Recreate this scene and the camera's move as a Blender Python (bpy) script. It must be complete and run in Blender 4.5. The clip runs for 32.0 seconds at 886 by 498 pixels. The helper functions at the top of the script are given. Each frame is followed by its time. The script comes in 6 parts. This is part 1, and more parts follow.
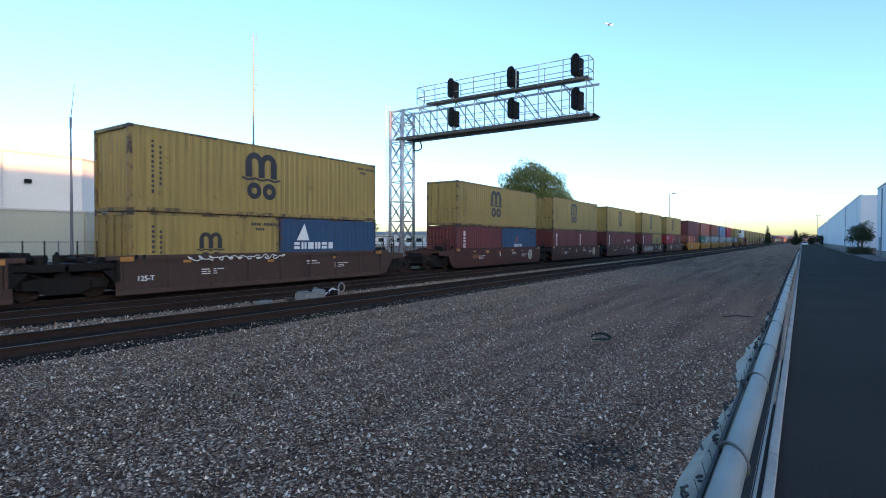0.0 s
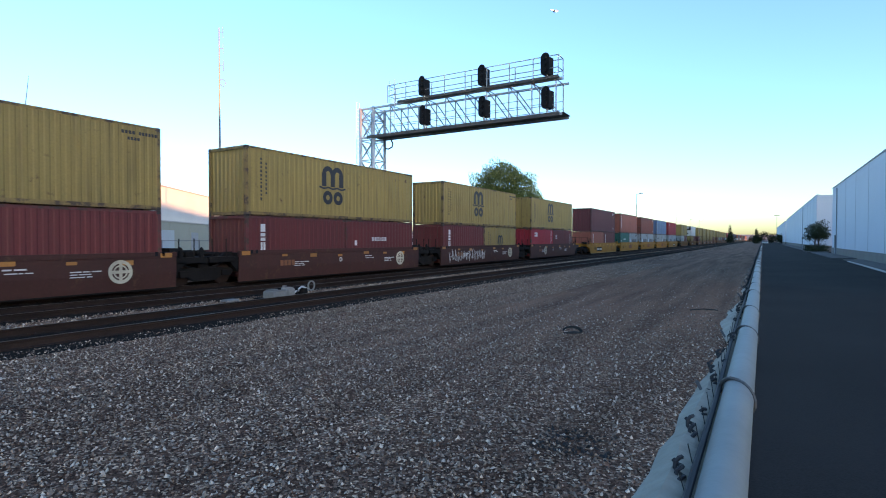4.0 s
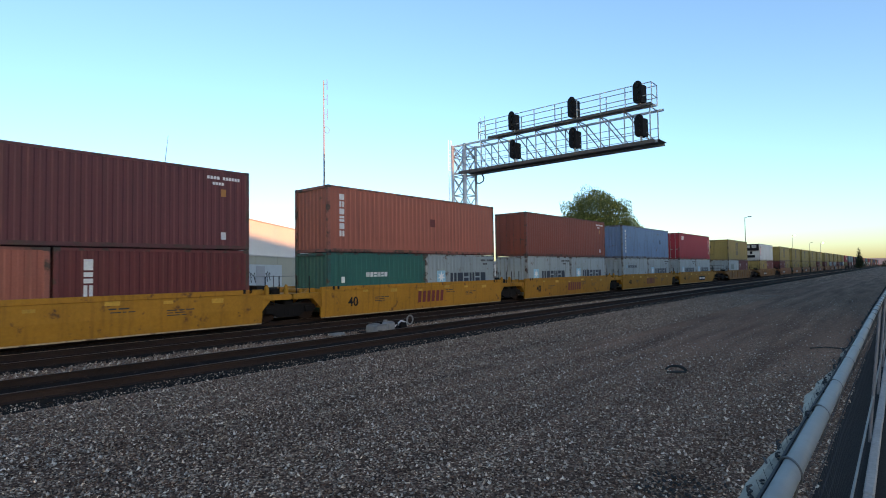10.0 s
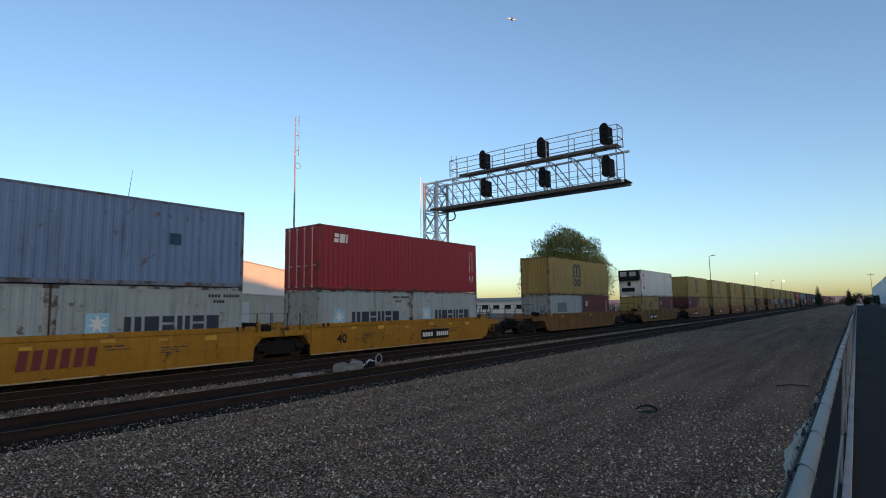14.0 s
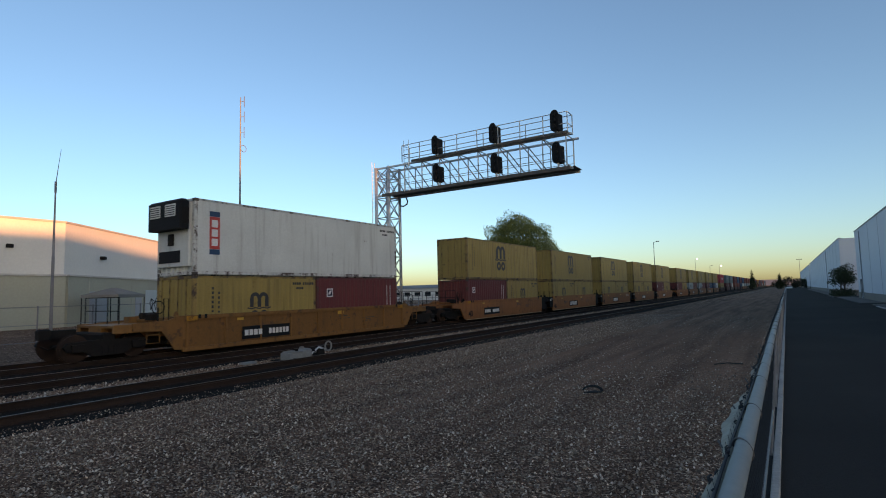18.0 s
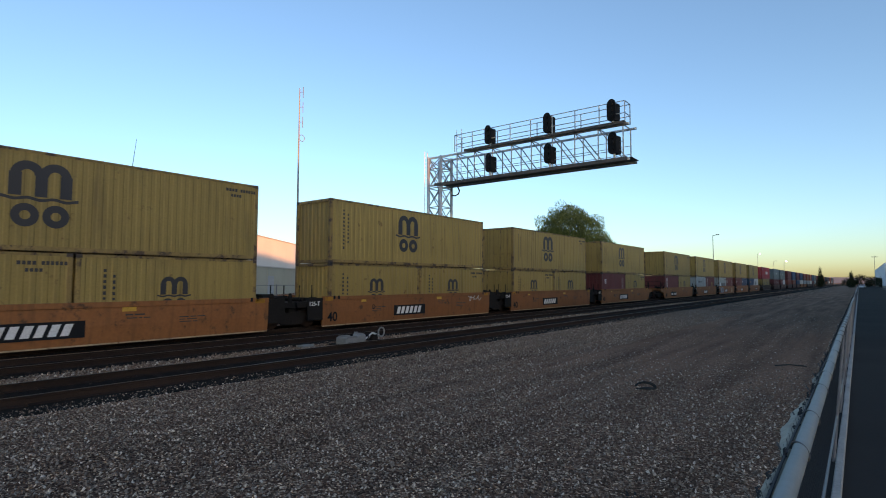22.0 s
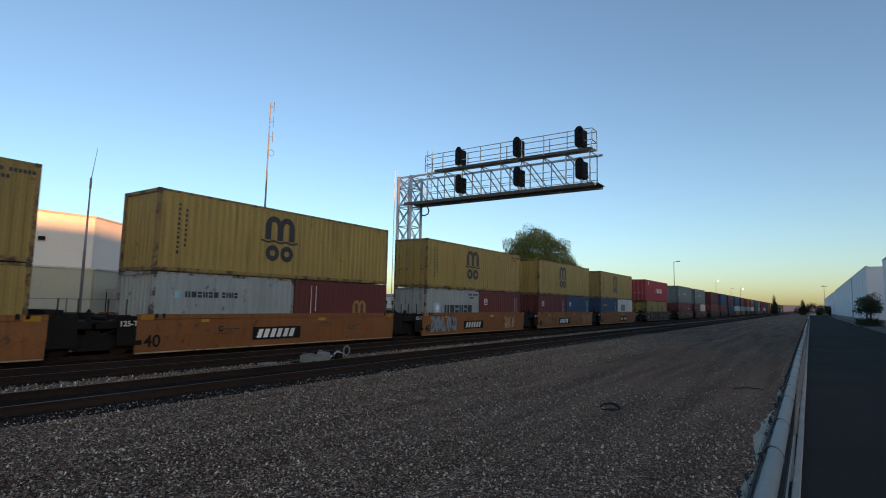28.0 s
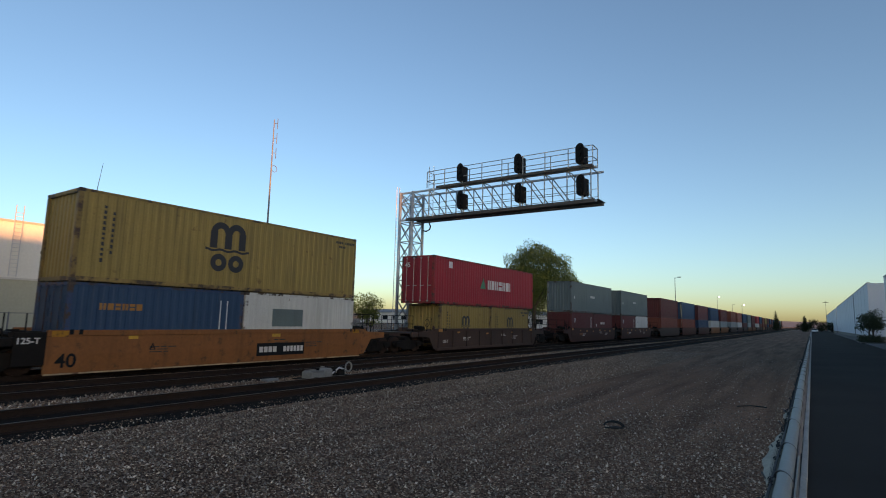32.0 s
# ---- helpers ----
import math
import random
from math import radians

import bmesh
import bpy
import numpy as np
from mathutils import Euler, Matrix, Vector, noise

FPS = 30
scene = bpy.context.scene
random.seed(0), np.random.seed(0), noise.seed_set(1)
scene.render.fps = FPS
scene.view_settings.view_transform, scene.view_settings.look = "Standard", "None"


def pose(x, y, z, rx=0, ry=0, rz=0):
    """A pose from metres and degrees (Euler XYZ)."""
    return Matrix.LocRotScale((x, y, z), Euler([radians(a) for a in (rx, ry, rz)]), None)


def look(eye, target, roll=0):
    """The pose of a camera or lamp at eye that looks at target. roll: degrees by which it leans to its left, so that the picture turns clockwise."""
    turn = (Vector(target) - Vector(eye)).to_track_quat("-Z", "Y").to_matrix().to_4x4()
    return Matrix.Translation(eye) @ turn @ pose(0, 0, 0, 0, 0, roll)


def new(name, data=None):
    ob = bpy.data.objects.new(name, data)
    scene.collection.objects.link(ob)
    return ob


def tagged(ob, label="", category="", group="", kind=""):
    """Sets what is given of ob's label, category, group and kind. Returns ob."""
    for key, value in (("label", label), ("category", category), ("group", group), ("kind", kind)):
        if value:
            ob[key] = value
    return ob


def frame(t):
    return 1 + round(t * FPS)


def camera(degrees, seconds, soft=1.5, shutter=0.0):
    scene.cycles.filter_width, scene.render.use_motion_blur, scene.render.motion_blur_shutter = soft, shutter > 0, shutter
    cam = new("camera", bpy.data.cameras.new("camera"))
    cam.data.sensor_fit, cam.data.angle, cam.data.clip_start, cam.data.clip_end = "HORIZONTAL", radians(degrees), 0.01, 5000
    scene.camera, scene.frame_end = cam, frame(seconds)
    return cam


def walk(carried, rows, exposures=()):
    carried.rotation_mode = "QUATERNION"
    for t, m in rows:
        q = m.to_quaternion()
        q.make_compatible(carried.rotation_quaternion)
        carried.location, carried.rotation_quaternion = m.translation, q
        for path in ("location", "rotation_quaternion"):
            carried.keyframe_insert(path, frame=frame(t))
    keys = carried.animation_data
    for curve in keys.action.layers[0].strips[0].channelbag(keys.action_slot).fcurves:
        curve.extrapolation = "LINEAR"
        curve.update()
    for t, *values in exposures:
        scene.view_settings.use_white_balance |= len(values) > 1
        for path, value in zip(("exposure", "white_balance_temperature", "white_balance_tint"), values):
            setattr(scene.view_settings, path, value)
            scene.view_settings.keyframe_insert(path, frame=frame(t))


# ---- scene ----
cam = camera(79.4, 32.0, soft=1.0, shutter=0.1)
# seconds, place of the eye, then yaw, pitch and roll in degrees
PATH = (
    (0, -0.025, 0.134, 2.052, 33.97, -1.06, -0.20),
    (0.5, -0.044, 0.152, 2.032, 33.64, -1.22, -0.53),
    (1, -0.047, 0.125, 2.040, 34.18, -1.17, -0.26),
    (1.5, -0.021, 0.083, 2.067, 35.12, -0.90, 0.01),
    (2, 0.014, 0.018, 2.098, 37.38, -0.27, -0.20),
    (2.5, -0.051, 0.056, 2.028, 35.07, 0.30, -2.78),
    (3, -0.080, 0.168, 1.953, 32.32, 0.21, -3.20),
    (3.5, -0.082, 0.219, 1.934, 31.01, -0.61, -0.84),
    (5.5, -0.054, 0.207, 1.980, 31.77, -1.11, 1.52),
    (6, -0.053, 0.071, 2.037, 34.78, -0.61, 0.61),
    (6.5, -0.049, 0.137, 2.021, 33.70, 0.17, 0.53),
    (7, -0.053, 0.197, 2.001, 32.16, 0.80, 1.47),
    (7.5, -0.055, 0.192, 1.996, 32.08, 1.58, 1.24),
    (8, -0.053, 0.180, 1.997, 32.02, 1.75, 1.66),
    (8.5, -0.045, 0.135, 2.016, 32.66, 1.98, 1.04),
    (9, 0.012, -0.055, 2.109, 36.85, 2.33, 0.32),
    (9.5, 0.047, -0.109, 2.128, 39.02, 2.67, 0.28),
    (10, 0.071, -0.206, 2.125, 40.64, 2.22, 0.82),
    (10.5, 0.082, -0.235, 2.117, 41.43, 1.86, 0.93),
    (11, 0.049, -0.142, 2.107, 38.59, 2.12, 0.90),
    (11.5, 0.033, -0.105, 2.118, 37.80, 3.27, 0.32),
    (12, 0.029, -0.086, 2.119, 37.55, 4.43, 0.28),
    (12.5, 0.027, -0.051, 2.124, 37.75, 5.20, 0.16),
    (13, 0.025, -0.013, 2.112, 37.77, 5.77, 0.30),
    (13.5, 0.029, -0.031, 2.134, 37.87, 6.12, 0.46),
    (14, 0.024, -0.026, 2.135, 37.68, 6.15, 0.81),
    (14.5, 0.004, -0.017, 2.129, 37.47, 5.43, 0.28),
    (15, -0.005, 0.014, 2.124, 36.03, 5.00, 0.16),
    (15.5, -0.010, 0.040, 2.117, 35.12, 5.02, -0.35),
    (17.5, -0.003, 0.135, 2.093, 32.84, 5.21, 0.78),
    (18, -0.001, 0.170, 2.087, 32.74, 4.64, 1.38),
    (18.5, 0.008, 0.194, 2.079, 32.83, 4.59, 0.65),
    (19, 0.009, 0.291, 2.045, 30.87, 5.47, -0.73),
    (19.5, -0.032, 0.294, 2.047, 30.74, 5.32, -1.66),
    (20, -0.008, 0.259, 2.043, 30.36, 4.66, -1.85),
    (20.5, -0.012, 0.231, 2.047, 30.28, 4.28, -1.73),
    (21, -0.017, 0.196, 2.058, 31.16, 3.86, -1.71),
    (21.5, -0.007, 0.057, 2.102, 34.45, 3.60, -0.66),
    (22, 0.025, -0.069, 2.145, 37.90, 3.46, -0.17),
    (22.5, 0.064, -0.185, 2.162, 40.38, 3.68, 1.09),
    (23, 0.078, -0.195, 2.163, 44.01, 4.28, 2.07),
    (23.5, 0.087, -0.227, 2.168, 45.94, 4.74, 2.27),
    (24, 0.077, -0.279, 2.131, 41.98, 4.81, 0.31),
    (24.5, 0.053, -0.224, 2.130, 39.62, 4.96, -1.10),
    (26.5, 0.037, -0.164, 2.146, 38.01, 5.68, -0.45),
    (27, 0.021, -0.129, 2.127, 36.61, 5.79, -0.85),
    (27.5, 0.001, -0.096, 2.105, 35.38, 5.77, -1.00),
    (28, -0.019, -0.060, 2.087, 34.36, 5.72, -1.28),
    (28.5, -0.028, -0.031, 2.079, 33.57, 6.11, -0.94),
    (29, -0.036, -0.042, 2.079, 33.72, 6.21, -1.63),
    (29.5, -0.021, -0.079, 2.095, 34.79, 6.42, -1.10),
    (30, -0.017, -0.087, 2.101, 35.14, 6.24, -0.72),
    (30.5, -0.021, -0.099, 2.105, 35.49, 6.17, -0.37),
    (31, -0.026, -0.106, 2.111, 35.57, 5.54, -0.05),
    (31.5, -0.028, -0.126, 2.111, 35.12, 6.51, -1.31),
    (32, -0.024, -0.170, 2.124, 34.40, 7.33, -1.44),
)
walk(cam, [(t, pose(x, y, z, 90 + pitch, roll, yaw)) for t, x, y, z, yaw, pitch, roll in PATH],
     exposures=((0, 2.80, 7750, 15), (6, 2.74, 7700, 15), (9, 2.45, 8900, 16), (11, 2.36, 8900, 16), (13, 2.0, 9300, 17), (19, 1.80, 9700, 17), (23, 2.16, 9300, 17), (26, 1.86, 9750, 17), (32, 1.75, 9900, 17)))

# ---- daylight: a low sun behind the road's buildings and added unseen blocks ----
SUN_AZ, SUN_EL = radians(118), radians(4.0)   # clockwise from the line of the tracks
world = bpy.data.worlds.new("evening_sky")
scene.world = world
world.use_nodes = True
wn, wl = world.node_tree.nodes, world.node_tree.links
wn.clear()
sky = wn.new("ShaderNodeTexSky")
sky.sky_type, sky.sun_disc = "NISHITA", False
sky.sun_elevation, sky.sun_rotation = SUN_EL, SUN_AZ
sky.air_density, sky.dust_density, sky.ozone_density = 0.73, 1.0, 2.95
back = wn.new("ShaderNodeBackground")
back.inputs["Strength"].default_value = 0.15
wo = wn.new("ShaderNodeOutputWorld")
wl.new(sky.outputs[0], back.inputs[0])
wl.new(back.outputs[0], wo.inputs[0])
sun = new("sun", bpy.data.lights.new("sun", "SUN"))
sun.data.energy, sun.data.angle, sun.data.color = 2.5, radians(0.25), (1.0, 0.47, 0.22)
SUN_DIR = Vector((math.sin(SUN_AZ) * math.cos(SUN_EL), math.cos(SUN_AZ) * math.cos(SUN_EL), math.sin(SUN_EL)))
sun.matrix_world = look(SUN_DIR * 300, (0, 0, 0))

# ---- small kit for meshes ----
class Kit:
    """Vertices and faces of one mesh."""

    def __init__(self):
        self.v, self.f = [], []

    def add(self, verts, faces):
        n = len(self.v)
        self.v.extend(verts)
        self.f.extend([tuple(i + n for i in f) for f in faces])
        return self

    def box(self, x0, x1, y0, y1, z0, z1):
        return self.add([(x0, y0, z0), (x1, y0, z0), (x1, y1, z0), (x0, y1, z0), (x0, y0, z1), (x1, y0, z1), (x1, y1, z1), (x0, y1, z1)],
                        [(0, 3, 2, 1), (4, 5, 6, 7), (0, 1, 5, 4), (1, 2, 6, 5), (2, 3, 7, 6), (3, 0, 4, 7)])

    def chamfered(self, x0, x1, y0, y1, z0, z1, c):
        """A block whose upright and top edges are cut by c."""
        def ring(x0, x1, y0, y1, z):
            return [(x0 + c, y0, z), (x1 - c, y0, z), (x1, y0 + c, z), (x1, y1 - c, z), (x1 - c, y1, z), (x0 + c, y1, z), (x0, y1 - c, z), (x0, y0 + c, z)]
        v = ring(x0, x1, y0, y1, z0) + ring(x0, x1, y0, y1, z1 - c) + [((p[0] - (x0 + x1) / 2) * (1 - 2 * c / (x1 - x0)) + (x0 + x1) / 2,
             (p[1] - (y0 + y1) / 2) * (1 - 2 * c / (y1 - y0)) + (y0 + y1) / 2, z1) for p in ring(x0, x1, y0, y1, z1)]
        f = [tuple(range(7, -1, -1)), tuple(range(16, 24))]
        for k in (0, 8):
            f += [(k + i, k + (i + 1) % 8, k + 8 + (i + 1) % 8, k + 8 + i) for i in range(8)]
        return self.add(v, f)

    def beam(self, p, q, w, h=None):
        """A square bar from p to q."""
        p, q = Vector(p), Vector(q)
        d = (q - p).normalized()
        up = Vector((0, 0, 1)) if abs(d.z) < 0.95 else Vector((0, 1, 0))
        s = d.cross(up).normalized()
        u = s.cross(d)
        s, u = s * w / 2, u * (h or w) / 2
        v = [tuple(e + a * s + b * u) for e in (p, q) for a, b in ((-1, -1), (1, -1), (1, 1), (-1, 1))]
        return self.add(v, [(0, 1, 2, 3), (7, 6, 5, 4), (0, 4, 5, 1), (1, 5, 6, 2), (2, 6, 7, 3), (3, 7, 4, 0)])

    def tube(self, pts, r, n=8, r2=None):
        """A round bar along pts, tapering from r to r2."""
        pts = [Vector(p) for p in pts]
        base = len(self.v)
        m = len(pts)
        old = None
        for i, p in enumerate(pts):
            d = (pts[min(i + 1, m - 1)] - pts[max(i - 1, 0)]).normalized()
            if old is None:
                old = d.orthogonal().normalized()
            s = (old - d * old.dot(d)).normalized()
            old = s
            u = d.cross(s)
            k = r if r2 is None else r + (r2 - r) * i / (m - 1)
            self.v.extend(tuple(p + (s * math.cos(a) + u * math.sin(a)) * k) for a in (2 * math.pi * j / n for j in range(n)))
        for i in range(m - 1):
            for j in range(n):
                a, b = base + i * n + j, base + i * n + (j + 1) % n
                self.f.append((a, b, b + n, a + n))
        self.f.append(tuple(base + j for j in range(n - 1, -1, -1)))
        self.f.append(tuple(base + (m - 1) * n + j for j in range(n)))
        return self

    def prism(self, outline, axis, a, b):
        """An outline (two coordinates each) drawn along an axis from a to b."""
        def at(p, t):
            return {"x": (t, p[0], p[1]), "y": (p[0], t, p[1]), "z": (p[0], p[1], t)}[axis]
        n = len(outline)
        v = [at(p, a) for p in outline] + [at(p, b) for p in outline]
        return self.add(v, [tuple(range(n)), tuple(range(2 * n - 1, n - 1, -1))] + [(i, i + n, (i + 1) % n + n, (i + 1) % n) for i in range(n)])

    def ring(self, c, r, w, y0, n=20, x=0.0, depth=0.006, start=0.0, sweep=2 * math.pi, squash=1.0):
        """A flat band round a centre (y, z) on a wall that faces +x."""
        base = len(self.v)
        for i in range(n + 1):
            a = start + sweep * i / n
            for rr in (r, r - w):
                for dx in (0.0, depth):
                    self.v.append((x + dx, y0 + c[0] + rr * math.cos(a) * squash, c[1] + rr * math.sin(a)))
        for i in range(n):
            k = base + 4 * i
            self.f += [(k + 1, k + 3, k + 7, k + 5), (k, k + 4, k + 6, k + 2), (k, k + 1, k + 5, k + 4), (k + 2, k + 6, k + 7, k + 3)]
        return self

    def mesh(self, name, smooth=False):
        me = bpy.data.meshes.new(name)
        me.from_pydata(self.v, [], self.f)
        bm = bmesh.new()
        bm.from_mesh(me)
        bmesh.ops.recalc_face_normals(bm, faces=bm.faces)
        bm.to_mesh(me)
        bm.free()
        if smooth:
            me.polygons.foreach_set("use_smooth", [True] * len(me.polygons))
        return me


def dress(ob, material):
    """The material belongs to the object, so that alike pieces share one mesh."""
    if not ob.data.materials:
        ob.data.materials.append(None)
    ob.material_slots[0].link = "OBJECT"
    ob.material_slots[0].material = material
    return ob


def part(name, kit, material, parent, label="", smooth=False, at=None):
    me = kit.mesh(name, smooth) if isinstance(kit, Kit) else kit
    ob = dress(new(name, me), material)
    ob.parent = parent
    if at is not None:
        ob.matrix_basis = at
    return tagged(ob, label)


def thing(name, label, category, at=None, group="", kind=""):
    ob = tagged(new(name), label, category, group, kind)
    ob.empty_display_size = 0.2
    if at is not None:
        ob.matrix_basis = at
    return ob


def single(name, kit, material, label, category="", kind="", at=None, smooth=False, group=""):
    ob = dress(new(name, kit.mesh(name, smooth) if isinstance(kit, Kit) else kit), material)
    if at is not None:
        ob.matrix_basis = at
    return tagged(ob, label, category, group, kind)


# ---- materials ----
def paint(name, colour, rough=0.55, metal=0.0, vary=0.16, fine=14.0, coarse=0.9, bump=0.15, rust=0.0, streak=0.0, rust_colour=(0.10, 0.045, 0.02), gloss=0.5):
    """A surface with fine grain, broad stains, a little change from object to object, and rust or run marks where asked."""
    m = bpy.data.materials.new(name)
    m.use_nodes = True
    n, l = m.node_tree.nodes, m.node_tree.links
    b = n["Principled BSDF"]
    co = n.new("ShaderNodeTexCoord")
    big, small = n.new("ShaderNodeTexNoise"), n.new("ShaderNodeTexNoise")
    info = n.new("ShaderNodeObjectInfo")
    shift = n.new("ShaderNodeVectorMath")
    shift.operation = "MULTIPLY_ADD"
    off = n.new("ShaderNodeCombineXYZ")
    l.new(info.outputs["Random"], off.inputs[0])
    l.new(info.outputs["Random"], off.inputs[1])
    shift.inputs[1].default_value = (1, 1, 1)
    wide = n.new("ShaderNodeVectorMath")
    wide.operation = "SCALE"
    wide.inputs[3].default_value = 40.0
    l.new(off.outputs[0], wide.inputs[0])
    l.new(co.outputs["Object"], shift.inputs[0])
    l.new(wide.outputs[0], shift.inputs[2])
    big.inputs["Scale"].default_value, big.inputs["Detail"].default_value = coarse, 6
    small.inputs["Scale"].default_value, small.inputs["Detail"].default_value = fine, 5
    l.new(shift.outputs[0], big.inputs["Vector"])
    l.new(shift.outputs[0], small.inputs["Vector"])
    mixn = n.new("ShaderNodeMath")
    mixn.operation = "ADD"
    l.new(big.outputs[0], mixn.inputs[0])
    l.new(small.outputs[0], mixn.inputs[1])
    ramp = n.new("ShaderNodeMapRange")
    ramp.inputs[1].default_value, ramp.inputs[2].default_value = 0.6, 1.4
    ramp.inputs[3].default_value, ramp.inputs[4].default_value = 1 - vary, 1 + vary
    l.new(mixn.outputs[0], ramp.inputs[0])
    jit = n.new("ShaderNodeMapRange")
    jit.inputs[3].default_value, jit.inputs[4].default_value = 1 - vary * 0.6, 1 + vary * 0.6
    l.new(info.outputs["Random"], jit.inputs[0])
    mul = n.new("ShaderNodeMath")
    mul.operation = "MULTIPLY"
    l.new(ramp.outputs[0], mul.inputs[0])
    l.new(jit.outputs[0], mul.inputs[1])
    tint = n.new("ShaderNodeVectorMath")
    tint.operation = "SCALE"
    tint.inputs[0].default_value = colour
    l.new(mul.outputs[0], tint.inputs[3])
    out = tint.outputs[0]
    if streak:
        st = n.new("ShaderNodeTexNoise")
        st.inputs["Scale"].default_value, st.inputs["Detail"].default_value = 1.0, 5
        sq = n.new("ShaderNodeVectorMath")
        sq.operation = "MULTIPLY"
        sq.inputs[1].default_value = (5.0, 5.0, 0.35)
        l.new(shift.outputs[0], sq.inputs[0])
        l.new(sq.outputs[0], st.inputs["Vector"])
        sr = n.new("ShaderNodeMapRange")
        sr.inputs[1].default_value, sr.inputs[2].default_value = 0.52, 0.75
        sr.inputs[4].default_value = streak
        l.new(st.outputs[0], sr.inputs[0])
        mx = n.new("ShaderNodeMix")
        mx.data_type = "RGBA"
        mx.inputs[7].default_value = (colour[0] * 0.45 + 0.02, colour[1] * 0.42 + 0.015, colour[2] * 0.4 + 0.01, 1)
        l.new(sr.outputs[0], mx.inputs[0])
        l.new(out, mx.inputs[6])
        out = mx.outputs[2]
    if rust:
        rn = n.new("ShaderNodeTexNoise")
        rn.inputs["Scale"].default_value, rn.inputs["Detail"].default_value = 2.3, 9
        rn.inputs["Roughness"].default_value = 0.68
        l.new(shift.outputs[0], rn.inputs["Vector"])
        rr = n.new("ShaderNodeMapRange")
        rr.inputs[1].default_value, rr.inputs[2].default_value = 0.70 - rust * 0.3, 0.80 - rust * 0.3
        l.new(rn.outputs[0], rr.inputs[0])
        mx = n.new("ShaderNodeMix")
        mx.data_type = "RGBA"
        mx.inputs[7].default_value = (*rust_colour, 1)
        l.new(rr.outputs[0], mx.inputs[0])
        l.new(out, mx.inputs[6])
        out = mx.outputs[2]
    l.new(out, b.inputs["Base Color"])
    b.inputs["Metallic"].default_value = metal
    b.inputs["Specular IOR Level"].default_value = gloss
    rv = n.new("ShaderNodeMapRange")
    rv.inputs[3].default_value, rv.inputs[4].default_value = max(0.05, rough - 0.12), min(1.0, rough + 0.12)
    l.new(small.outputs[0], rv.inputs[0])
    l.new(rv.outputs[0], b.inputs["Roughness"])
    if bump:
        bp = n.new("ShaderNodeBump")
        bp.inputs["Strength"].default_value, bp.inputs["Distance"].default_value = bump, 0.02
        l.new(small.outputs[0], bp.inputs["Height"])
        l.new(bp.outputs[0], b.inputs["Normal"])
    return m


def glow(name, colour, strength):
    m = bpy.data.materials.new(name)
    m.use_nodes = True
    b = m.node_tree.nodes["Principled BSDF"]
    b.inputs["Base Color"].default_value = (*colour, 1)
    b.inputs["Emission Color"].default_value = (*colour, 1)
    b.inputs["Emission Strength"].default_value = strength
    return m


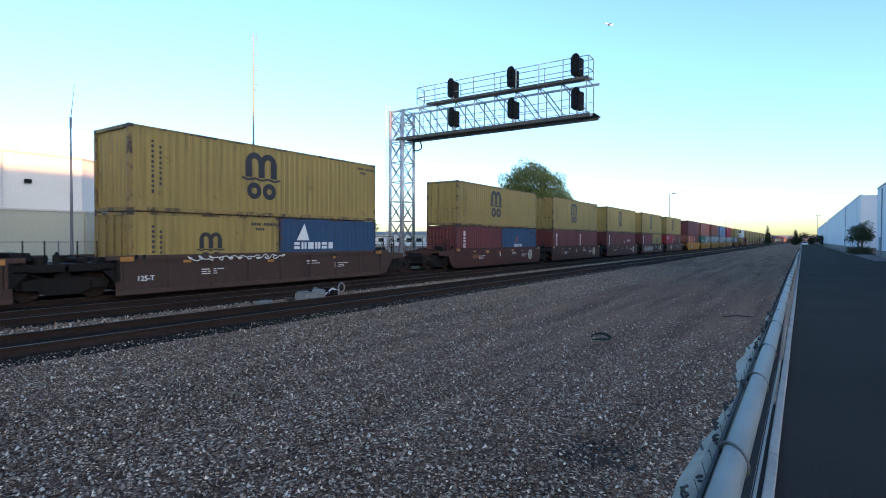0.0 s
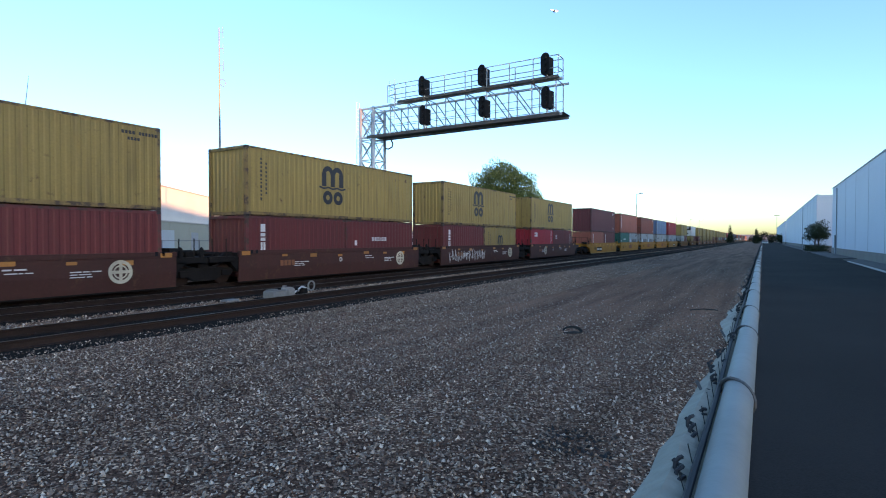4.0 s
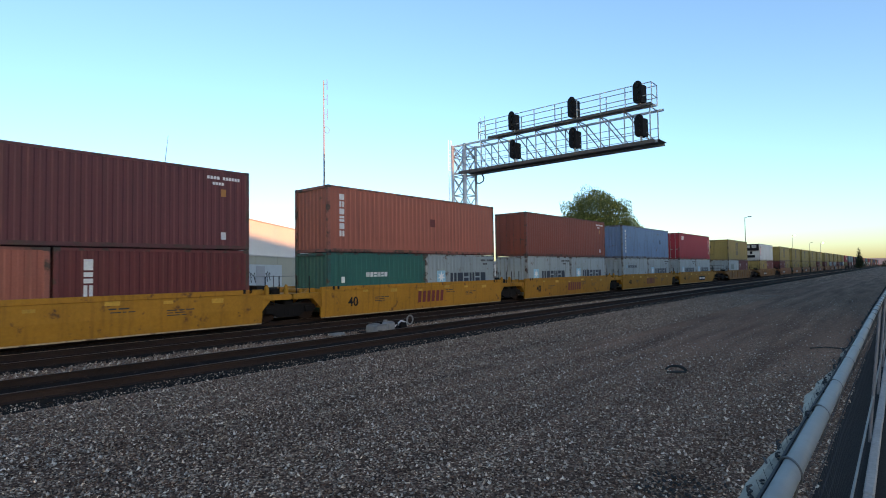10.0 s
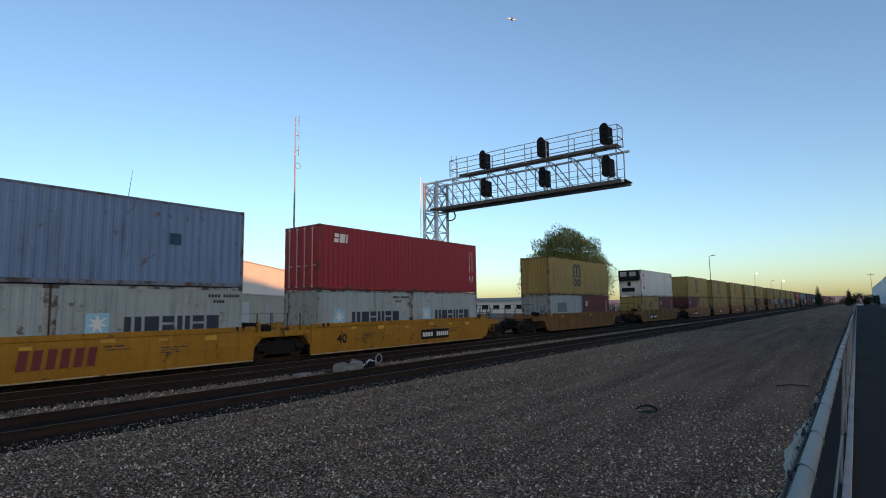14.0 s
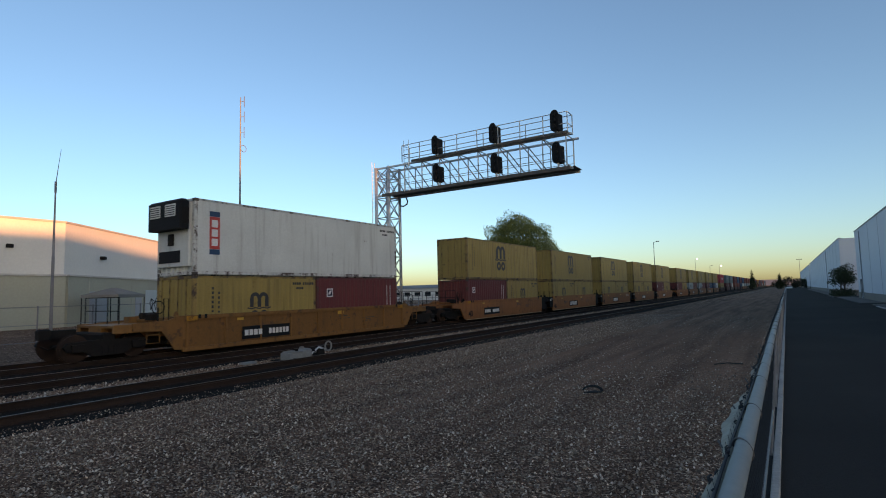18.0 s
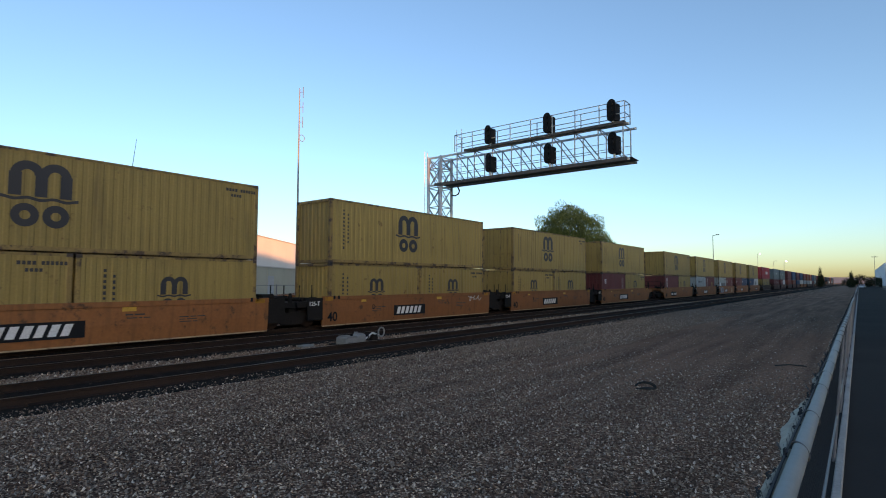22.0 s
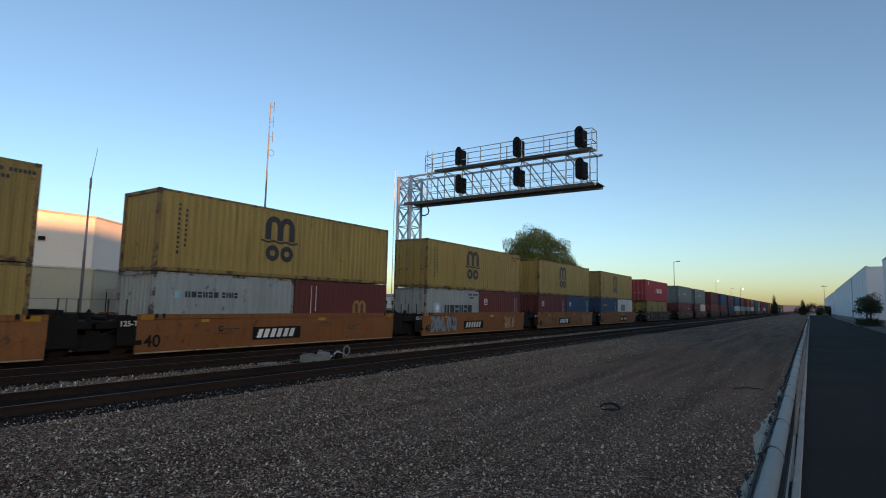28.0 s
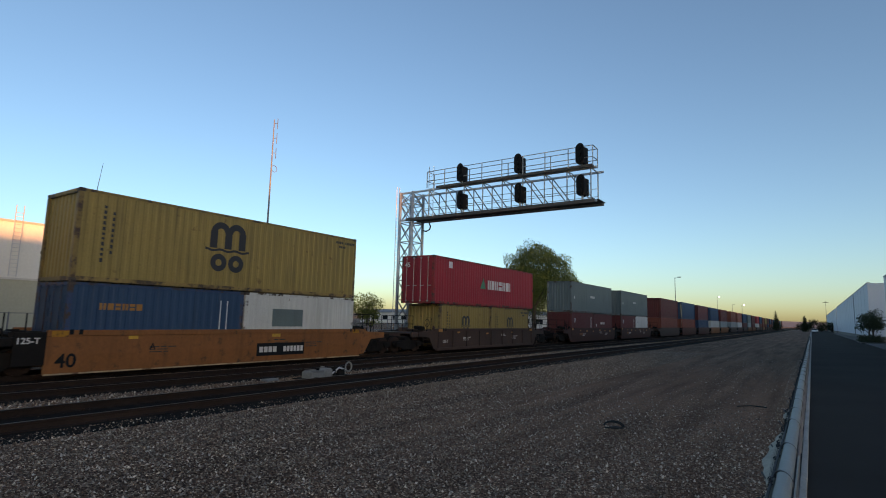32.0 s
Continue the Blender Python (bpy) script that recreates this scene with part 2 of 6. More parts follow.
def gravel_material():
    """Crushed grey stone with pale chips, and dusty wheel lanes along the fence."""
    m = bpy.data.materials.new("gravel_ground")
    m.use_nodes = True
    n, l = m.node_tree.nodes, m.node_tree.links
    b = n["Principled BSDF"]
    geo = n.new("ShaderNodeNewGeometry")
    cell = n.new("ShaderNodeTexVoronoi")
    cell.inputs["Scale"].default_value = 40
    l.new(geo.outputs["Position"], cell.inputs["Vector"])
    cell2 = n.new("ShaderNodeTexVoronoi")
    cell2.inputs["Scale"].default_value = 90
    l.new(geo.outputs["Position"], cell2.inputs["Vector"])
    sep = n.new("ShaderNodeSeparateColor")
    l.new(cell.outputs["Color"], sep.inputs[0])
    ramp = n.new("ShaderNodeValToRGB")
    e = ramp.color_ramp.elements
    e[0].position, e[0].color = 0.0, (0.062, 0.035, 0.025, 1)
    e[1].position, e[1].color = 1.0, (0.850, 0.655, 0.478, 1)
    k = ramp.color_ramp.elements.new(0.55)
    k.color = (0.160, 0.093, 0.066, 1)
    k = ramp.color_ramp.elements.new(0.84)
    k.color = (0.307, 0.189, 0.135, 1)
    l.new(sep.outputs[0], ramp.inputs[0])
    xy = n.new("ShaderNodeSeparateXYZ")
    l.new(geo.outputs["Position"], xy.inputs[0])
    # dusty lanes: bands along y whose edges wander
    wob = n.new("ShaderNodeTexNoise")
    wob.inputs["Scale"].default_value, wob.inputs["Detail"].default_value = 0.22, 6
    l.new(geo.outputs["Position"], wob.inputs["Vector"])
    ad = n.new("ShaderNodeMath")
    ad.operation = "MULTIPLY_ADD"
    ad.inputs[1].default_value = 3.2
    l.new(wob.outputs[0], ad.inputs[0])
    l.new(xy.outputs[0], ad.inputs[2])
    lane = n.new("ShaderNodeValToRGB")
    lane.color_ramp.interpolation = "EASE"
    le = lane.color_ramp.elements
    le[0].position, le[0].color = 0.0, (0, 0, 0, 1)
    le[1].position, le[1].color = 1.0, (0.35, 0.35, 0.35, 1)
    for pos, val in ((0.30, 0.0), (0.42, 0.9), (0.50, 0.45), (0.60, 1.0), (0.72, 0.55), (0.85, 0.85)):
        k = le.new(pos)
        k.color = (val, val, val, 1)
    mr = n.new("ShaderNodeMapRange")
    mr.inputs[1].default_value, mr.inputs[2].default_value = -9.0, 1.5
    l.new(ad.outputs[0], mr.inputs[0])
    l.new(mr.outputs[0], lane.inputs[0])
    far = n.new("ShaderNodeMapRange")
    far.inputs[1].default_value, far.inputs[2].default_value = 4.0, 15.0
    l.new(xy.outputs[1], far.inputs[0])
    dust = n.new("ShaderNodeMath")
    dust.operation = "MULTIPLY"
    l.new(lane.outputs[0], dust.inputs[0])
    l.new(far.outputs[0], dust.inputs[1])
    fine = n.new("ShaderNodeTexNoise")
    fine.inputs["Scale"].default_value, fine.inputs["Detail"].default_value = 9, 8
    l.new(geo.outputs["Position"], fine.inputs["Vector"])
    soil = n.new("ShaderNodeValToRGB")
    se = soil.color_ramp.elements
    se[0].color, se[1].color = (0.195, 0.114, 0.081, 1), (0.320, 0.196, 0.139, 1)
    se[0].position, se[1].position = 0.3, 0.7
    l.new(fine.outputs[0], soil.inputs[0])
    mx = n.new("ShaderNodeMix")
    mx.data_type = "RGBA"
    l.new(dust.outputs[0], mx.inputs[0])
    l.new(ramp.outputs[0], mx.inputs[6])
    l.new(soil.outputs[0], mx.inputs[7])
    broad = n.new("ShaderNodeTexNoise")
    broad.inputs["Scale"].default_value, broad.inputs["Detail"].default_value = 1.0, 6
    trail = n.new("ShaderNodeVectorMath")
    trail.operation = "MULTIPLY"
    trail.inputs[1].default_value = (1.7, 0.11, 1.0)
    l.new(geo.outputs["Position"], trail.inputs[0])
    l.new(trail.outputs[0], broad.inputs["Vector"])
    bs = n.new("ShaderNodeMapRange")
    bs.inputs[1].default_value, bs.inputs[2].default_value, bs.inputs[3].default_value, bs.inputs[4].default_value = 0.3, 0.7, 0.66, 1.36
    l.new(broad.outputs[0], bs.inputs[0])
    sc = n.new("ShaderNodeVectorMath")
    sc.operation = "SCALE"
    l.new(mx.outputs[2], sc.inputs[0])
    l.new(bs.outputs[0], sc.inputs[3])
    l.new(sc.outputs[0], b.inputs["Base Color"])
    b.inputs["Roughness"].default_value = 0.92
    b.inputs["Specular IOR Level"].default_value = 0.04
    hs = n.new("ShaderNodeMath")
    hs.operation = "ADD"
    l.new(cell.outputs["Distance"], hs.inputs[0])
    l.new(cell2.outputs["Distance"], hs.inputs[1])
    bp = n.new("ShaderNodeBump")
    bp.invert = True
    bp.inputs["Strength"].default_value, bp.inputs["Distance"].default_value = 0.9, 0.035
    l.new(hs.outputs[0], bp.inputs["Height"])
    l.new(bp.outputs[0], b.inputs["Normal"])
    return m


def island_material(name, dark, light, rough=0.85, pale=0.4):
    """Each loose piece of a joined mesh takes its own shade."""
    m = bpy.data.materials.new(name)
    m.use_nodes = True
    n, l = m.node_tree.nodes, m.node_tree.links
    b = n["Principled BSDF"]
    geo = n.new("ShaderNodeNewGeometry")
    ramp = n.new("ShaderNodeValToRGB")
    ramp.color_ramp.elements[0].color, ramp.color_ramp.elements[1].color = (*dark, 1), (*light, 1)
    k = ramp.color_ramp.elements.new(0.75)
    k.color = (*[d * (1 - pale) + s * pale for d, s in zip(dark, light)], 1)
    l.new(geo.outputs["Random Per Island"], ramp.inputs[0])
    no = n.new("ShaderNodeTexNoise")
    no.inputs["Scale"].default_value = 30
    l.new(geo.outputs["Position"], no.inputs["Vector"])
    mp = n.new("ShaderNodeMapRange")
    mp.inputs[3].default_value, mp.inputs[4].default_value = 0.75, 1.25
    l.new(no.outputs[0], mp.inputs[0])
    sc = n.new("ShaderNodeVectorMath")
    sc.operation = "SCALE"
    l.new(ramp.outputs[0], sc.inputs[0])
    l.new(mp.outputs[0], sc.inputs[3])
    l.new(sc.outputs[0], b.inputs["Base Color"])
    b.inputs["Roughness"].default_value = rough
    b.inputs["Specular IOR Level"].default_value = 0.10
    return m


GRAVEL = gravel_material()
STONE = island_material("crushed_stone", (0.100, 0.064, 0.049), (0.66, 0.57, 0.47), pale=0.30)
STONE_DARK = island_material("oil_stained_stone", (0.012, 0.010, 0.009), (0.050, 0.042, 0.038))
BED = paint("oily_track_bed", (0.019, 0.016, 0.014), 0.95, vary=0.35, fine=16, coarse=1.2, bump=0.8, gloss=0.03)
KERB = paint("worn_kerb_concrete", (0.27, 0.255, 0.23), 0.9, vary=0.3, fine=30, coarse=1.4, bump=0.3)
ASPHALT = paint("asphalt", (0.037, 0.034, 0.032), 0.95, vary=0.45, fine=60, coarse=0.22, bump=0.5, gloss=0.08)
CONCRETE = paint("concrete", (0.46, 0.44, 0.41), 0.9, vary=0.2, fine=30, coarse=1.4, bump=0.3)
PALE_PAVE = paint("pale_paving", (0.075, 0.070, 0.066), 0.9, vary=0.18, fine=40, coarse=0.6, bump=0.3)
WOOD_TIE = paint("creosoted_wood", (0.020, 0.015, 0.012), 0.92, vary=0.35, fine=22, coarse=3, bump=0.6, gloss=0.05)
RAIL_STEEL = paint("rusted_rail", (0.030, 0.019, 0.015), 0.8, vary=0.25, fine=30, bump=0.3, gloss=0.1)
RAIL_HEAD = paint("polished_rail_head", (0.13, 0.125, 0.12), 0.5, metal=1.0, vary=0.1, bump=0.05)
GALV = paint("galvanised_steel", (0.50, 0.51, 0.52), 0.5, metal=0.35, vary=0.16, fine=9, coarse=2.5, bump=0.06)
GALV_DARK = paint("weathered_galvanised_wire", (0.20, 0.20, 0.21), 0.6, metal=0.5, vary=0.2, bump=0.0)
WIRE = paint("dull_old_wire", (0.030, 0.030, 0.032), 0.7, metal=0.2, vary=0.2, bump=0.0)
STEEL_DARK = paint("dark_steel", (0.013, 0.011, 0.010), 0.8, vary=0.3, fine=12, bump=0.25, gloss=0.12)
BLACK = paint("matt_black", (0.010, 0.010, 0.011), 0.7, vary=0.2, bump=0.05, gloss=0.15)
WHITE = paint("white_paint", (0.74, 0.74, 0.73), 0.6, vary=0.08, bump=0.03)
PIPE = paint("weathered_pipe", (0.20, 0.215, 0.205), 0.55, metal=0.2, vary=0.2, fine=20, coarse=3, bump=0.1, streak=0.3)
GALV_MID = paint("weathered_galvanised_bars", (0.27, 0.265, 0.26), 0.6, metal=0.3, vary=0.2, bump=0.0)
DECK = paint("steel_grating", (0.105, 0.095, 0.088), 0.7, metal=0.4, vary=0.2, bump=0.2)
BARK = paint("bark", (0.075, 0.055, 0.040), 0.95, vary=0.3, bump=0.6)

# ---- ground, road, rails ----
RAIL_Z = 0.178
TRACKS = (-12.0, -15.9, -19.58)


def flat(x0, x1, y0, y1, z, nx=1, ny=1):
    k = Kit()
    for j in range(ny + 1):
        for i in range(nx + 1):
            k.v.append((x0 + (x1 - x0) * i / nx, y0 + (y1 - y0) * j / ny, z))
    for j in range(ny):
        for i in range(nx):
            a = j * (nx + 1) + i
            k.f.append((a, a + 1, a + nx + 2, a + nx + 1))
    return k


single("ground", flat(-2500, 2500, -2500, 2500, 0.0, 10, 10), GRAVEL, "grey crushed-stone ground beside the railway with dusty wheel lanes", "ground", "structure")
road = Kit()
road.box(-0.62, 7.6, -60, 900, -0.05, 0.006)
single("road", road, ASPHALT, "dark worn asphalt service road along the fence", "road", "structure")
kerb = Kit()
for i in range(60):
    y = -6 + i * 3.0
    dx = random.uniform(-0.003, 0.003)
    kerb.chamfered(-0.268 + dx, -0.186 + dx, y + 0.012, y + 2.99, -0.05, 0.05 + random.uniform(-0.006, 0.006), 0.012)
kerb.box(-0.268, -0.186, 174, 700, -0.05, 0.05)
single("kerb", kerb, KERB, "narrow pale concrete edging at the foot of the fence", "kerb", "structure")
walkway = Kit()
walkway.box(6.35, 7.88, -60, 62, -0.05, 0.09)
walkway.box(5.9, 7.88, 66, 240, -0.05, 0.08)
single("pavement", walkway, PALE_PAVE, "pale concrete pavement along the warehouse wall", "pavement", "structure")


def stone_field(count, x0, x1, y0, y1, small, large, seed, z=0.0):
    rnd = random.Random(seed)
    k = Kit()
    shape = [(1, 0, 0), (-1, 0, 0), (0, 1, 0), (0, -1, 0), (0, 0, 1), (0, 0, -0.6)]
    faces = [(0, 2, 4), (2, 1, 4), (1, 3, 4), (3, 0, 4), (2, 0, 5), (1, 2, 5), (3, 1, 5), (0, 3, 5)]
    for _ in range(count):
        x = rnd.uniform(x0, x1)
        y = y0 + (y1 - y0) * rnd.random() ** 1.6
        if -6.4 < x < -0.9 and y > 9 and rnd.random() < min(0.88, (y - 9) / 9):
            continue
        r = small + (large - small) * rnd.random() ** 2.2
        a = rnd.uniform(0, 6.28)
        c, s = math.cos(a), math.sin(a)
        sx, sy, sz = r * rnd.uniform(0.7, 1.15), r * rnd.uniform(0.55, 1.0), r * rnd.uniform(0.6, 1.2)
        t1, t2 = rnd.uniform(-0.5, 0.5), rnd.uniform(-0.5, 0.5)
        vs = []
        for px, py, pz in shape:
            px, py, pz = px * sx + pz * t1 * r, py * sy + pz * t2 * r, pz * sz + px * t1 * sz
            vs.append((x + px * c - py * s, y + px * s + py * c, z + pz + sz * 0.35))
        k.add(vs, faces)
    return k


STONES = stone_field(165000, -11.0, -0.6, -2.0, 44, 0.008, 0.027, 5)
me = bpy.data.meshes.new("gravel_stones")
me.from_pydata(STONES.v, [], STONES.f)
single("gravel_stones", me, STONE, "loose grey and white crushed stones on the ground", "gravel", "stuff")


def rail_kit(y0, y1):
    """A flat-bottomed rail, its head left for the polished strip."""
    out = [(-0.07, 0), (0.07, 0), (0.07, 0.012), (0.012, 0.03), (0.010, 0.125), (0.036, 0.137), (0.036, 0.165), (-0.036, 0.165), (-0.036, 0.137), (-0.010, 0.125), (-0.012, 0.03), (-0.07, 0.012)]
    return Kit().prism(out, "y", y0, y1)


TIE = Kit().chamfered(-1.3, 1.3, -0.115, 0.115, -0.12, 0.02, 0.015).mesh("tie")
TIE_PLATE = Kit().box(-0.10, 0.10, -0.09, 0.09, 0.0, 0.012).box(-0.085, -0.055, -0.07, -0.03, 0, 0.04).box(0.055, 0.085, 0.03, 0.07, 0, 0.04).mesh("tie_plate")
RAIL = rail_kit(-60, 900).mesh("rail")
HEAD = Kit().box(-0.020, 0.020, -60, 900, 0, 0.003).mesh("rail_head")


def rail_track(name, x, label, near):
    t = thing(name, label, "railway track", pose(x, 0, 0), "railway tracks", "structure")
    for s in (-0.7525, 0.7525):
        r = part("rail", RAIL, RAIL_STEEL, t, at=pose(s, 0, RAIL_Z - 0.168))
        part("rail_head", HEAD, RAIL_HEAD, r, "polished top of the rail", at=pose(0, 0, 0.1655))
    rnd = random.Random(int(-x * 10))
    rest = Kit()
    for i in range(520):
        y = -14 + i * 0.56 + rnd.uniform(-0.03, 0.03)
        if i < near:
            o = part("tie", TIE, WOOD_TIE, t, at=pose(rnd.uniform(-0.05, 0.05), y, rnd.uniform(-0.012, 0.006), 0, 0, rnd.uniform(-1, 1)))
            if i < 70:
                for s in (-0.7525, 0.7525):
                    part("tie_plate", TIE_PLATE, RAIL_STEEL, o, at=pose(s, 0, 0.018))
        else:
            rest.box(-1.3, 1.3, y - 0.115, y + 0.115, -0.1, 0.02)
    tagged(part("far_ties", rest, WOOD_TIE, t), "dark wooden ties further along the track", kind="stuff")
    return t


rail_track("railway_track", TRACKS[0], "empty track with dark rails on creosoted ties", 130)
rail_track("railway_track", TRACKS[1], "empty middle track with dark rails on creosoted ties", 110)
rail_track("railway_track", TRACKS[2], "track with rusted rails under the passing train", 70)
for i, x in enumerate(TRACKS):
    w = 1.75 if i == 0 else 1.42
    k = Kit().prism([(x - 1.42, -0.05), (x + w, -0.05), (x + w - 0.2, 0.012), (x - 1.25, 0.012)], "y", -60, 900)
    single("track_bed", k, BED, "dark oil-stained ballast bed under the rails", "track bed", "structure")
    dark = stone_field(3500, x - 1.6, x + 1.6, -5, 40, 0.012, 0.04, 20 + i, 0.01)
    me = bpy.data.meshes.new("bed_stones")
    me.from_pydata(dark.v, [], dark.f)
    single("bed_stones", me, STONE_DARK, "oil-stained ballast stones between the rails", "ballast", "stuff")
bed = stone_field(15000, -14.75, -13.2, -6, 60, 0.014, 0.040, 9, 0.004)
me = bpy.data.meshes.new("ballast_stones")
me.from_pydata(bed.v, [], bed.f)
single("ballast_stones", me, STONE, "loose pale ballast stones in the strip between two tracks", "ballast", "stuff")

# ---- the train: containers ----
def box_paint(name, c, rust=0.16, streak=0.45):
    return paint(name, c, 0.55, vary=0.15, fine=18, coarse=0.5, bump=0.05, rust=rust, streak=streak, gloss=0.35)


HUES = dict(
    gold=box_paint("mustard_container_paint", (0.275, 0.190, 0.056), 0.27, 0.75), maroon=box_paint("maroon_container_paint", (0.115, 0.021, 0.019), 0.25),
    red=box_paint("red_container_paint", (0.29, 0.017, 0.026)), navy=box_paint("navy_container_paint", (0.014, 0.050, 0.105)),
    tan=box_paint("faded_terracotta_paint", (0.29, 0.085, 0.055)), brown=box_paint("red_brown_container_paint", (0.20, 0.048, 0.028)),
    sky=box_paint("mid_blue_container_paint", (0.092, 0.168, 0.275), 0.34, 0.6), grey=box_paint("pale_grey_container_paint", (0.255, 0.305, 0.31), 0.36, 0.7),
    green=box_paint("dark_green_container_paint", (0.012, 0.095, 0.075)), white=box_paint("white_container_paint", (0.52, 0.53, 0.50), 0.14),
    slate=box_paint("grey_green_container_paint", (0.11, 0.15, 0.15)), plum=box_paint("dark_plum_container_paint", (0.115, 0.028, 0.030)))
HUE_WORDS = dict(gold="mustard yellow", maroon="maroon", red="bright red", navy="navy blue", tan="faded terracotta", brown="red-brown",
                 sky="mid-blue", grey="pale grey", green="dark green", white="white", slate="grey-green", plum="dark plum red")
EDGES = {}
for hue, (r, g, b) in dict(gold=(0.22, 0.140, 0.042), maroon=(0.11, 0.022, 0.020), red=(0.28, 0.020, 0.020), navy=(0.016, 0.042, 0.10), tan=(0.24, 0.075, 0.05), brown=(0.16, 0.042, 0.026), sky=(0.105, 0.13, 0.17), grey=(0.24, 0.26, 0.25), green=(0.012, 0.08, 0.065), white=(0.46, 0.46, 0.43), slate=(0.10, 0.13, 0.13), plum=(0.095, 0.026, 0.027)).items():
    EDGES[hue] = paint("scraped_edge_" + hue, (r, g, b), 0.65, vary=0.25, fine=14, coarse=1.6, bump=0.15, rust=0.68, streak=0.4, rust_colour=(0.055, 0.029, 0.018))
CASTING = paint("worn_steel_casting", (0.07, 0.05, 0.04), 0.7, metal=0.3, vary=0.3)
ROD = paint("galvanised_lock_rod", (0.33, 0.32, 0.30), 0.5, metal=0.4)
INK = paint("dark_marking", (0.020, 0.019, 0.021), 0.55, vary=0.2, bump=0)
CHALK = paint("worn_white_marking", (0.62, 0.62, 0.60), 0.6, vary=0.25, bump=0, fine=25)
AMBER = paint("amber_sticker", (0.36, 0.15, 0.03), 0.5, bump=0)
STAR_BLUE = paint("light_blue_marking", (0.20, 0.42, 0.52), 0.6, vary=0.3, bump=0)
LEAF_GREEN = paint("green_marking", (0.02, 0.18, 0.09), 0.5, bump=0)
TAG_RED = paint("red_marking", (0.50, 0.045, 0.03), 0.5, bump=0)
OX_RED = paint("worn_dark_red_marking", (0.14, 0.015, 0.014), 0.6, vary=0.3, bump=0, rust=0.2)
NAVY_INK = paint("navy_marking", (0.012, 0.020, 0.036), 0.55, vary=0.2, bump=0)
W = 2.438


def corrugated(length, z0, z1, x, pitch=0.278, depth=0.015):
    """A sheet of trapezoid ribs along y, outer face at x."""
    k = Kit()
    n = int(length / pitch)
    pitch = length / n
    prof = []
    for i in range(n):
        y = -length / 2 + i * pitch
        prof += [(x, y), (x, y + pitch * 0.36), (x - depth, y + pitch * 0.5), (x - depth, y + pitch * 0.86)]
    prof.append((x, length / 2))
    for px, py in prof:
        k.v += [(px, py, z0), (px, py, z1)]
    k.f += [(2 * i, 2 * i + 2, 2 * i + 3, 2 * i + 1) for i in range(len(prof) - 1)]
    m = len(k.v)
    k.v += [(x - depth - 0.01, -length / 2, z0), (x - depth - 0.01, -length / 2, z1), (x - depth - 0.01, length / 2, z0), (x - depth - 0.01, length / 2, z1)]
    k.f += [(m, m + 1, m + 3, m + 2), (0, 1, m + 1, m), (m - 2, m + 2, m + 3, m - 1)]
    return k


class Shell:
    """The shared meshes of one size of container. Local origin: middle of the floor."""

    def __init__(self, L, H, smooth=False):
        self.L, self.H, self.smooth = L, H, smooth
        e, p = L / 2, 0.14
        if smooth:
            side = Kit().box(W / 2 - 0.05, W / 2 - 0.006, -e + p, e - p, 0.17, H - 0.10)
        else:
            side = corrugated(L - 2 * p, 0.16, H - 0.09, W / 2 - 0.010)
        self.side = side.mesh("side_panel")
        self.roof = Kit().box(-W / 2 + 0.05, W / 2 - 0.05, -e + 0.1, e - 0.1, H - 0.05, H - 0.018).mesh("roof")
        self.post = Kit().chamfered(-0.07, 0.07, -p / 2, p / 2, 0.118, H - 0.118, 0.012).mesh("corner_post")
        self.low = Kit().box(-0.06, 0.03, -e + 0.16, e - 0.16, 0.03, 0.16).mesh("bottom_rail")
        self.top = Kit().box(-0.055, 0.025, -e + 0.16, e - 0.16, H - 0.095, H - 0.012).mesh("top_rail")
        self.sill = Kit().box(-W / 2 + 0.16, W / 2 - 0.16, -0.05, 0.05, 0.02, 0.15).mesh("sill")
        self.header = Kit().box(-W / 2 + 0.16, W / 2 - 0.16, -0.05, 0.05, H - 0.13, H - 0.012).mesh("header")
        self.cast = Kit().chamfered(-0.081, 0.081, -0.089, 0.089, 0, 0.118, 0.014).mesh("corner_casting")
        wall = corrugated(W - 0.28, 0.15, H - 0.13, 0.0, 0.25, 0.045)
        self.wall = wall.mesh("end_wall")
        door = Kit().box(-0.535, 0.535, -0.035, 0.0, 0.16, H - 0.14)
        for i in range(5):
            z = 0.32 + i * (H - 0.6) / 5
            door.box(-0.46, 0.46, -0.055, -0.035, z, z + (H - 0.6) / 5 - 0.14)
        self.door = door.mesh("door")
        rod = Kit().tube([(0, 0, 0.10), (0, 0, H - 0.09)], 0.019, 6).box(-0.04, 0.04, -0.03, 0.03, 0.12, 0.2).box(-0.04, 0.04, -0.03, 0.03, H - 0.2, H - 0.12).box(-0.02, 0.26, -0.03, -0.01, 1.05, 1.09)
        self.rod = rod.mesh("lock_rod")
        # a plain version, for the far part of the train
        fr = Kit()
        for sx in (-1, 1):
            for sy in (-1, 1):
                fr.box(sx * W / 2 - 0.07, sx * W / 2 + 0.07, sy * (e - 0.07) - 0.07, sy * (e - 0.07) + 0.07, 0, H)
            fr.box(sx * W / 2 - 0.06, sx * W / 2 + 0.02, -e, e, 0.02, 0.16).box(sx * W / 2 - 0.06, sx * W / 2 + 0.02, -e, e, H - 0.1, H - 0.01)
        for sy in (-1, 1):
            fr.box(-W / 2, W / 2, sy * e - 0.05, sy * e + 0.05, 0.02, 0.15).box(-W / 2, W / 2, sy * e - 0.05, sy * e + 0.05, H - 0.13, H - 0.01)
        self.frame = fr.mesh("frame")


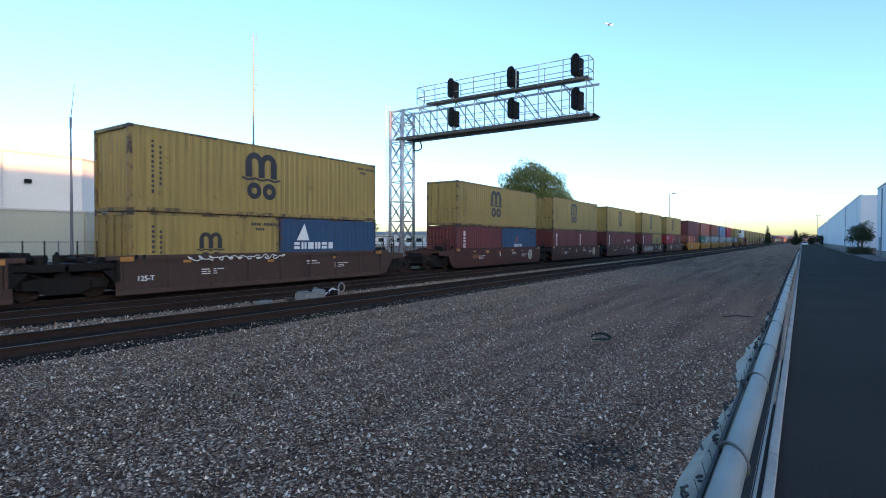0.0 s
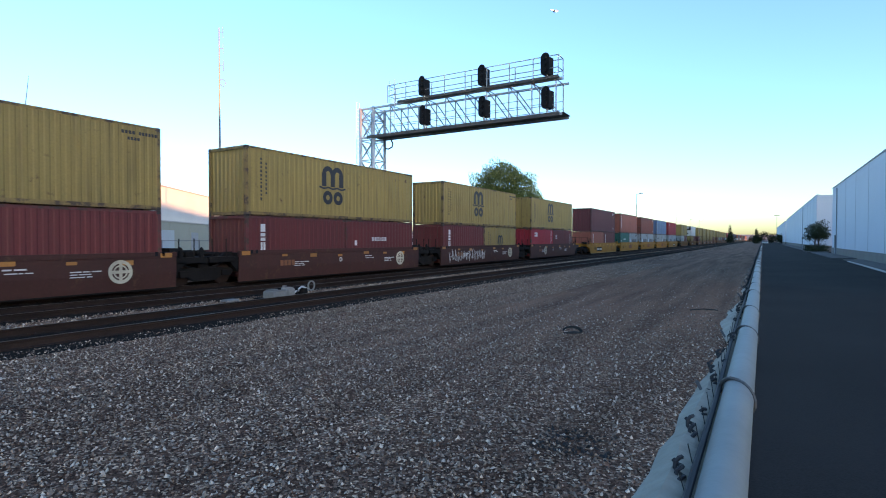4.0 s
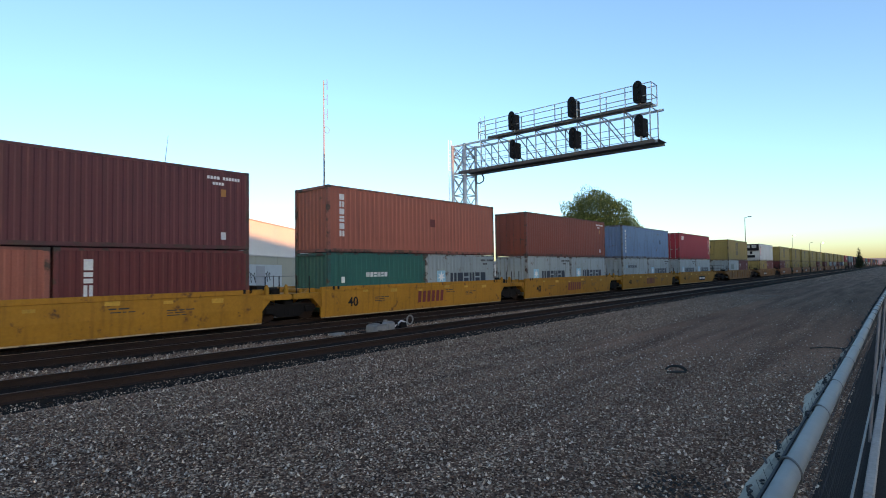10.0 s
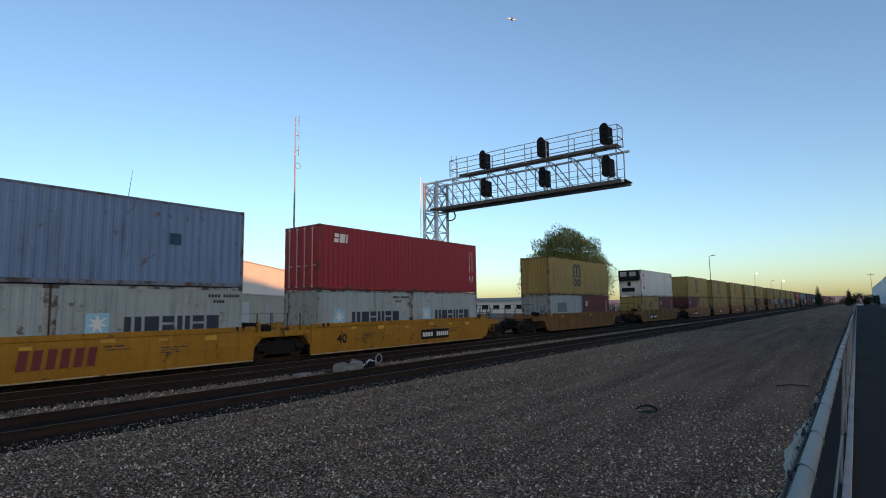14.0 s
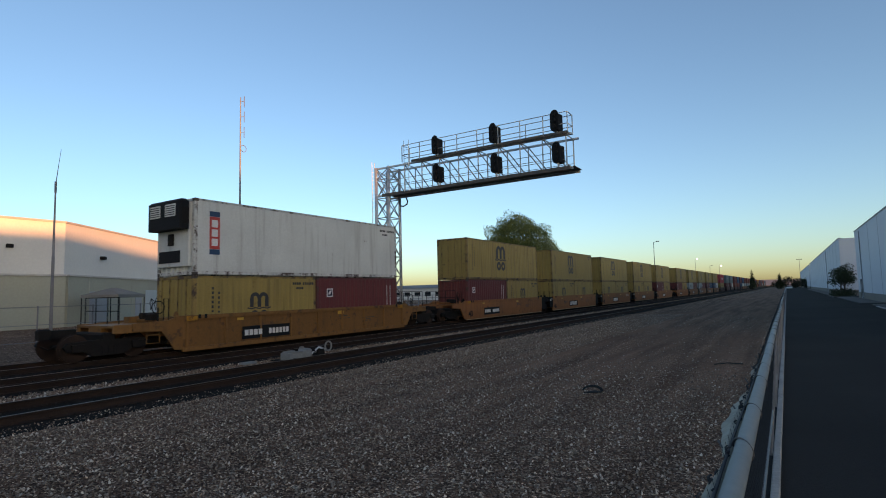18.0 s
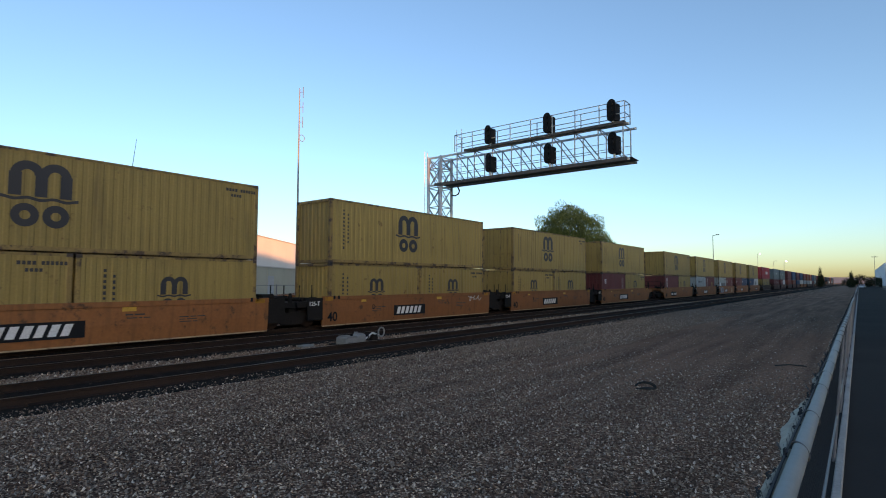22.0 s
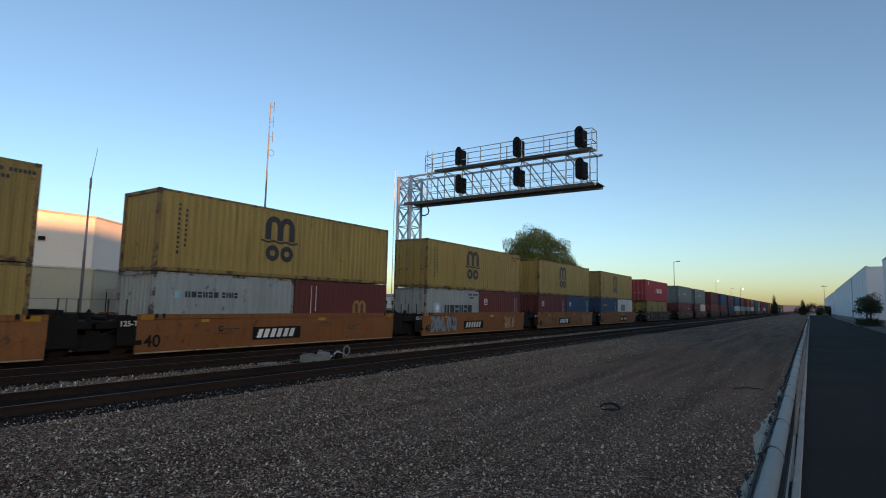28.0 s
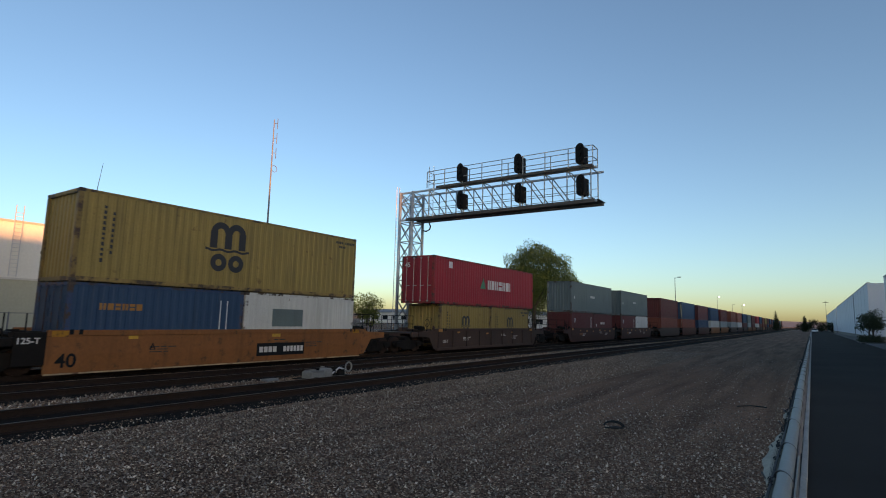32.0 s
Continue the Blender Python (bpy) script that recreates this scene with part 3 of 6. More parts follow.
S40, S20, S40R, S45, S40L = Shell(12.192, 2.896), Shell(6.058, 2.591), Shell(12.192, 2.896, True), Shell(13.716, 2.896), Shell(12.192, 2.591)
MOVING = []   # thing, distance along the train, height, side shift


def container(shell, hue, door, along, z, plain=False, word=""):
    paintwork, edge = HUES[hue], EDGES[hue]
    e, H = shell.L / 2, shell.H
    ft = {12.192: "forty-foot", 6.058: "twenty-foot", 13.716: "forty-five-foot"}[shell.L]
    what = "smooth refrigerated container" if shell.smooth else "corrugated steel container"
    c = thing("shipping_container", f"{HUE_WORDS[hue]} {ft} {what} {word or 'riding in a well wagon'}", "shipping container", group="containers on the train")
    part("side_panel", shell.side, paintwork, c)
    part("side_panel", shell.side, paintwork, c, at=pose(0, 0, 0, 0, 0, 180))
    part("roof", shell.roof, paintwork, c)
    if plain:
        part("frame", shell.frame, paintwork, c)
        for s in (0, 180):
            part("end_wall", shell.wall, paintwork, c, at=pose(0, (e - 0.06) * (1 if s else -1), 0, 0, 0, s - 90))
        MOVING.append((c, along, z))
        return c
    for sx in (-1, 1):
        for sy in (-1, 1):
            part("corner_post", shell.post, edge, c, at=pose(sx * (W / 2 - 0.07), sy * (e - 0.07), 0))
            for zz in (0, H - 0.118):
                part("corner_casting", shell.cast, CASTING, c, "dark steel corner casting", at=pose(sx * (W / 2 - 0.081), sy * (e - 0.089), zz))
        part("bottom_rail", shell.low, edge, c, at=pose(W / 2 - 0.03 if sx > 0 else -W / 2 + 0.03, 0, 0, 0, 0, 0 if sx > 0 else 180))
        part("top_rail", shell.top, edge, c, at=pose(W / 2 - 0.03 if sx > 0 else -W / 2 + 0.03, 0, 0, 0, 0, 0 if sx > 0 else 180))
    for sy in (-1, 1):
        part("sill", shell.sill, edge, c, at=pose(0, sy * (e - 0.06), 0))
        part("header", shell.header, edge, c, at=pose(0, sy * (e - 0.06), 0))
    dy, turn = (-e + 0.03, 0) if door else (e - 0.03, 180)
    for sx in (-0.54, 0.54):
        d = part("door", shell.door, paintwork, c, at=pose(sx if turn == 0 else -sx, dy + (0.01 if turn == 0 else -0.01), 0, 0, 0, turn))
        for rx in (-0.27, 0.27):
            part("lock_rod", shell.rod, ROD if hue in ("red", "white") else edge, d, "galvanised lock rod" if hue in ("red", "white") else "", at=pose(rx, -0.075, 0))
    part("end_wall", shell.wall, paintwork, c, at=pose(0, (e - 0.07) if door else (-e + 0.07), 0, 0, 0, 90 if door else -90))
    MOVING.append((c, along, z))
    return c


# ---- markings: plain shapes on the side that faces the fence ----
FACE = W / 2 - 0.008


def mark(name, kit, material, c, label=""):
    return part(name, kit, material, c, label)


def bars(y0, z0, widths, height, gap, lean=0.0, x=FACE, t=0.006):
    k = Kit()
    y = y0
    for w in widths:
        k.prism([(y, z0), (y + w, z0), (y + w + lean, z0 + height), (y + lean, z0 + height)], "x", x, x + t)
        y += w + gap
    return k


def column(y, z_top, heights, width, gap, x=FACE):
    k = Kit()
    z = z_top
    for h in heights:
        k.box(x, x + 0.006, y, y + width, z - h, z)
        z -= h + gap
    return k


def patterned(y0, z0, widths, height, gap, order, x=FACE, t=0.006, lean=0.0):
    """A row of plain bars the size of lettering: uprights, levels or blocks."""
    k = Kit()
    y = y0

    def slab(a, b, c, d):
        k.prism([(y + a + lean * c, z0 + c * height), (y + b + lean * c, z0 + c * height), (y + b + lean * d, z0 + d * height), (y + a + lean * d, z0 + d * height)], "x", x, x + t)
    for w, shape in zip(widths, order):
        if shape == "levels":
            for c in (0.0, 0.58):
                slab(0, w, c, c + 0.42)
        elif shape == "uprights":
            slab(0, w * 0.40, 0, 1)
            slab(w * 0.60, w, 0, 1)
        else:
            slab(0, w, 0, 1)
        y += w + gap
    return k


def pillar(n, width, height, gap, order, x=FACE):
    """Such shapes one under another."""
    k = Kit()
    for i in range(n):
        p = patterned(0, -height - i * (height + gap), [width], height, 0, [order[i % len(order)]], x)
        k.add(p.v, p.f)
    return k


def arch_emblem(s):
    """Three stems under a double arch, a wavy band, and two rounded blocks below; s is the width."""
    k = Kit()
    x = FACE
    for cy in (-0.235, 0.235):
        k.ring((cy * s, 0.30 * s), 0.285 * s, 0.17 * s, 0, 12, x, start=0, sweep=math.pi)
    for cy in (-0.43, 0.0, 0.43):
        k.box(x, x + 0.006, (cy - 0.105) * s, (cy + 0.105) * s, -0.12 * s, 0.34 * s)
    pts = [(-0.66 + 1.32 * i / 24, -0.17 + 0.020 * math.cos(i * math.pi * 3 / 12)) for i in range(25)]
    for (a, b), (c2, d) in zip(pts, pts[1:]):
        k.prism([(a * s, (b - 0.03) * s), (c2 * s, (d - 0.03) * s), (c2 * s, (d + 0.03) * s), (a * s, (b + 0.03) * s)], "x", x, x + 0.006)
    return k


def round_blocks(s):
    k = Kit()
    k.ring((-0.25 * s, -0.50 * s), 0.235 * s, 0.145 * s, 0, 20, FACE)
    k.ring((0.27 * s, -0.50 * s), 0.235 * s, 0.145 * s, 0, 20, FACE)
    return k


ARCH_BIG, BLOCKS_BIG = arch_emblem(1.42).mesh("emblem"), round_blocks(1.42).mesh("emblem_base")
ARCH_SMALL, BLOCKS_SMALL = arch_emblem(0.86).mesh("emblem"), round_blocks(0.86).mesh("emblem_base")
rnd = random.Random(3)
SCRIPT_A = column(0, 0, [rnd.uniform(0.07, 0.13) for _ in range(11)], 0.085, 0.075).mesh("side_lettering")
SCRIPT_B = column(0, 0, [rnd.uniform(0.07, 0.12) for _ in range(8)], 0.075, 0.08).mesh("side_lettering")
SERIAL = Kit().add(*(lambda k: (k.v, k.f))(bars(0, 0, [0.09] * 4, 0.11, 0.03))).add(*(lambda k: (k.v, k.f))(bars(0.58, 0, [0.08] * 6, 0.11, 0.03))).add(*(lambda k: (k.v, k.f))(bars(0.2, -0.2, [0.08] * 4, 0.1, 0.03))).mesh("serial_marking")
BLOCKS6 = patterned(0, 0, [0.52, 0.46, 0.40, 0.44, 0.40, 0.46], 0.50, 0.10, ["uprights", "block", "levels", "uprights", "levels", "block"]).mesh("name_marking")
BLOCKS10 = patterned(0, 0, [0.19, 0.18, 0.16, 0.18, 0.16, 0.18], 0.21, 0.05, ["uprights", "block", "levels", "uprights", "levels", "block"]).mesh("name_marking")
BLOCKS4 = patterned(1.45, 0, [0.14, 0.06, 0.17, 0.15], 0.21, 0.05, ["levels", "block", "uprights", "levels"]).mesh("name_marking")
STAR = Kit()
STAR.prism([((0.30 if i % 2 == 0 else 0.12) * math.sin(math.pi * i / 7), (0.30 if i % 2 == 0 else 0.12) * math.cos(math.pi * i / 7)) for i in range(14)], "x", FACE + 0.006, FACE + 0.010)
STAR = STAR.mesh("star")
STAR_FIELD = Kit().box(FACE, FACE + 0.006, -0.33, 0.33, -0.33, 0.33).mesh("star_field")
TALL6 = pillar(6, 0.26, 0.25, 0.07, ["block", "uprights", "block", "levels", "block", "uprights"]).mesh("vertical_lettering")
TALL7 = pillar(7, 0.25, 0.22, 0.08, ["block", "uprights", "levels", "block", "levels", "block", "uprights"]).mesh("vertical_lettering")
TALL4 = pillar(3, 0.24, 0.33, 0.06, ["block", "levels", "uprights"]).mesh("vertical_lettering")
SLANT3 = patterned(0, 0, [0.26, 0.30, 0.09], 0.40, 0.07, ["levels", "block", "block"], lean=0.05).mesh("slanted_marking")
BAR7 = patterned(0, 0, [0.42, 0.40, 0.42, 0.46, 0.42, 0.44, 0.13], 0.62, 0.11, ["uprights", "block", "uprights", "levels", "uprights", "block", "block"]).mesh("name_marking")
BAR6 = patterned(0, 0, [0.30, 0.28, 0.32, 0.30, 0.32, 0.26], 0.30, 0.10, ["levels", "uprights", "block", "uprights", "levels", "block"]).mesh("name_marking")
TRIANGLE = Kit().prism([(-0.42, -0.32), (0.30, -0.32), (0.02, 0.42)], "x", FACE, FACE + 0.006).mesh("triangle_emblem")
PANEL_SMALL = Kit().box(FACE, FACE + 0.006, -0.2, 0.2, -0.2, 0.2).mesh("square_panel")
LABEL_CORE = Kit().box(FACE + 0.006, FACE + 0.009, -0.15, 0.15, -0.15, 0.15).mesh("label_core")
LABEL_BAND = Kit().prism([(-0.12, -0.08), (0.02, -0.08), (0.12, 0.10), (-0.02, 0.10)], "x", FACE + 0.009, FACE + 0.011).mesh("label_band")
STICKER = Kit().box(FACE, FACE + 0.006, -0.09, 0.09, -0.13, 0.13).mesh("warning_sticker")
PLACARD = Kit().box(FACE, FACE + 0.006, -0.8, 0.8, -0.36, 0.36).mesh("pale_placard")
STRIPES = Kit()
for i in range(2):
    STRIPES.box(FACE, FACE + 0.005, i * 0.28, i * 0.28 + 0.035, 0.62 if i else 0.5, 1.75)
    STRIPES.box(FACE, FACE + 0.005, i * 0.28, i * 0.28 + 0.06, 0.0, 0.30)
STRIPES = STRIPES.mesh("code_marking")
CROSS = Kit()
for a in (0.6, -0.6):
    CROSS.prism([(-0.32, -0.02 - a * 0.34), (-0.26, -0.08 - a * 0.34), (0.32, 0.02 + a * 0.34), (0.26, 0.08 + a * 0.34)], "x", FACE, FACE + 0.005)
CROSS = CROSS.mesh("crossed_emblem")


def put(me, material, c, y, z, label=""):
    name = me.name.split(".")[0]
    ob = part(name, me, material, c, label, at=pose(0, y, z))
    return tagged(ob, kind="stuff" if name.endswith(("marking", "lettering", "ends")) else "")


def decorate(c, shell, design, seed=0):
    e, H = shell.L / 2, shell.H
    if design == "arch":
        big = shell.L > 10
        put(ARCH_BIG if big else ARCH_SMALL, INK, c, -0.9 if big else -0.1, H * 0.60 if big else H * 0.55, "dark arched emblem painted on the wall")
        put(BLOCKS_BIG if big else BLOCKS_SMALL, INK, c, -0.9 if big else -0.1, H * 0.60 if big else H * 0.55, "dark rounded blocks painted on the wall")
        put(SCRIPT_A, INK, c, -e + 0.75, H - 0.45, "column of small dark bars")
        put(SCRIPT_B, INK, c, -e + 1.02, H - 0.62, "column of small dark bars")
    elif design == "arch_yellow":
        put(ARCH_SMALL, HUES["gold"], c, 1.0, H * 0.48, "yellow arched emblem")
        put(STRIPES, CHALK, c, -e + 0.9, 0.6)
    elif design == "star":
        put(STAR_FIELD, STAR_BLUE, c, -e + 1.2, 1.40, "light blue square with a star")
        put(STAR, CHALK, c, -e + 1.2, 1.40)
        put(BLOCKS6, NAVY_INK, c, -e + 1.95, 1.10, "row of dark letter-sized bars")
    elif design == "star_line":
        put(STICKER, STAR_BLUE, c, -e + 0.9, 1.82)
        put(BLOCKS10, NAVY_INK, c, -e + 1.2, 1.72)
        put(BLOCKS4, NAVY_INK, c, -e + 1.2, 1.72)
    elif design == "tall6":
        put(TALL6, CHALK, c, -e + 0.62, H - 0.35, "column of white bars")
        put(PANEL_SMALL, HUES["maroon"], c, 0.6, H * 0.55, "dark repair patch")
    elif design == "tall7":
        put(TALL7, CHALK, c, -e + 0.62, H - 0.42, "column of white bars")
        put(PANEL_SMALL, HUES["navy"], c, e - 2.6, H * 0.56, "dark blue square mark")
    elif design == "tall4":
        put(TALL4, CHALK, c, -e + 0.75, H - 0.35, "column of white bars")
    elif design == "slant":
        put(SLANT3, CHALK, c, -e + 0.85, H - 0.75, "slanted white bars")
        put(STRIPES, CHALK, c, e - 0.75, 0.7)
        put(STICKER, AMBER, c, e - 0.55, 0.7, "amber warning sticker")
    elif design == "serial":
        put(SERIAL, CHALK, c, e - 1.6, H - 0.38, "small white serial bars")
        put(STICKER, AMBER, c, e - 1.0, H - 0.85)
        put(STICKER, CHALK, c, e - 1.0, 0.5)
    elif design == "ring_name":
        put(BAR6, CHALK, c, -e + 0.75, 1.25, "row of white letter-sized bars")
        put(TRIANGLE, CHALK, c, -e + 1.3, 1.95, "white emblem")
    elif design == "cross":
        put(CROSS, TAG_RED, c, -0.6, 1.7, "red crossed emblem")
        put(BLOCKS10, CHALK, c, -1.0, 1.15)
    elif design == "triangle":
        put(TRIANGLE, LEAF_GREEN, c, -1.0, H * 0.52, "green triangular emblem")
        put(BAR7, CHALK, c, -0.4, H * 0.41, "row of white letter-sized bars")
        put(PANEL_SMALL, CHALK, c, -e + 1.8, H - 0.45)
    elif design == "line":
        put(BLOCKS10, CHALK, c, -0.9, 1.5)
        put(STICKER, CHALK, c, -e + 0.8, 1.4)
    elif design == "placard":
        put(PLACARD, HUES["slate"], c, -0.9, 1.6, "faded grey placard")
        put(STRIPES, CHALK, c, e - 1.2, 0.5)
    elif design == "label":
        put(PANEL_SMALL, CHALK, c, -e + 0.85, 1.85, "small white label with a dark centre")
        put(LABEL_CORE, NAVY_INK, c, -e + 0.85, 1.85)
        put(LABEL_BAND, CHALK, c, -e + 0.85, 1.85)
        put(STRIPES, CHALK, c, e - 0.9, 0.45)
    elif design == "yellow_dots":
        put(BLOCKS10, AMBER, c, -e + 0.9, 1.75, "amber letter-sized bars")
        put(STRIPES, CHALK, c, e - 1.0, 0.45)
    elif design == "red_banner":
        b = Kit().box(FACE, FACE + 0.006, -0.22, 0.22, -0.62, 0.62).mesh("red_banner")
        put(b, TAG_RED, c, -e + 0.85, H * 0.56, "red vertical banner")
        b = Kit().box(FACE, FACE + 0.006, -0.22, 0.22, 0.63, 0.83).box(FACE, FACE + 0.006, -0.22, 0.22, -0.83, -0.63).mesh("banner_ends")
        put(b, HUES["navy"], c, -e + 0.85, H * 0.56)
        b = column(-0.13, 0.5, [0.28] * 3, 0.26, 0.08, FACE + 0.006).mesh("banner_marking")
        put(b, CHALK, c, -e + 0.85, H * 0.56)
        put(SERIAL, INK, c, e - 1.4, H - 0.4)
    if design in ("arch", "star", "cross", "tall6", "tall7") and seed % 2 == 0:
        put(SERIAL, INK if design != "tall6" else CHALK, c, e - 1.35, H - 0.36)


def reefer_front(c, shell):
    """The cooling machine in the end that faces the camera."""
    e, H = shell.L / 2, shell.H
    m = part("cooling_unit", Kit().chamfered(-1.05, 1.05, -e - 0.10, -e + 0.06, 0.35, H - 0.15, 0.04), HUES["white"], c, "white cooling machine")
    part("condenser_housing", Kit().chamfered(-1.12, 1.12, -e - 0.48, -e - 0.10, 1.72, H - 0.06, 0.08), BLACK, m, "black condenser housing")
    for sx in (-0.55, 0.45):
        grille = part("grille", Kit().chamfered(sx - 0.34, sx + 0.34, -e - 0.50, -e - 0.481, 2.2, 2.66, 0.004), HUES["white"], m, "white slatted grille")
        for i in range(5):
            part("slat", Kit().box(sx - 0.3, sx + 0.3, -e - 0.508, -e - 0.501, 2.25 + i * 0.08, 2.28 + i * 0.08), BLACK, grille)
    part("side_vent", Kit().box(1.06, 1.135, -e - 0.42, -e - 0.16, 1.9, 2.5), STEEL_DARK, m)
    # no recess here: a black slab paints the shade of the compressor opening
    part("compressor_opening", Kit().box(-0.9, 0.5, -e - 0.125, -e - 0.10, 0.5, 0.95), BLACK, m, "black panel for the shade in the compressor opening")
    part("control_box", Kit().chamfered(-0.25, 0.1, -e - 0.17, -e - 0.10, 1.15, 1.6, 0.02), STEEL_DARK, m)


# ---- the train: well wagons ----
def wagon_paint(name, c, rust):
    return paint(name, c, 0.62, vary=0.2, fine=10, coarse=0.7, bump=0.12, rust=rust, streak=0.6, rust_colour=(0.085, 0.042, 0.024), gloss=0.2)


COATS = dict(yellow=wagon_paint("yellow_wagon_paint", (0.345, 0.158, 0.020), 0.40), orange=wagon_paint("orange_wagon_paint", (0.235, 0.092, 0.034), 0.42),
             maroon=wagon_paint("brown_red_wagon_paint", (0.062, 0.025, 0.020), 0.4), dark=wagon_paint("dark_brown_wagon_paint", (0.060, 0.036, 0.029), 0.4),
             ochre=wagon_paint("rusty_ochre_wagon_paint", (0.19, 0.088, 0.028), 0.5))
COAT_WORDS = dict(yellow="yellow", orange="rust-stained orange", maroon="brown-red", dark="dark brown", ochre="rusty ochre")
HALF = 1.36
WELL = 13.1     # length of the well
SIDE0, SIDE1 = 0.02, 1.30

smooth_side = Kit().prism([(HALF - 0.14, SIDE0 + 0.1), (HALF - 0.06, SIDE0), (HALF - 0.045, SIDE0 + 0.08), (HALF, SIDE0 + 0.56), (HALF, SIDE1 - 0.18), (HALF + 0.03, SIDE1 - 0.16), (HALF + 0.03, SIDE1), (HALF - 0.10, SIDE1)], "y", -WELL / 2, WELL / 2)
SIDE_SMOOTH = smooth_side.mesh("side_sill")
ribbed_side = Kit().prism([(HALF - 0.10, SIDE0 + 0.1), (HALF - 0.05, SIDE0), (HALF - 0.05, SIDE1 - 0.05), (HALF - 0.10, SIDE1 - 0.05)], "y", -WELL / 2, WELL / 2)
SIDE_RIB = ribbed_side.mesh("side_sill")
TOP_CHORD = Kit().chamfered(HALF - 0.12, HALF + 0.03, -WELL / 2 - 0.3, WELL / 2 + 0.3, SIDE1 - 0.14, SIDE1, 0.02).mesh("top_chord")
LOW_CHORD = Kit().chamfered(HALF - 0.12, HALF + 0.02, -WELL / 2, WELL / 2, SIDE0, SIDE0 + 0.15, 0.02).mesh("bottom_chord")
RIB = Kit().prism([(HALF - 0.06, -0.05), (HALF + 0.015, -0.035), (HALF + 0.015, 0.035), (HALF - 0.06, 0.05)], "z", SIDE0 + 0.14, SIDE1 - 0.13).mesh("side_rib")
FLOOR_BAR = Kit().box(-HALF + 0.1, HALF - 0.1, -0.12, 0.12, 0.03, 0.16).mesh("floor_beam")
deck = Kit().box(-1.28, 1.28, 0, 1.30, 1.00, 1.08)
deck.box(-1.30, -1.20, 0, 1.30, 0.86, 1.02).box(1.20, 1.30, 0, 1.30, 0.86, 1.02).box(-0.38, 0.38, 0, 1.5, 0.62, 1.0)
deck.prism([(-1.34, 0.45), (1.34, 0.45), (1.34, 1.22), (-1.34, 1.22)], "y", -0.22, 0.0)
for s in (-1, 1):
    deck.prism([(0.0, 0.45), (0.42, 0.9), (0.0, 0.9)], "x", s * 1.27 - 0.03, s * 1.27 + 0.03)
    deck.prism([(0.0, 1.06), (0.55, 1.06), (0.30, 1.26), (0.0, 1.26)], "x", s * 0.85 - 0.06, s * 0.85 + 0.06)
deck.box(0.4, 0.75, 0.55, 1.0, 1.08, 1.30).tube([(-0.9, 0.7, 1.17), (0.3, 0.7, 1.17)], 0.09, 8)
END_DECK = deck.mesh("end_platform")
BULKHEAD = Kit().prism([(-0.9, 1.2), (0.9, 1.2), (0.75, 1.42), (-0.75, 1.42)], "y", 0.0, 0.5).mesh("bulkhead")
rail = Kit()
for x in (-1.15, -0.4, 0.4, 1.15):
    rail.tube([(x, 0, 1.12), (x, 0, 2.0)], 0.018, 6)
for z in (1.55, 2.0):
    rail.tube([(-1.15, 0, z), (1.15, 0, z)], 0.016, 6)
HANDRAIL = rail.mesh("handrail")
WHEEL = Kit().tube([(-0.07, 0, 0), (0.065, 0, 0)], 0.42, 20).tube([(-0.10, 0, 0), (-0.07, 0, 0)], 0.455, 20).tube([(0.065, 0, 0), (0.10, 0, 0)], 0.12, 12).mesh("wheel")
AXLE = Kit().tube([(-0.75, 0, 0), (0.75, 0, 0)], 0.085, 10).mesh("axle")
fr = Kit().prism([(-1.28, 0.50), (-1.18, 0.62), (-0.6, 0.66), (0.6, 0.66), (1.18, 0.62), (1.28, 0.50), (1.18, 0.34), (0.80, 0.36), (0.45, 0.16), (-0.45, 0.16), (-0.80, 0.36), (-1.18, 0.34)], "x", 0.93, 1.06)
for y in (-0.89, 0.89):
    fr.prism([(y - 0.16, 0.33), (y + 0.16, 0.33), (y + 0.19, 0.56), (y - 0.19, 0.56)], "x", 1.06, 1.14)
for y in (-0.18, 0.0, 0.18):
    fr.tube([(1.0, y, 0.2), (1.0, y, 0.48)], 0.075, 8)
SIDE_FRAME = fr.mesh("side_frame")
BOLSTER = Kit().chamfered(-1.05, 1.05, -0.22, 0.22, 0.46, 0.86, 0.05).mesh("bolster")
COUPLER = Kit().box(-0.12, 0.12, 0, 0.85, 0.78, 1.0).chamfered(-0.17, 0.17, 0.7, 1.05, 0.72, 1.05, 0.05).mesh("coupler")
HOSE = Kit().tube([(0.35, 0.3, 0.85), (0.38, 0.6, 0.5), (0.34, 0.9, 0.38), (0.25, 1.15, 0.5)], 0.025, 6).mesh("air_hose")
BRAKE = Kit().chamfered(0.62, 0.98, 0.3, 0.62, 1.18, 1.42, 0.05).tube([(0.55, 0.2, 1.34), (0.55, 0.75, 1.34)], 0.11, 10).mesh("brake_gear")
STANCHION = Kit().tube([(1.22, 0, 1.05), (1.22, 0, 1.78)], 0.022, 6).mesh("stanchion")
END_PANEL = Kit().prism([(0.0, 0.30), (0.78, 0.30), (0.78, 1.24), (0.0, 1.24)], "x", HALF - 0.07, HALF - 0.012).mesh("end_panel")
END_SIDE = Kit().prism([(0.0, 0.10), (0.28, 0.12), (0.75, 0.80), (1.75, 0.86), (1.75, 1.12), (0.55, 1.16), (0.12, 1.30), (0.0, 1.30)], "x", HALF - 0.10, HALF - 0.02).mesh("end_side")
GRAB = Kit().tube([(1.26, 0, 0.9), (1.26, 0, 1.92), (0.95, 0, 1.92), (0.95, 0, 1.06)], 0.017, 6).mesh("grab_iron")
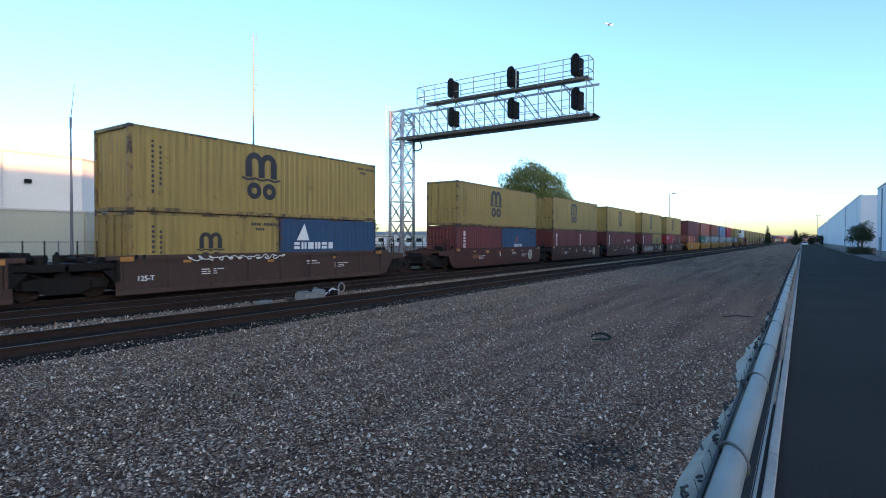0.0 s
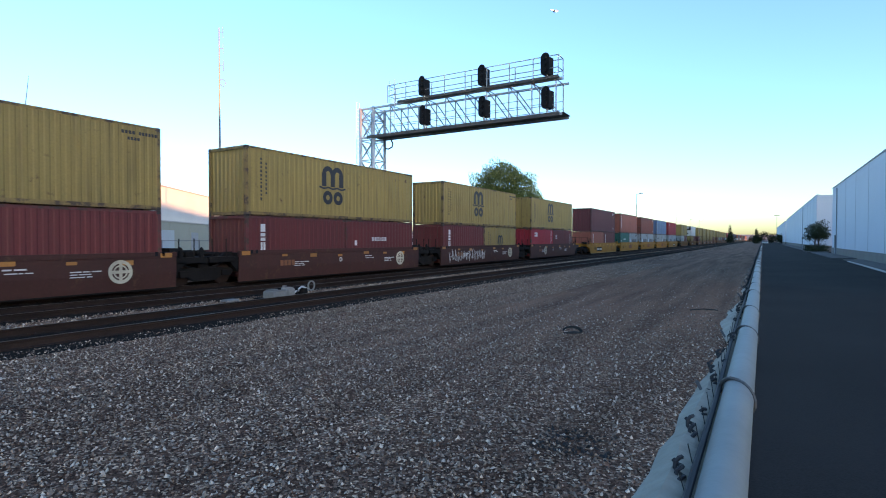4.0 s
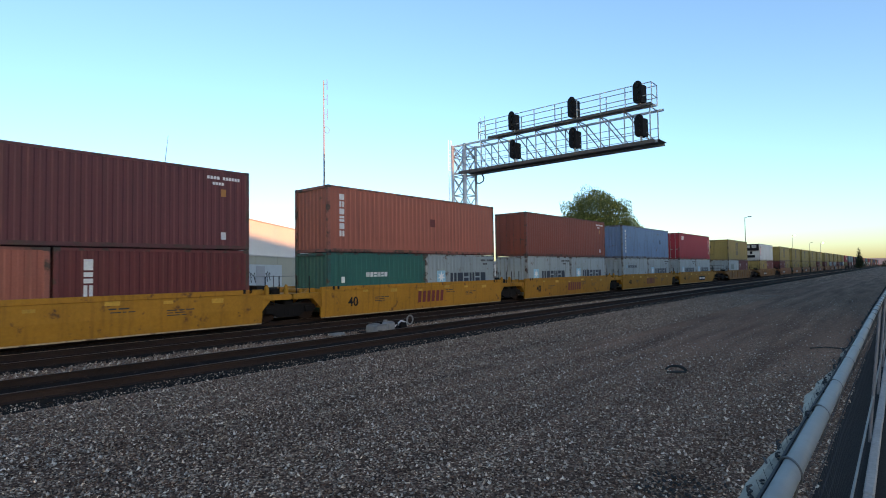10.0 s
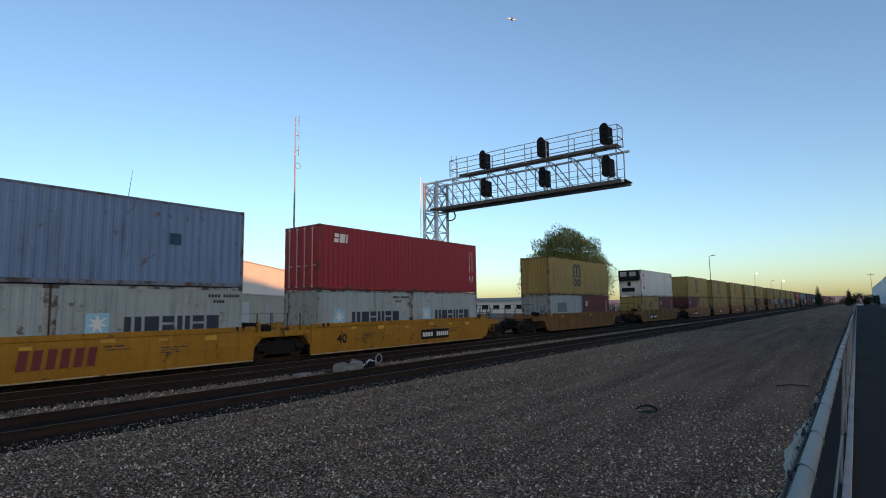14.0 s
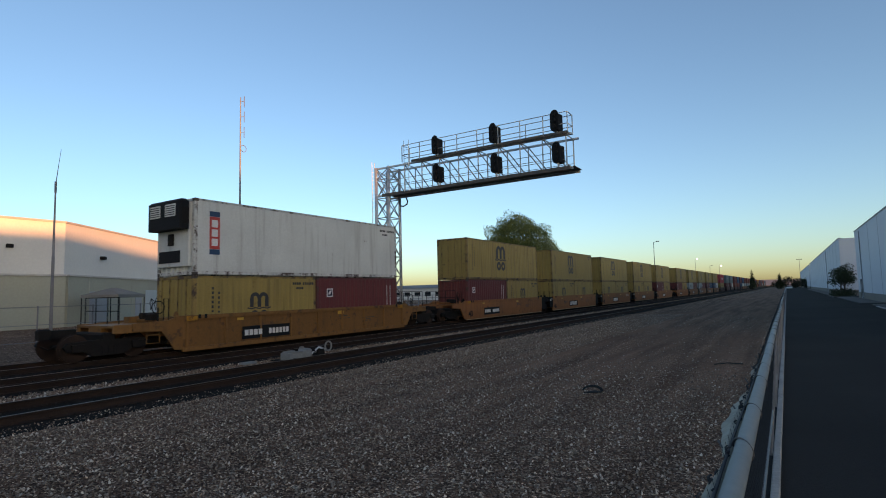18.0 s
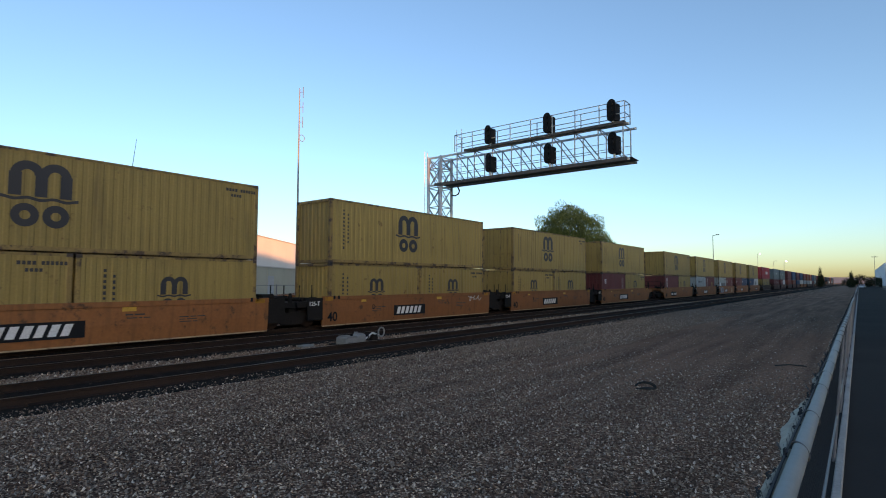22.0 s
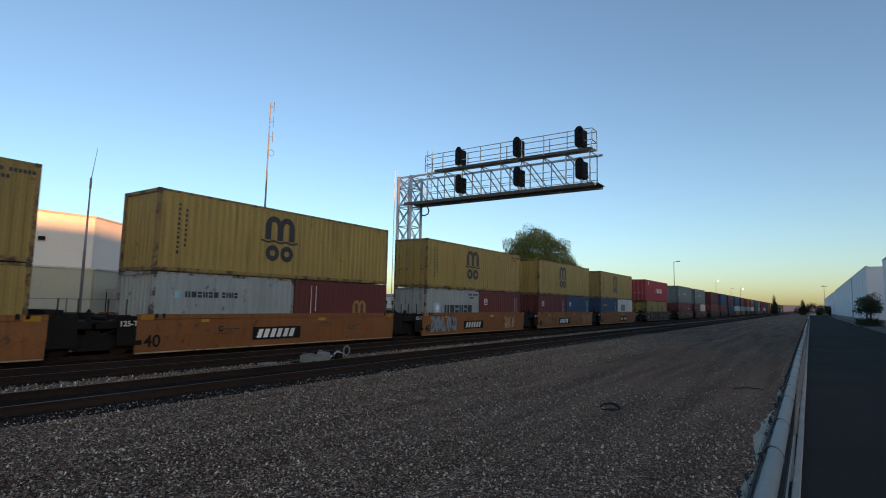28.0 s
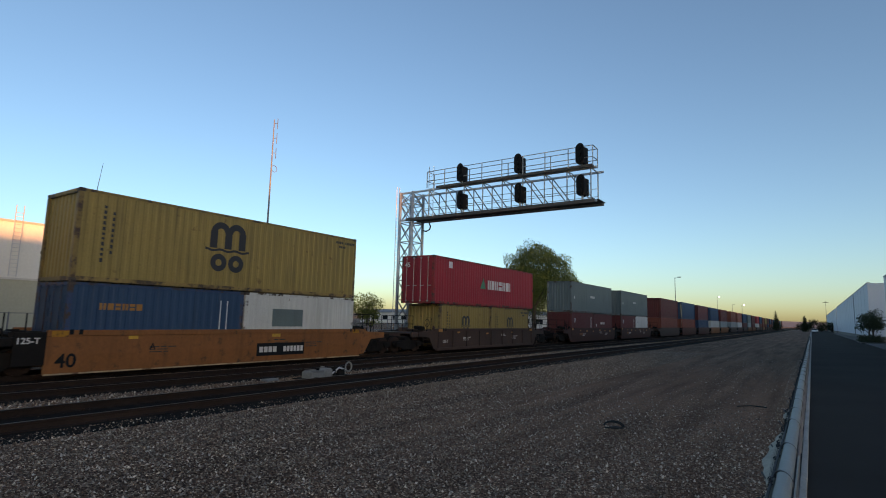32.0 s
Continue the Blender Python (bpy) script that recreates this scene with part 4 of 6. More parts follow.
STAKE = Kit().chamfered(1.16, 1.30, -0.07, 0.07, 1.05, 1.36, 0.02).prism([(-0.07, 1.36), (0.07, 1.36), (0.0, 1.46)], "x", 1.18, 1.28).mesh("stake_pocket")
CYLINDER = Kit().tube([(-0.5, 0, 0.30), (0.5, 0, 0.30)], 0.14, 10).tube([(0.5, 0, 0.30), (1.15, 0, 0.42)], 0.03, 6).mesh("brake_cylinder")
STEP = Kit().tube([(1.30, -0.22, 1.0), (1.30, -0.22, 0.42), (1.30, 0.22, 0.42), (1.30, 0.22, 1.0)], 0.018, 6).tube([(1.30, -0.22, 0.70), (1.30, 0.22, 0.70)], 0.016, 6).mesh("side_step")
HAND_WHEEL = Kit().tube([(1.22, 0.22 * math.cos(a), 1.62 + 0.22 * math.sin(a)) for a in [i * math.pi / 8 for i in range(17)]], 0.018, 6).tube([(1.22, 0, 1.08), (1.22, 0, 1.62)], 0.03, 6).mesh("hand_wheel")
PIPE_RUN = Kit().tube([(1.08, -0.1, 0.95), (1.1, 0.3, 0.72), (0.9, 0.9, 0.6), (1.05, 1.5, 0.72), (1.08, 1.9, 0.95)], 0.03, 6).mesh("brake_pipe")
PLATE = Kit().box(HALF + 0.002, HALF + 0.010, -1.2, 1.2, -0.25, 0.25).mesh("name_plate")
SLANT_T = patterned(-1.02, -0.17, [0.52, 0.52, 0.52], 0.34, 0.12, ["uprights", "uprights", "uprights"], HALF + 0.010, lean=0.12).mesh("plate_marking")
NUM_T = bars(-1.08, -0.11, [0.17] * 4, 0.22, 0.05, 0, HALF + 0.010).add(*(lambda k: (k.v, k.f))(bars(0.1, -0.11, [0.13] * 6, 0.22, 0.05, 0, HALF + 0.010))).mesh("number_marking")
BLOCK_T = patterned(-0.95, -0.28, [0.56, 0.56, 0.56], 0.56, 0.12, ["uprights", "uprights", "uprights"], HALF + 0.002, lean=0.06).mesh("red_marking")
ROUND = Kit().ring((0, 0), 0.39, 0.11, 0, 28, HALF + 0.002).ring((0, 0), 0.23, 0.045, 0, 20, HALF + 0.002).box(HALF + 0.003, HALF + 0.011, -0.29, 0.29, -0.05, 0.05).box(HALF + 0.004, HALF + 0.014, -0.05, 0.05, -0.29, 0.29).mesh("round_emblem")
# nothing is cut: raised black plates stand for the shade inside stake slots
SLOT_PLATES = Kit()
for i in range(4):
    y = -WELL / 2 + 0.55 + (i // 2) * (WELL - 1.35) + (i % 2) * 0.25
    SLOT_PLATES.chamfered(HALF + 0.031, HALF + 0.036, y, y + 0.11, SIDE1 - 0.13, SIDE1 + 0.02, 0.002)
SLOT_PLATES = SLOT_PLATES.mesh("slot_row")
YELLOW_TAG = Kit().box(HALF + 0.031, HALF + 0.036, 0, 0.42, SIDE1 - 0.19, SIDE1 - 0.03).mesh("reflector_strip")


def words(text, size):
    """Raised letters, standing upright on a wall that faces +x."""
    cu = bpy.data.curves.new("letters", "FONT")
    cu.body, cu.size, cu.extrude, cu.offset = text, size, 0.003, size * 0.018
    tmp = bpy.data.objects.new("letters", cu)
    me = bpy.data.meshes.new_from_object(tmp)
    bpy.data.objects.remove(tmp)
    me.materials.clear()
    me.transform(pose(0, 0, 0, 90, 0, 90))
    return me


CREAM_MARK = paint("cream_marking", (0.40, 0.37, 0.28), 0.7, vary=0.3, bump=0)
WORN_TAG = paint("worn_yellow_strip", (0.46, 0.25, 0.03), 0.5, vary=0.3, rust=0.3)
AMBER_DIM = paint("faded_amber_marking", (0.20, 0.075, 0.03), 0.7, vary=0.4, bump=0)
PALE_LIP = paint("scuffed_pale_lip", (0.34, 0.25, 0.15), 0.7, vary=0.4, rust=0.5)
SMALL_TAG = Kit().box(HALF + 0.031, HALF + 0.036, 0, 0.30, SIDE1 - 0.17, SIDE1 - 0.07).mesh("reflector_strip")
DATA_A = bars(0, 0, [0.32, 0.2, 0.28], 0.035, 0.05, 0, HALF + 0.002).add(*(lambda k: (k.v, k.f))(bars(0, -0.08, [0.2, 0.34], 0.03, 0.06, 0, HALF + 0.002))).add(*(lambda k: (k.v, k.f))(bars(0, -0.16, [0.42, 0.16], 0.03, 0.05, 0, HALF + 0.002))).mesh("data_marking")
DATA_B = bars(0, 0, [0.22, 0.3], 0.045, 0.06, 0, HALF + 0.002).add(*(lambda k: (k.v, k.f))(bars(0.05, -0.1, [0.3, 0.1, 0.2], 0.03, 0.05, 0, HALF + 0.002))).mesh("data_marking")
OWNER = bars(0, -0.14, [0.17] * 4, 0.24, 0.05, 0, HALF + 0.002).mesh("owner_marking")
LIP = Kit().box(HALF - 0.062, HALF - 0.040, -WELL / 2 + 0.02, WELL / 2 - 0.02, SIDE0 - 0.02, SIDE0 + 0.022).mesh("sill_lip")
LETTERS = {a: words(a, 0.28) for a in "ABCDE"}
FORTY, AXLE_LOAD, FORTYFIVE = words("40", 0.56), words("125-T", 0.24), words("45", 0.4)


def scrawl(seed, length, height, passes=1.0):
    """Sprayed lines: loops that run along a wall."""
    rnd = random.Random(seed)
    k = Kit()
    n = int(length * 44)
    ph = [rnd.uniform(0, 6) for _ in range(4)]
    pts = []
    for i in range(n):
        u = i / n * length
        pts.append((u + 0.13 * math.sin(u * 15.3 + ph[0]) + 0.05 * math.sin(u * 31 + ph[3]), height * (0.5 + 0.30 * math.sin(u * 14.1 + ph[1]) * (0.75 + 0.25 * math.sin(u * 2.3)) + 0.16 * math.sin(u * 33 + ph[2]))))
    for (a, b), (c, d) in zip(pts, pts[1:]):
        ln = math.hypot(c - a, d - b) or 1
        nx, ny = -(d - b) / ln * 0.016, (c - a) / ln * 0.016
        k.prism([(a + nx, b + ny), (a - nx, b - ny), (c - nx, d - ny), (c + nx, d + ny)], "x", HALF + 0.003, HALF + 0.007)
    return k.mesh("graffiti")


def sprayed_letters(seed, n, height):
    """Fat sprayed loops side by side, filled, with a rim."""
    rnd = random.Random(seed)
    k = Kit()
    for i in range(n):
        c, r = (i * height * 0.62, height * 0.5), height * rnd.uniform(0.40, 0.5)
        k.ring(c, r, r * rnd.uniform(0.45, 0.75), 0, 14, HALF + 0.002, 0.005, rnd.uniform(0, 6), rnd.uniform(3.6, 5.6), rnd.uniform(0.5, 0.8))
        a = rnd.uniform(-0.25, 0.25)
        k.prism([(c[0] - 0.06 + a, 0.04), (c[0] + 0.07 + a, 0.02), (c[0] + 0.05 - a, height), (c[0] - 0.06 - a, height * 0.95)], "x", HALF + 0.003, HALF + 0.008)
    return k.mesh("graffiti")


SPRAY_CREAM = paint("faded_cream_spray", (0.34, 0.22, 0.12), 0.7, vary=0.35, bump=0)
SPRAY = paint("silver_spray", (0.46, 0.47, 0.46), 0.5, metal=0.2, bump=0)
SPRAY_BLUE = paint("pale_blue_spray", (0.12, 0.20, 0.25), 0.6, bump=0)


def bogie(parent, y):
    b = part("bogie", BOLSTER, STEEL_DARK, parent, "dark oily four-wheel bogie", at=pose(0, y, 0))
    for sx in (0, 180):
        part("side_frame", SIDE_FRAME, STEEL_DARK, b, at=pose(0, 0, 0, 0, 0, sx))
    for ay in (-0.89, 0.89):
        part("axle", AXLE, STEEL_DARK, b, at=pose(0, ay, 0.42))
        for sx in (-1, 1):
            part("wheel", WHEEL, RAIL_STEEL, b, "rusty steel wheel", at=pose(sx * 0.79, ay, 0.42, 0, 0, 0 if sx > 0 else 180))


def wagon(coat, along, style, ribbed, first, last, pitch=15.8, gap=20.1, plain=False, seed=0, letter=""):
    """One platform of an articulated well wagon; its middle is the middle of the well. The train's head is towards -y."""
    c = COATS[coat]
    w = thing("well_wagon", f"{COAT_WORDS[coat]} steel well wagon platform with {'ribbed' if ribbed else 'smooth'} sides on the rails", "railway wagon", group="wagons of the train")
    for s in (0, 180):
        part("side_sill", SIDE_RIB if ribbed else SIDE_SMOOTH, c, w, at=pose(0, 0, 0, 0, 0, s))
        if ribbed:
            part("top_chord", TOP_CHORD, c, w, at=pose(0, 0, 0, 0, 0, s))
            part("bottom_chord", LOW_CHORD, c, w, at=pose(0, 0, 0, 0, 0, s))
            if s == 0 and not plain:
                for i in range(9):
                    part("side_rib", RIB, c, w, at=pose(0, -WELL / 2 + 0.15 + i * (WELL - 0.3) / 8, 0))
    for i in range(5):
        part("floor_beam", FLOOR_BAR, STEEL_DARK, w, at=pose(0, -5.6 + i * 2.8, 0))
    ext = 1.0 if first and last else 0.0     # a wagon of one platform carries its bogies further out
    if ext:
        for s in (-1, 1):
            part("end_sill", Kit().box(-0.42, 0.42, 0, ext + 0.1, 0.60, 1.02).box(-1.26, 1.26, 0, ext + 0.1, 1.0, 1.07).chamfered(1.12, 1.28, 0, ext + 0.1, 0.82, 1.10, 0.02).chamfered(-1.28, -1.12, 0, ext + 0.1, 0.82, 1.10, 0.02), c, w, at=pose(0, s * (WELL / 2 + 1.2), 0, 0, 0, 0 if s > 0 else 180))
    for e, on in ((-1, first), (1, last)):
        if on:
            for side in (0, 1):
                m = pose(0, e * WELL / 2, 0) @ Matrix.Diagonal((1 if side == 0 else -1, e, 1, 1))
                part("end_side", END_SIDE, c, w, "tapered side over the bogie", at=m)
    e_coat = c if coat in ("yellow", "ochre") or first and last else STEEL_DARK
    part("end_platform", END_DECK, e_coat if not last else c, w, at=pose(0, WELL / 2, 0))
    part("end_platform", END_DECK, e_coat if not first else c, w, at=pose(0, -WELL / 2, 0, 0, 0, 180))
    if first:
        bogie(w, -WELL / 2 - 1.35 - ext)
        part("coupler", COUPLER, STEEL_DARK, w, at=pose(0, -WELL / 2 - 1.9 - ext, 0, 0, 0, 180))
        part("air_hose", HOSE, BLACK, w, at=pose(0, -WELL / 2 - 1.6 - ext, 0, 0, 0, 180))
        part("handrail", HANDRAIL, STEEL_DARK, w, at=pose(0, -WELL / 2 - 1.1 - ext, 0))
        part("brake_gear", BRAKE, STEEL_DARK, w, at=pose(0, -WELL / 2 - 1.3, 0))
    if last:
        bogie(w, WELL / 2 + 1.35 + ext)
        part("coupler", COUPLER, STEEL_DARK, w, at=pose(0, WELL / 2 + 1.9 + ext, 0))
        part("handrail", HANDRAIL, STEEL_DARK, w, at=pose(0, WELL / 2 + 1.1 + ext, 0))
        part("air_hose", HOSE, BLACK, w, at=pose(0, WELL / 2 + 1.6 + ext, 0))
    else:
        bogie(w, pitch / 2)
    if not plain and not last:
        part("brake_gear", BRAKE, STEEL_DARK, w, at=pose(0.1, WELL / 2 + 0.3, -0.1))
        part("brake_pipe", PIPE_RUN, BLACK, w, at=pose(0, WELL / 2 + 0.35, 0))
        part("stake_pocket", STAKE, e_coat, w, at=pose(0, WELL / 2 + 0.25, 0))
        part("stake_pocket", STAKE, e_coat, w, at=pose(0, WELL / 2 + 1.1, 0))
        for i, y in enumerate((0.35, 0.8, 1.75, 2.2)):
            part("stanchion", STANCHION, STEEL_DARK, w, at=pose(0.0 if i % 2 else -0.25, WELL / 2 + y, 0))
        if coat == "orange":
            for y in (WELL / 2, pitch - WELL / 2 - 0.78):
                panel = part("end_panel", END_PANEL, STEEL_DARK, w, "black end panel", at=pose(0, y, 0))
            part("load_mark", AXLE_LOAD, CHALK, w, "white load mark", at=pose(HALF - 0.008, pitch - WELL / 2 - 0.74, 0.92))
        part("brake_cylinder", CYLINDER, BLACK, w, at=pose(0, WELL / 2 + 0.15, 0.15))
    if not plain and (first or last):
        for e, on in ((-1, first), (1, last)):
            if on:
                part("grab_iron", GRAB, STEEL_DARK, w, at=pose(0, e * (WELL / 2 + 0.5), 0))
                part("side_step", STEP, e_coat, w, at=pose(0, e * (WELL / 2 + 1.05), 0))
                part("hand_wheel", HAND_WHEEL, STEEL_DARK, w, at=pose(0, e * (WELL / 2 + 0.85), 0))
                part("stake_pocket", STAKE, e_coat, w, at=pose(0, e * (WELL / 2 + 0.2), 0))
                part("brake_cylinder", CYLINDER, BLACK, w, at=pose(0, e * (WELL / 2 + 0.2), 0.12))
    part("bulkhead", BULKHEAD, STEEL_DARK, w, at=pose(0, WELL / 2 + 0.1, 0))
    if not plain:
        tagged(part("slot_row", SLOT_PLATES, BLACK, w, "black plates for the shade in stake slots"), kind="stuff")
        part("reflector_strip", YELLOW_TAG, AMBER if coat in ("dark", "maroon") else COATS["yellow"], w, "amber reflector strip", at=pose(0, -WELL / 2 + 0.1, 0))
        part("reflector_strip", YELLOW_TAG, AMBER if coat in ("dark", "maroon") else COATS["yellow"], w, "amber reflector strip", at=pose(0, WELL / 2 - 0.6, 0))
        if style == "plate":
            part("name_plate", PLATE, BLACK, w, "black plate with white bars", at=pose(0, -0.9, 0.52))
            tagged(part("plate_marking", SLANT_T, CHALK, w, at=pose(0, -0.9, 0.52)), kind="stuff")
        elif style == "number":
            part("name_plate", PLATE, BLACK, w, "black number plate with white bars", at=pose(0, -2.9 if first else 1.8, 0.50))
            tagged(part("number_marking", NUM_T, CHALK, w, "white number bars", at=pose(0, -2.9 if first else 1.8, 0.50)), kind="stuff")
        elif style == "red":
            tagged(part("red_marking", BLOCK_T, OX_RED, w, "large red block marking", at=pose(0, 0.2, 0.62)), kind="stuff")
        elif style == "round":
            part("round_emblem", ROUND, CREAM_MARK, w, "cream round emblem", at=pose(0, -2.7 if last else 4.6, 0.68))
        if coat in ("yellow", "orange"):
            part("length_number", FORTY, BLACK, w, "black number 40", at=pose(HALF + 0.006, -5.15 if coat == "yellow" else -6.3, 0.42 if coat == "yellow" else 0.22))
        for i, y in enumerate((-4.3, -2.6, -0.7, 1.3, 3.0, 4.6)):
            if coat == "dark" and i % 2 or coat in ("orange", "ochre") and i % 3:
                continue
            part("reflector_strip", YELLOW_TAG if i % 2 else SMALL_TAG, AMBER if coat in ("dark", "maroon") else WORN_TAG, w, "worn reflector strip", at=pose(-0.029 if not ribbed else -0.07, y, -0.12 - 0.05 * (i % 3)))
        for y, s in ((-3.6, 1), (1.4, 0), (3.1, 1)):
            tagged(part("data_marking", DATA_A if s else DATA_B, CHALK if coat in ("dark", "maroon") else INK, w, "small worn data marking", at=pose(0.0 if not ribbed else -0.05, y, 0.72 if s else 0.86)), kind="stuff")
        if coat == "maroon":
            tagged(part("owner_marking", OWNER, AMBER_DIM, w, "faded amber marking", at=pose(0, -4.4, 0.74)), kind="stuff")
        if letter:
            part("platform_letter", LETTERS[letter], CHALK if coat == "maroon" else BLACK, w, "platform letter", at=pose(HALF + 0.006, -0.6 if coat == "maroon" else -3.6, 0.66))
        part("sill_lip", LIP, PALE_LIP if coat in ("yellow", "orange") else STEEL_DARK, w)
        if coat == "dark":
            part("load_mark", AXLE_LOAD, CHALK, w, "white load mark", at=pose(HALF - 0.045, -5.9, 0.45))
        if style == "round" and seed == 3:
            part("graffiti", scrawl(4, 5.6, 1.05), SPRAY, w, "silver sprayed graffiti", at=pose(0, -5.6, 0.10))
            part("graffiti", scrawl(12, 5.2, 0.8), SPRAY, w, "silver sprayed graffiti", at=pose(0, -5.4, 0.22))
        elif seed == 1:
            part("graffiti", scrawl(8, 4.3, 0.22), CHALK, w, "white sprayed scrawl", at=pose(0.03, -4.2, 1.03))
        elif seed == 8:
            part("graffiti", sprayed_letters(23, 4, 0.95), SPRAY_CREAM, w, "faded cream sprayed shapes", at=pose(0, 4.0, 0.15))
            part("graffiti", scrawl(29, 1.2, 0.5), SPRAY_BLUE, w, "pale blue sprayed scrawl", at=pose(0, -5.2, 0.4))
        elif seed == 9:
            part("graffiti", scrawl(31, 1.3, 0.42), SPRAY, w, "silver sprayed tag", at=pose(0, 4.3, 0.78))
        elif seed == 7:
            part("graffiti", sprayed_letters(15, 5, 0.95), SPRAY_BLUE, w, "pale blue sprayed shapes", at=pose(0, -5.6, 0.15))
            part("graffiti", sprayed_letters(19, 3, 0.9), SPRAY_CREAM, w, "faded cream sprayed shapes", at=pose(0, 3.6, 0.15))
    MOVING.append((w, along, RAIL_Z))
    return w


LOAD_Z = RAIL_Z + 0.17     # the floor of a well
TRAIN_SHIFT = 4.2 + 6.096
# distance along the train of each platform, wagon, first and last of its wagon, upper box, lower boxes
CONSIST = [
    (-26.9, "dark", "plain", True, False, False, ("gold", "arch", False), (("maroon", "line"), ("maroon", "label"))),
    (-11.1, "dark", "plain", True, False, False, ("gold", "arch", False), (("maroon", "line"), ("maroon", "tall4"))),
    (4.7, "dark", "plain", True, False, True, ("gold", "arch", False), (("gold", "arch"), ("navy", "ring_name"))),
    (24.8, "maroon", "round", False, True, False, ("gold", "arch", True), (("maroon", "tall4"), ("navy", "cross"))),
    (40.6, "maroon", "round", False, False, False, ("gold", "arch", True), (("maroon", "tall4"), ("maroon", "tall4"))),
    (56.4, "maroon", "round", False, False, False, ("gold", "arch", False), (("maroon", "tall4"), ("maroon", "line"))),
    (72.2, "maroon", "round", False, False, False, ("gold", "arch", False), (("maroon", "tall4"), ("gold", "arch"))),
    (88.0, "maroon", "round", False, False, True, ("gold", "arch", True), (("red", "slant"), ("maroon", "label"))),
    (108.1, "yellow", "number", False, True, False, ("plum", "serial", False), (("tan", "tall4"), ("maroon", "tall4"))),
    (123.9, "yellow", "red", False, False, False, ("tan", "tall6", False), (("green", "line"), ("grey", "star"))),
    (139.7, "yellow", "red", False, False, False, ("brown", "serial", True), (("grey", "star"), ("grey", "star"))),
    (155.5, "yellow", "red", False, False, False, ("sky", "tall7", False), (("grey", "star_line"), ("grey", "star"))),
    (171.3, "yellow", "number", False, False, True, ("red", "slant", True), (("grey", "star"), ("grey", "star"))),
    (193.3, "ochre", "plain", True, True, True, ("gold", "arch", False), (("grey", "placard"), ("maroon", "label"))),
    (215.4, "ochre", "number", True, True, True, ("white", "red_banner", False), (("gold", "arch"), ("maroon", "label"))),
    (235.5, "orange", "number", False, True, False, ("gold", "arch", True), (("maroon", "label"), ("gold", "arch"))),
    (251.3, "orange", "plate", False, False, False, ("gold", "arch", False), (("gold", "arch"), ("gold", "arch"))),
    (267.1, "orange", "plate", False, False, False, ("gold", "arch", False), (("gold", "arch"), ("gold", "arch"))),
    (282.9, "orange", "plate", False, False, False, ("gold", "arch", True), (("gold", "arch"), ("gold", "arch"))),
    (298.7, "orange", "plate", False, False, True, ("gold", "arch", True), (("maroon", "label"), ("gold", "arch"))),
    (318.6, "orange", "number", False, True, False, ("gold", "arch", False), (("maroon", "tall4"), ("gold", "arch"))),
    (334.2, "orange", "plate", False, False, False, ("gold", "arch", False), (("grey", "star_line"), ("maroon", "arch_yellow"))),
    (349.9, "orange", "plate", False, False, False, ("gold", "arch", True), (("grey", "star"), ("maroon", "label"))),
    (365.6, "orange", "plate", False, False, False, ("gold", "arch", False), (("maroon", "label"), ("navy", "label"))),
    (381.4, "orange", "number", False, False, True, ("gold", "arch", False), (("navy", "yellow_dots"), ("white", "placard"))),
    (401.0, "dark", "plain", True, True, True, ("red", "triangle", True), (("gold", "arch"), ("gold", "arch"))),
    (422.4, "maroon", "plain", False, True, False, ("slate", "line", False), (("maroon", "label"), ("maroon", "line"))),
    (438.2, "maroon", "plain", False, False, True, ("slate", "line", False), (("maroon", "label"), ("white", "label"))),
]
for i, (along, coat, style, ribbed, first, last, top, low) in enumerate(CONSIST):
    mid = along + TRAIN_SHIFT
    wagon(coat, mid, style, ribbed, first, last, seed={2: 1, 6: 3, 17: 9, 22: 7, 23: 8}.get(i, 0),
          letter="BCDEA"[(i - (3 if i < 8 else 15)) % 5] if coat in ("maroon", "orange") and i < 25 else "")
    hue, design, door = top
    shell = S40R if hue == "white" else S45 if design == "triangle" else S40
    t = container(shell, hue, door and hue != "white", mid, LOAD_Z + 2.598, word="stacked on shorter ones")
    decorate(t, shell, design, i)
    if hue == "white":
        reefer_front(t, shell)
    if design == "triangle":
        part("size_number", FORTYFIVE, CHALK, t, "white number 45", at=pose(-0.9, -shell.L / 2 - 0.09, 2.2, 0, 0, -90))
    for (hue, design), s in zip(low, (-1, 1)):
        b = container(S20, hue, s > 0 or i % 2 == 0, mid + s * 3.066, LOAD_Z)
        decorate(b, S20, design, i + (s > 0))
# the far part of the train, seen only as a row towards the horizon
rnd = random.Random(21)
FAR_HUES = ["maroon", "navy", "plum", "navy", "maroon", "brown", "tan", "navy", "slate", "maroon", "red", "navy", "brown", "gold"]
along = 458.0
for i in range(24):
    mid = along + TRAIN_SHIFT
    wagon(rnd.choice(["dark", "orange", "maroon"]), mid, "none", False, i % 5 == 0, i % 5 == 4, plain=True)
    container(S40, FAR_HUES[i % 14], False, mid, LOAD_Z + 2.598, plain=True)
    container(S40L, rnd.choice(["maroon", "white", "navy", "brown", "grey"]), False, mid, LOAD_Z, plain=True)
    along += 20.1 if i % 5 == 4 else 15.8

# ---- signal bridge over the tracks ----
GY0, GY1 = 30.3, 31.6
LX, RX, TX = -25.0, -10.1, -23.85
ZB, ZT, ZH = 9.2, 11.25, 12.5


